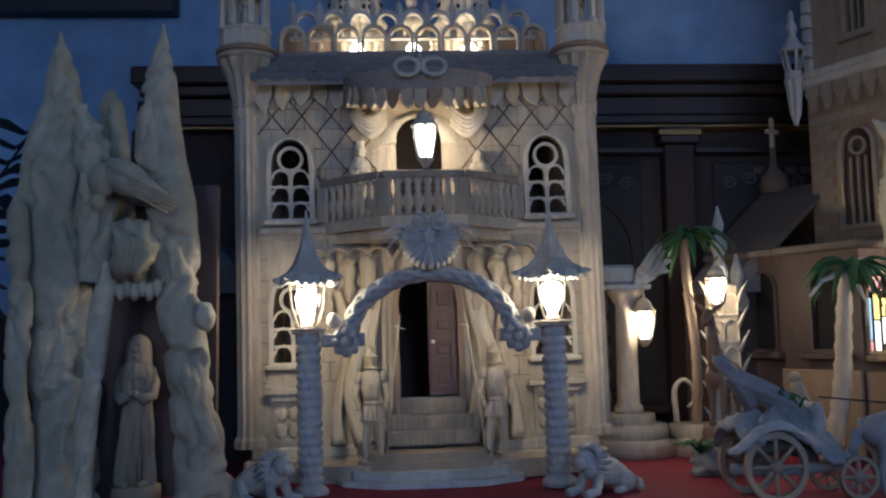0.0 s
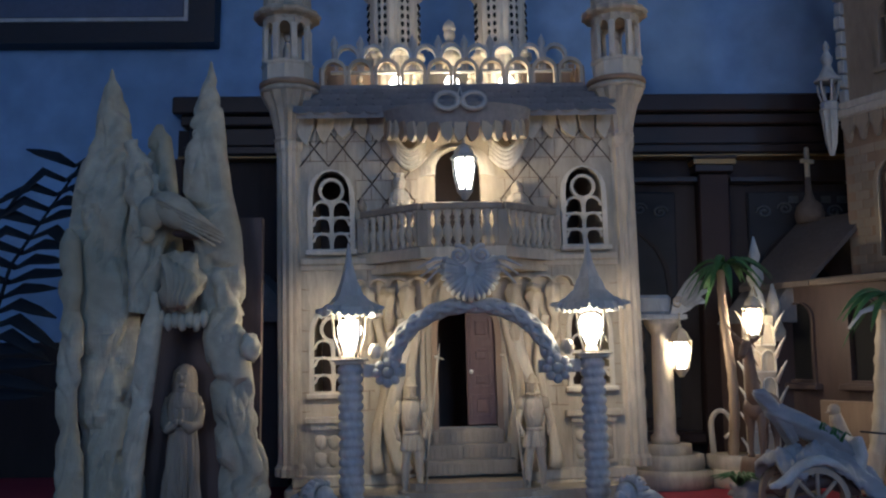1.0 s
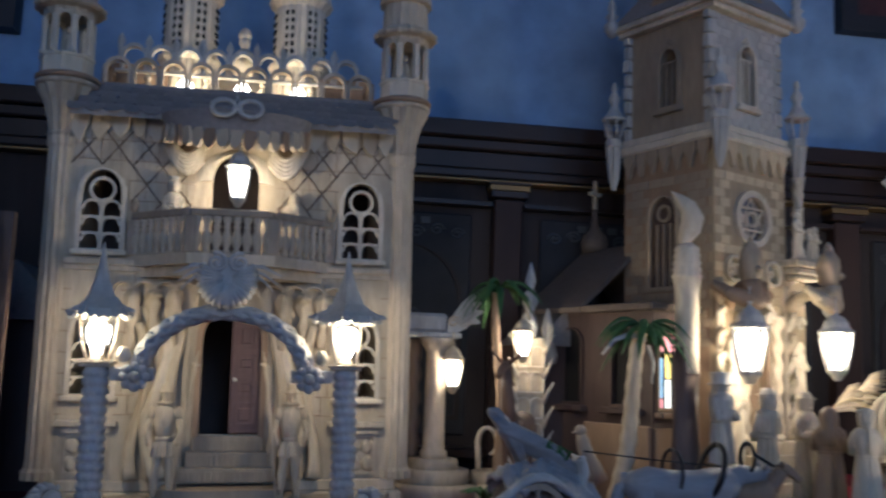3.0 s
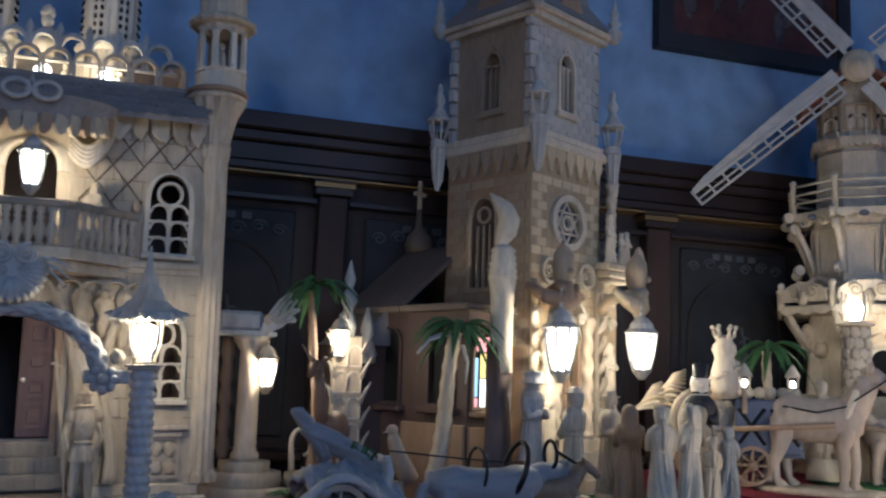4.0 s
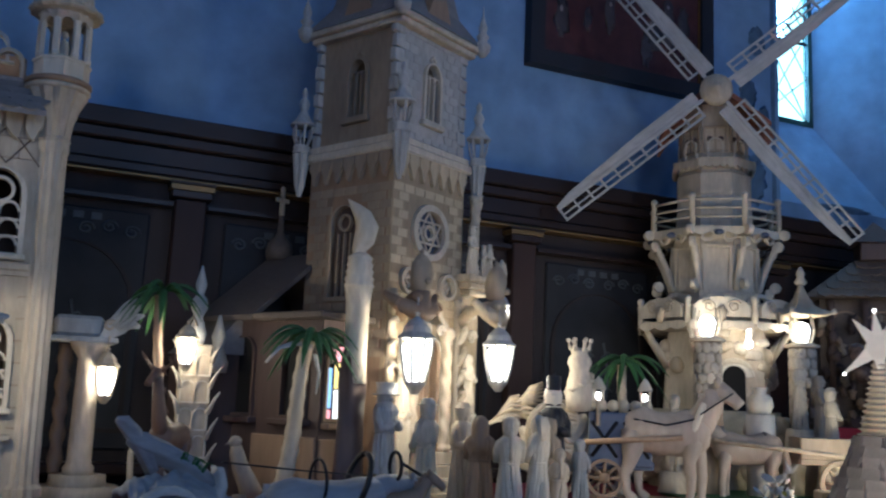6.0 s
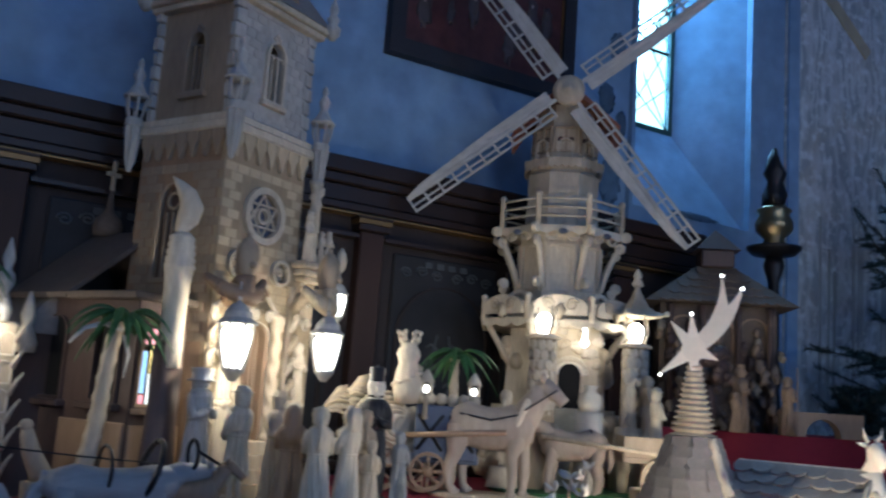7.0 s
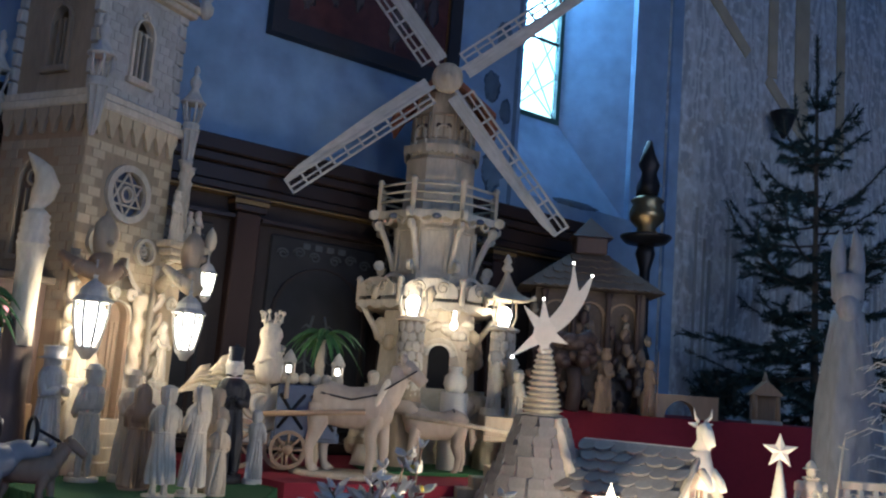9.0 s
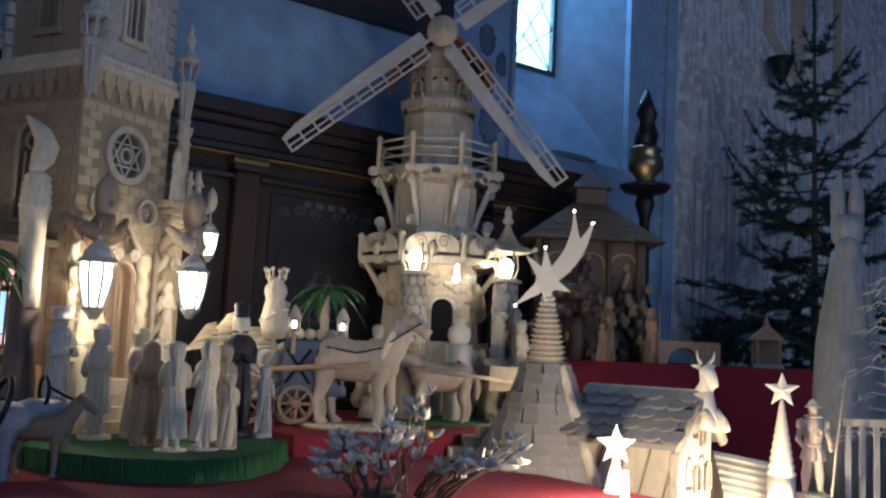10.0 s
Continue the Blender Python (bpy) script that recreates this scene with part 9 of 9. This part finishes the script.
for s in (-1, 1):
    part("barge_board", Shape().tube([(L1 + 0.008, s * (HW + 0.012), EZ - 0.015), (L1 + 0.01, s * HW * 0.5, (EZ + RZ) / 2), (L1 + 0.012, 0, RZ + 0.006)], 0.016, 7, twist=lambda a, i: 1.0, flat=0.6), PALE, long)
A_, B_ = Vector((3.295,1.499,1.234)), Vector((3.409,1.323,1.205))
fall = Vector((-0.092, -0.105, -0.12))
inv = RB.inverted()
annex = part("annex_wall", Shape().add([(inv @ p)[:] for p in (A_, B_, B_ + fall, A_ + fall, A_ + Vector((0.05, 0.06, -0.2)), B_ + Vector((0.05, 0.06, -0.2)), B_ + fall - Vector((0, 0, 0.08)), A_ + fall - Vector((0, 0, 0.08)))], [(3, 2, 1, 0), (0, 1, 5, 4), (2, 3, 7, 6), (1, 2, 6, 5), (3, 0, 4, 7)]), TAN, long)
for k in range(6):
    p0, p1 = A_ + fall * (k / 6), B_ + fall * (k / 6)
    q0, q1 = A_ + fall * ((k + 0.86) / 6), B_ + fall * ((k + 0.86) / 6)
    lift = Vector((-0.006, -0.007, 0.01))
    part("annex_board", Shape().add([(inv @ p)[:] for p in (p0 + lift * 0.4, p1 + lift * 0.4, q1 + lift, q0 + lift, p0 - lift * 0.3, p1 - lift * 0.3, q1 - lift * 0.3, q0 - lift * 0.3)], [(3, 2, 1, 0), (4, 5, 6, 7), (0, 1, 5, 4), (1, 2, 6, 5), (2, 3, 7, 6), (3, 0, 4, 7)]), WHITEWOOD, long)
cow = Shape().tube([(0, 0, 0.0), (0.01, -0.01, 0.03), (0.0, -0.015, 0.06)], 0.026, 10, r_end=0.022).tube([(0, -0.01, 0.07), (0.0, -0.03, 0.05), (0.0, -0.045, 0.02)], 0.022, 10, r_end=0.013)
for s in (-1, 1):
    cow.tube([(s * 0.014, -0.005, 0.085), (s * 0.03, -0.01, 0.1), (s * 0.034, -0.008, 0.122)], 0.006, 6, r_end=0.001).tube([(s * 0.016, 0, 0.075), (s * 0.045, 0.0, 0.08)], 0.008, 6, r_end=0.002)
cow.tube([(0, 0.0, 0.0), (0.0, -0.012, -0.05), (0.0, -0.01, -0.1)], 0.03, 10, r_end=0.036)
for s in (-1, 1):
    cow.tube([(s * 0.02, -0.03, -0.05), (s * 0.022, -0.06, -0.075), (s * 0.022, -0.075, -0.1)], 0.013, 8, r_end=0.01)
thing("cow_head", RB @ pose(L1 + 0.01, -0.01, RZ + 0.005, 0, 0, 60), "carved white cow leaning out of the stable gable", "animal figurine", shape=cow, mat=WHITEWOOD)
LAMP = Vector((3.065, 1.13, 1.085))
bulb_light("unseen_stable_bulb", LAMP, 11.0, 0.016)
sb = thing("stable_lamp", pose(LAMP.x, LAMP.y, FZ), "lit bulb on a short post before the stable gable", "bulb", "stable lamps", shape=Shape().lathe([(0.016, 0.0), (0.01, LAMP.z - FZ - 0.01)], 8).blob((0, 0, LAMP.z - FZ), (0.014, 0.014, 0.018), 10), mat=GLOW)
sb.visible_shadow = False
# Made-up fill lamp, added to brighten the pilgrims, blossoms and star.
FILL_LAMP = Vector((2.392, 1.096, 1.262))
bulb_light("unseen_stable_bulb", FILL_LAMP, 18.0, 0.008)
# Unseen lamp added behind the tower to light steps and figures.
LAMP3 = Vector((2.94, 1.92, 1.38))
bulb_light("unseen_stable_bulb", LAMP3, 3.5, 0.012)
sb3 = thing("stable_lamp", pose(LAMP3.x, LAMP3.y, 1.03), "added unseen bulb on a post behind the shingled tower", "bulb", "stable lamps", shape=Shape().lathe([(0.012, 0.0), (0.008, LAMP3.z - 1.03 - 0.01)], 8).blob((0, 0, LAMP3.z - 1.03), (0.011, 0.011, 0.014), 10), mat=GLOW)
sb3.visible_shadow = False
# Bulb shape for the added fill lamp.
sb2 = thing("stable_lamp", pose(FILL_LAMP.x, FILL_LAMP.y, TZ), "added unseen bulb that brightens the pilgrims and blossoms", "bulb", "stable lamps", shape=Shape().lathe([(0.01, 0.0), (0.006, FILL_LAMP.z - TZ - 0.004)], 8).blob((0, 0, FILL_LAMP.z - TZ), (0.007, 0.007, 0.008), 10), mat=GLOW)
sb2.visible_shadow = False


def star_tree(x, y, z0, z1, turn, base=0.05):
    """A turned spiral cone with a carved star on its tip."""
    t = thing("star_cone", pose(x, y, FZ, 0, 0, turn), "white turned spiral cone topped with a carved star", "ornament", "star cones")
    h = z1 - FZ
    part("cone", Shape().lathe([(base, 0), (base, z0 - FZ)] + [((base * (1 - k / 22)) * (1.0 if k % 2 else 0.8) + 0.004, z0 - FZ + (h - (z0 - FZ)) * k / 22) for k in range(21)] + [(0.003, h)], 18), WHITEWOOD, t)
    part("star", Shape().add(star_shape(0.052, 5, 0.008, 0.42, 90).v, star_shape(0.052, 5, 0.008, 0.42, 90).f, m=pose(0, -0.004, h + 0.018)), WHITEWOOD, t)


star_tree(3.2, 1.2, 1.2, 1.43, -50, 0.04)
star_tree(2.56, 1.27, 1.16, 1.285, -50, 0.035)
thing("carved_watchman", pose(3.37, 1.2, FZ + 0.11, 0, 0, -30), "carved pale watchman with a spear and round hat", "figurine", shape=soldier(0.28, 5).lathe([(0.05, -0.11), (0.05, 0.0)], 14), mat=PALE)

# ---- flowering branch in front ----
br = thing("blossom_branch", pose(1.95, 1.42, TZ), "dark twig bush with carved white magnolia blossoms", "plant")
rg = random.Random(33)
ax, ay = Vector((0.78, -0.62, 0)), Vector((0.62, 0.78, 0))
part("wire_base", Shape().blob((0, 0, 0.012), (0.05, 0.04, 0.014), 14, rough=0.3), BARK, br)
tips = []
for k in range(24):
    x0 = rg.uniform(-0.34, 0.34)
    tall = rg.uniform(0.05, 0.16) + (0.11 if -0.02 < x0 < 0.2 else 0.0) * rg.random()
    p = ax * (x0 * 0.45) + ay * rg.uniform(-0.05, 0.05) + Vector((0, 0, 0.008))
    aim = ax * (x0 + rg.uniform(-0.03, 0.03)) + ay * rg.uniform(-0.12, 0.1) + Vector((0, 0, tall))
    pts = [p]
    for i in range(1, 8):
        t = i / 7
        pts.append(p.lerp(aim, t) + Vector((rg.uniform(-0.01, 0.01), rg.uniform(-0.01, 0.01), 0.03 * math.sin(math.pi * t) * (1 - t) + rg.uniform(-0.006, 0.006))))
    part("twig", Shape().tube(pts, 0.0042, 6, r_end=0.002), BARK if k % 3 else MID, br)
    tips += [(pts[i], (pts[i] - pts[i - 1]).normalized(), i) for i in (3, 4, 5, 6, 7) if rg.random() < 0.72]
for i, (p, up_, k) in enumerate(tips):
    fl = Shape()
    sz = rg.uniform(0.65, 1.05)
    a0 = rg.uniform(0, 6.28)
    for j in range(rg.choice((2, 2, 3, 4))):
        a = a0 + 2.1 * j + rg.uniform(-0.4, 0.4)
        d = (Vector((math.cos(a), math.sin(a), 0)) * rg.uniform(0.4, 1.0) + up_ * rg.uniform(0.1, 0.9)).normalized()
        curl = up_ * 0.006 * sz
        fl.tube([p, p + d * 0.009 * sz, p + d * 0.019 * sz + curl * 0.3, p + d * 0.029 * sz + curl * 0.8, p + d * 0.039 * sz + curl * 1.6], 0.0098 * sz, 8, flat=0.3, twist=lambda q, i_: (0.25, 0.9, 1.15, 0.8, 0.05)[i_])
    if i % 4 == 0:
        fl.blob(tuple(p + up_ * 0.012), (0.008 * sz, 0.008 * sz, 0.014 * sz), 9)
    fb = part("blossom", fl, WHITEWOOD if i % 5 < 2 else ASH, br)
    if i % 7 == 0:
        part("stamen", Shape().blob(tuple(p + Vector((0, -0.004, 0.006))), (0.007, 0.007, 0.008), 7), YELLOW, fb)
# ---- tall statue, fence and pale twigs at the side ----
bs = Shape().lathe([(0.125, 0.0), (0.12, 0.2), (0.113, 0.42), (0.1, 0.58), (0.084, 0.7), (0.068, 0.79), (0.056, 0.85), (0.05, 0.9)], 60, wave=lambda a, z: 1 + 0.05 * math.sin(7 * a + 5 * z) + 0.035 * math.sin(13 * a - 8 * z), squash=0.8).blob((0, -0.012, 0.905), (0.043, 0.05, 0.06), 16)
bs.lathe([(0.046, 0.93), (0.053, 0.945), (0.056, 0.985), (0.054, 1.03)], 24, squash=0.8)
for s in (-1, 1):
    bs.tube([(s * 0.022, 0, 1.0), (s * 0.03, 0, 1.06), (s * 0.03, 0, 1.12), (s * 0.026, 0, 1.17), (s * 0.022, 0, 1.205)], 0.034, 12, flat=0.7, twist=lambda a, i: (1.0, 1.0, 0.8, 0.42, 0.05)[i])
thing("mitred_statue", pose(3.88, 1.36, FZ, 0, 0, -58), "tall carved statue tinted blue-grey, with a two-pointed mitre", "statue", shape=bs, mat=STATUE)
wt = thing("pale_wire_tree", pose(3.86, 1.2, FZ), "small leafless pale wire tree with fine drooping twigs", "ornament")
rg = random.Random(12)
part("trunk", Shape().tube([(0, 0, 0), (0.01, 0, 0.4), (0, 0, 0.86)], 0.018, 8, r_end=0.003), WHITEWOOD, wt)
for k in range(34):
    z = 0.25 + 0.017 * k
    a = k * 2.4
    ln = 0.2 * (1 - (z - 0.2) / 0.85)
    s = Shape().tube([(0, 0, z), (ln * 0.5 * math.cos(a), ln * 0.5 * math.sin(a), z + 0.01), (ln * math.cos(a), ln * math.sin(a), z - 0.03)], 0.004, 5, r_end=0.001)
    for q in range(3):
        t = 0.4 + 0.2 * q
        b = a + rg.choice((-0.7, 0.7))
        s.tube([(ln * t * math.cos(a), ln * t * math.sin(a), z), (ln * t * math.cos(a) + 0.05 * math.cos(b), ln * t * math.sin(a) + 0.05 * math.sin(b), z - 0.02)], 0.002, 4, r_end=0.001)
    part("twig", s, WHITEWOOD, wt)
fe = thing("pierced_fence", pose(3.62, 1.14, FZ, 0, 0, -38), "pale fretwork fence with pierced arches", "fence")
part("rail", Shape().box(-0.1, 0.35, -0.006, 0.006, 0.31, 0.335, bevel=0.002), PALE, fe)
part("rail", Shape().box(-0.1, 0.35, -0.006, 0.006, 0.0, 0.03, bevel=0.002), PALE, fe)
for k in range(10):
    x = -0.08 + 0.045 * k
    part("slat", Shape().box(x - 0.008, x + 0.008, -0.005, 0.005, 0.03, 0.31), ASH, fe)
    if k < 9:
        o = arch_outline(0.026, 0.07, 8, 0.2, x + 0.0225, 0.225)
        part("slat_arch", Shape().ring(o[1:-1], grow(o, 0.008)[1:-1], -0.005, 0.005, closed=False), PALE, fe)

# ---- things on the back table ----
BZ = 1.5
rg = random.Random(13)
pv = thing("wooden_pavilion", pose(3.98, 2.68, BZ, 0, 0, -38), "brown carved pavilion with a tiled hip roof", "model house")
part("wall", Shape().box(-0.26, 0.26, -0.02, 0.2, 0, 0.56), DARKROOF, pv)
part("roof", Shape().add([(-0.34, -0.1, 0.56), (0.34, -0.1, 0.56), (0.34, 0.26, 0.56), (-0.34, 0.26, 0.56), (-0.1, 0.06, 0.74), (0.1, 0.06, 0.74), (0.1, 0.1, 0.74), (-0.1, 0.1, 0.74)], [(0, 1, 5, 4), (1, 2, 6, 5), (2, 3, 7, 6), (3, 0, 4, 7), (4, 5, 6, 7), (3, 2, 1, 0)]), DARKROOF, pv)
part("roof_lantern", Shape().box(-0.075, 0.075, 0.0, 0.15, 0.74, 0.82, bevel=0.005).add([(-0.1, -0.02, 0.82), (0.1, -0.02, 0.82), (0.1, 0.17, 0.82), (-0.1, 0.17, 0.82), (0, 0.075, 0.93)], [(0, 1, 4), (1, 2, 4), (2, 3, 4), (3, 0, 4), (3, 2, 1, 0)]), BROWN, pv)
tl = Shape().prism([(-0.026, 0.0), (0.026, 0.0), (0.026, -0.045), (0.0, -0.06), (-0.026, -0.045)], -0.004, 0.004).mesh("roof_tile", DARKROOF)
for row_ in range(5):
    w_, y_, z_ = 0.34 - 0.048 * row_, -0.1 + 0.032 * row_, 0.575 + 0.036 * row_
    n_ = int(2 * (w_ - 0.05) / 0.046)
    for k in range(n_):
        part("roof_tile", tl, None, pv, m=pose((k + 0.5 - n_ / 2) * 0.046, y_ + 0.012, z_ + 0.022, -48, 0, rg.uniform(-6, 6)))
for x in (-0.22, -0.08, 0.08, 0.22):
    part("post", Shape().lathe([(0.014, 0), (0.012, 0.5), (0.02, 0.55)], 10, m=pose(x, -0.06, 0)), BROWN, pv)
rg = random.Random(13)
for k in range(110):
    z = 0.46 * rg.random() ** 1.5 + 0.015
    x, s = rg.uniform(-0.28, 0.28), rg.uniform(0.6, 1.15)
    part("carved_relief", Shape().blob((x, -0.05 + rg.uniform(-0.05, 0.02) * (1.2 - z), z), (0.021 * s, 0.017, 0.028 * s), 9, rough=1.1, seed=k, freq=3.5), (BROWN, MID, BROWN, DARKSHADE, MID)[k % 5], pv)
for k in range(3):
    o = arch_outline(0.12, 0.2, 10, 0.3, -0.155 + 0.155 * k, 0.3)
    part("front_arch", Shape().ring(o, grow(o, 0.018), -0.035, -0.018, closed=False), MID, pv)
gr = Shape()
rg = random.Random(3)
for i, (x, y, h, lab, mt) in enumerate(((3.66, 2.46, 0.2, "brown carved tree with gnarled crown", BROWN), (3.80, 2.40, 0.27, "brown carved rider on a rearing animal", MID), (3.95, 2.28, 0.24, "brown carved standing figure with a staff", MID), (3.72, 2.36, 0.16, "brown carved kneeling figure", MID))):
    f = robed(h, "crown" if i == 1 else "", 90 + i, 1.3, staff=(i == 2))
    if i == 0:
        f = Shape().tube([(0, 0, 0), (0.02, 0, 0.1), (0, 0, 0.18)], 0.03, 8)
        for k in range(40):
            a = k * 2.4
            f.blob((0.1 * math.cos(a) * (k / 40) ** 0.5, 0.06 * math.sin(a), 0.2 + 0.12 * rg.random()), (0.03, 0.028, 0.026), 7, rough=0.4, seed=k)
    thing("carved_figure", pose(x, y, BZ, 0, 0, 30 * i), lab, "figurine", "brown carved group", shape=f, mat=mt)
thing("stone_bridge", pose(4.08, 2.22, BZ, 0, 0, -38), "small carved brown arched bridge on the back table", "model bridge", shape=Shape().ring(arch_outline(0.14, 0.075, 10, 0), [(-0.16, 0.0)] + [(-0.16 + 0.32 * i / 10, 0.1) for i in range(11)] + [(0.16, 0.0)], -0.04, 0.04, closed=False), mat=MID)
sh2 = thing("carved_shrine", pose(4.55, 2.1, BZ, 0, 0, -45) @ Matrix.Scale(0.85, 4), "small brown carved shrine with gabled roof", "model house")
part("base", Shape().box(-0.08, 0.08, -0.06, 0.06, 0.0, 0.02), ASH, sh2)
for x in (-0.06, 0.06):
    part("post", Shape().lathe([(0.014, 0.02), (0.012, 0.15)], 8, m=pose(x, -0.04, 0)), MID, sh2)
part("back", Shape().box(-0.07, 0.07, 0.03, 0.05, 0.02, 0.15), MID, sh2)
part("roof", Shape().prism([(-0.09, 0.15), (0.09, 0.15), (0.0, 0.23)], -0.06, 0.06), MID, sh2)
part("finial", Shape().lathe([(0.012, 0.21), (0.016, 0.235), (0.003, 0.28)], 8), MID, sh2)
cs = thing("altar_candlestick", pose(4.3, 2.62, BZ), "tall tarnished brass candlestick with dark carved top", "candlestick")
part("stem", Shape().lathe([(0.1, 0), (0.1, 0.02), (0.04, 0.06), (0.028, 0.2), (0.045, 0.26), (0.028, 0.32), (0.026, 0.7), (0.05, 0.78), (0.04, 0.82)], 18), BLACK, cs)
part("drip_pan", Shape().lathe([(0.04, 0.82), (0.1, 0.835), (0.125, 0.86), (0.128, 0.872), (0.1, 0.87)], 24), BLACK, cs)
part("bowl", Shape().lathe([(0.03, 0.875), (0.055, 0.89), (0.045, 0.91), (0.085, 0.95), (0.09, 0.99), (0.07, 1.03), (0.085, 1.05), (0.06, 1.07)], 24, flute=12, depth=0.05), BRASS, cs, "rounded brass bowl")
part("top_ornament", Shape().lathe([(0.05, 1.07), (0.055, 1.13), (0.035, 1.19), (0.05, 1.23), (0.03, 1.3), (0.012, 1.36)], 16, wave=lambda a, z: 1 + 0.2 * math.sin(3 * a + 25 * z)), BLACK, cs, "dark flame-like carved top")

# ---- real fir tree ----
def fir(place, h, spread, seed, lab, whorls=15):
    rg = random.Random(seed)
    t = thing("fir_tree", pose(*place), lab, "fir tree", "fir trees")
    part("trunk", Shape().tube([(0, 0, 0), (0.01, 0, h * 0.5), (0, 0, h)], 0.035, 8, r_end=0.005), BARK, t)
    crown, wood = Shape(), Shape()

    def needles(p, q, step=0.012, ln=0.03):
        d = (q - p)
        n = max(2, int(d.length / step))
        d.normalize()
        s = d.orthogonal().normalized()
        for i in range(n):
            c = p + (q - p) * (i / n)
            for k in range(5):
                a = rg.uniform(0, 6.28)
                o = Matrix.Rotation(a, 3, d) @ s
                e = c + o * ln + d * ln * 0.8
                w = d.cross(o) * 0.0035
                crown.add([(c - w)[:], (c + w)[:], e[:]], [(0, 1, 2)])
    for j in range(whorls):
        u_ = j / whorls
        z = h * (0.2 + 0.72 * u_ ** 0.9)
        ln = spread * (1 - u_) ** 0.75 * (0.5 + 0.5 * min(1.0, u_ / 0.4)) + 0.08
        n = rg.choice((3, 4, 5)) if u_ > 0.55 else rg.choice((5, 6, 7))
        for k in range(n):
            a = 2 * math.pi * (k + rg.random() * 0.8) / n
            L = ln * rg.uniform(0.55, 1.25)
            up = rg.uniform(0.35, 1.1) if u_ > 0.5 else rg.uniform(-0.1, 0.6)
            zz = z + rg.uniform(-0.06, 0.06) * h / 3.5
            pts = [Vector((math.cos(a + 0.15 * math.sin(4 * s + k)) * L * s, math.sin(a + 0.15 * math.sin(4 * s + k)) * L * s, zz + L * (up * s * s - 0.14 * s + 0.02 * math.sin(7 * s + k)))) for s in (0, 0.2, 0.4, 0.6, 0.8, 1.0)]
            wood.tube(pts, 0.008, 4, r_end=0.002)
            for i in range(1, 5):
                needles(pts[i], pts[i + 1], 0.012)
            for i in range(1, 5):
                for sd in (-1, 1):
                    if rg.random() < 0.2:
                        continue
                    b = a + sd * rg.uniform(0.45, 1.0)
                    l2 = L * rg.uniform(0.28, 0.5) * (1.15 - i * 0.18)
                    q = pts[i] + Vector((math.cos(b) * l2, math.sin(b) * l2, l2 * rg.uniform(-0.25, 0.4)))
                    wood.tube([pts[i], q], 0.004, 4, r_end=0.001)
                    needles(pts[i], q, 0.012)
                    if l2 > 0.12:
                        for s2 in (-1, 1):
                            c_ = b + s2 * rg.uniform(0.5, 0.9)
                            q0 = pts[i].lerp(q, rg.uniform(0.4, 0.65))
                            q1 = q0 + Vector((math.cos(c_) * l2 * 0.45, math.sin(c_) * l2 * 0.45, l2 * rg.uniform(-0.15, 0.2)))
                            wood.tube([q0, q1], 0.003, 4, r_end=0.001)
                            needles(q0, q1, 0.012)
    needles(Vector((0, 0, h * 0.9)), Vector((0, 0, h)), 0.006)
    part("branch", wood, BARK, t)
    tagged(part("crown", crown, NEEDLE, t, "dark green sparse needles"), kind="stuff")


fir((5.42, 2.36, 0.0), 3.68, 0.85, 5, "dark green sparse fir tree standing by the fresco wall")
fir((4.47, 2.3, BZ), 0.2, 0.07, 8, "tiny dark fir sprig on the back table", 7)
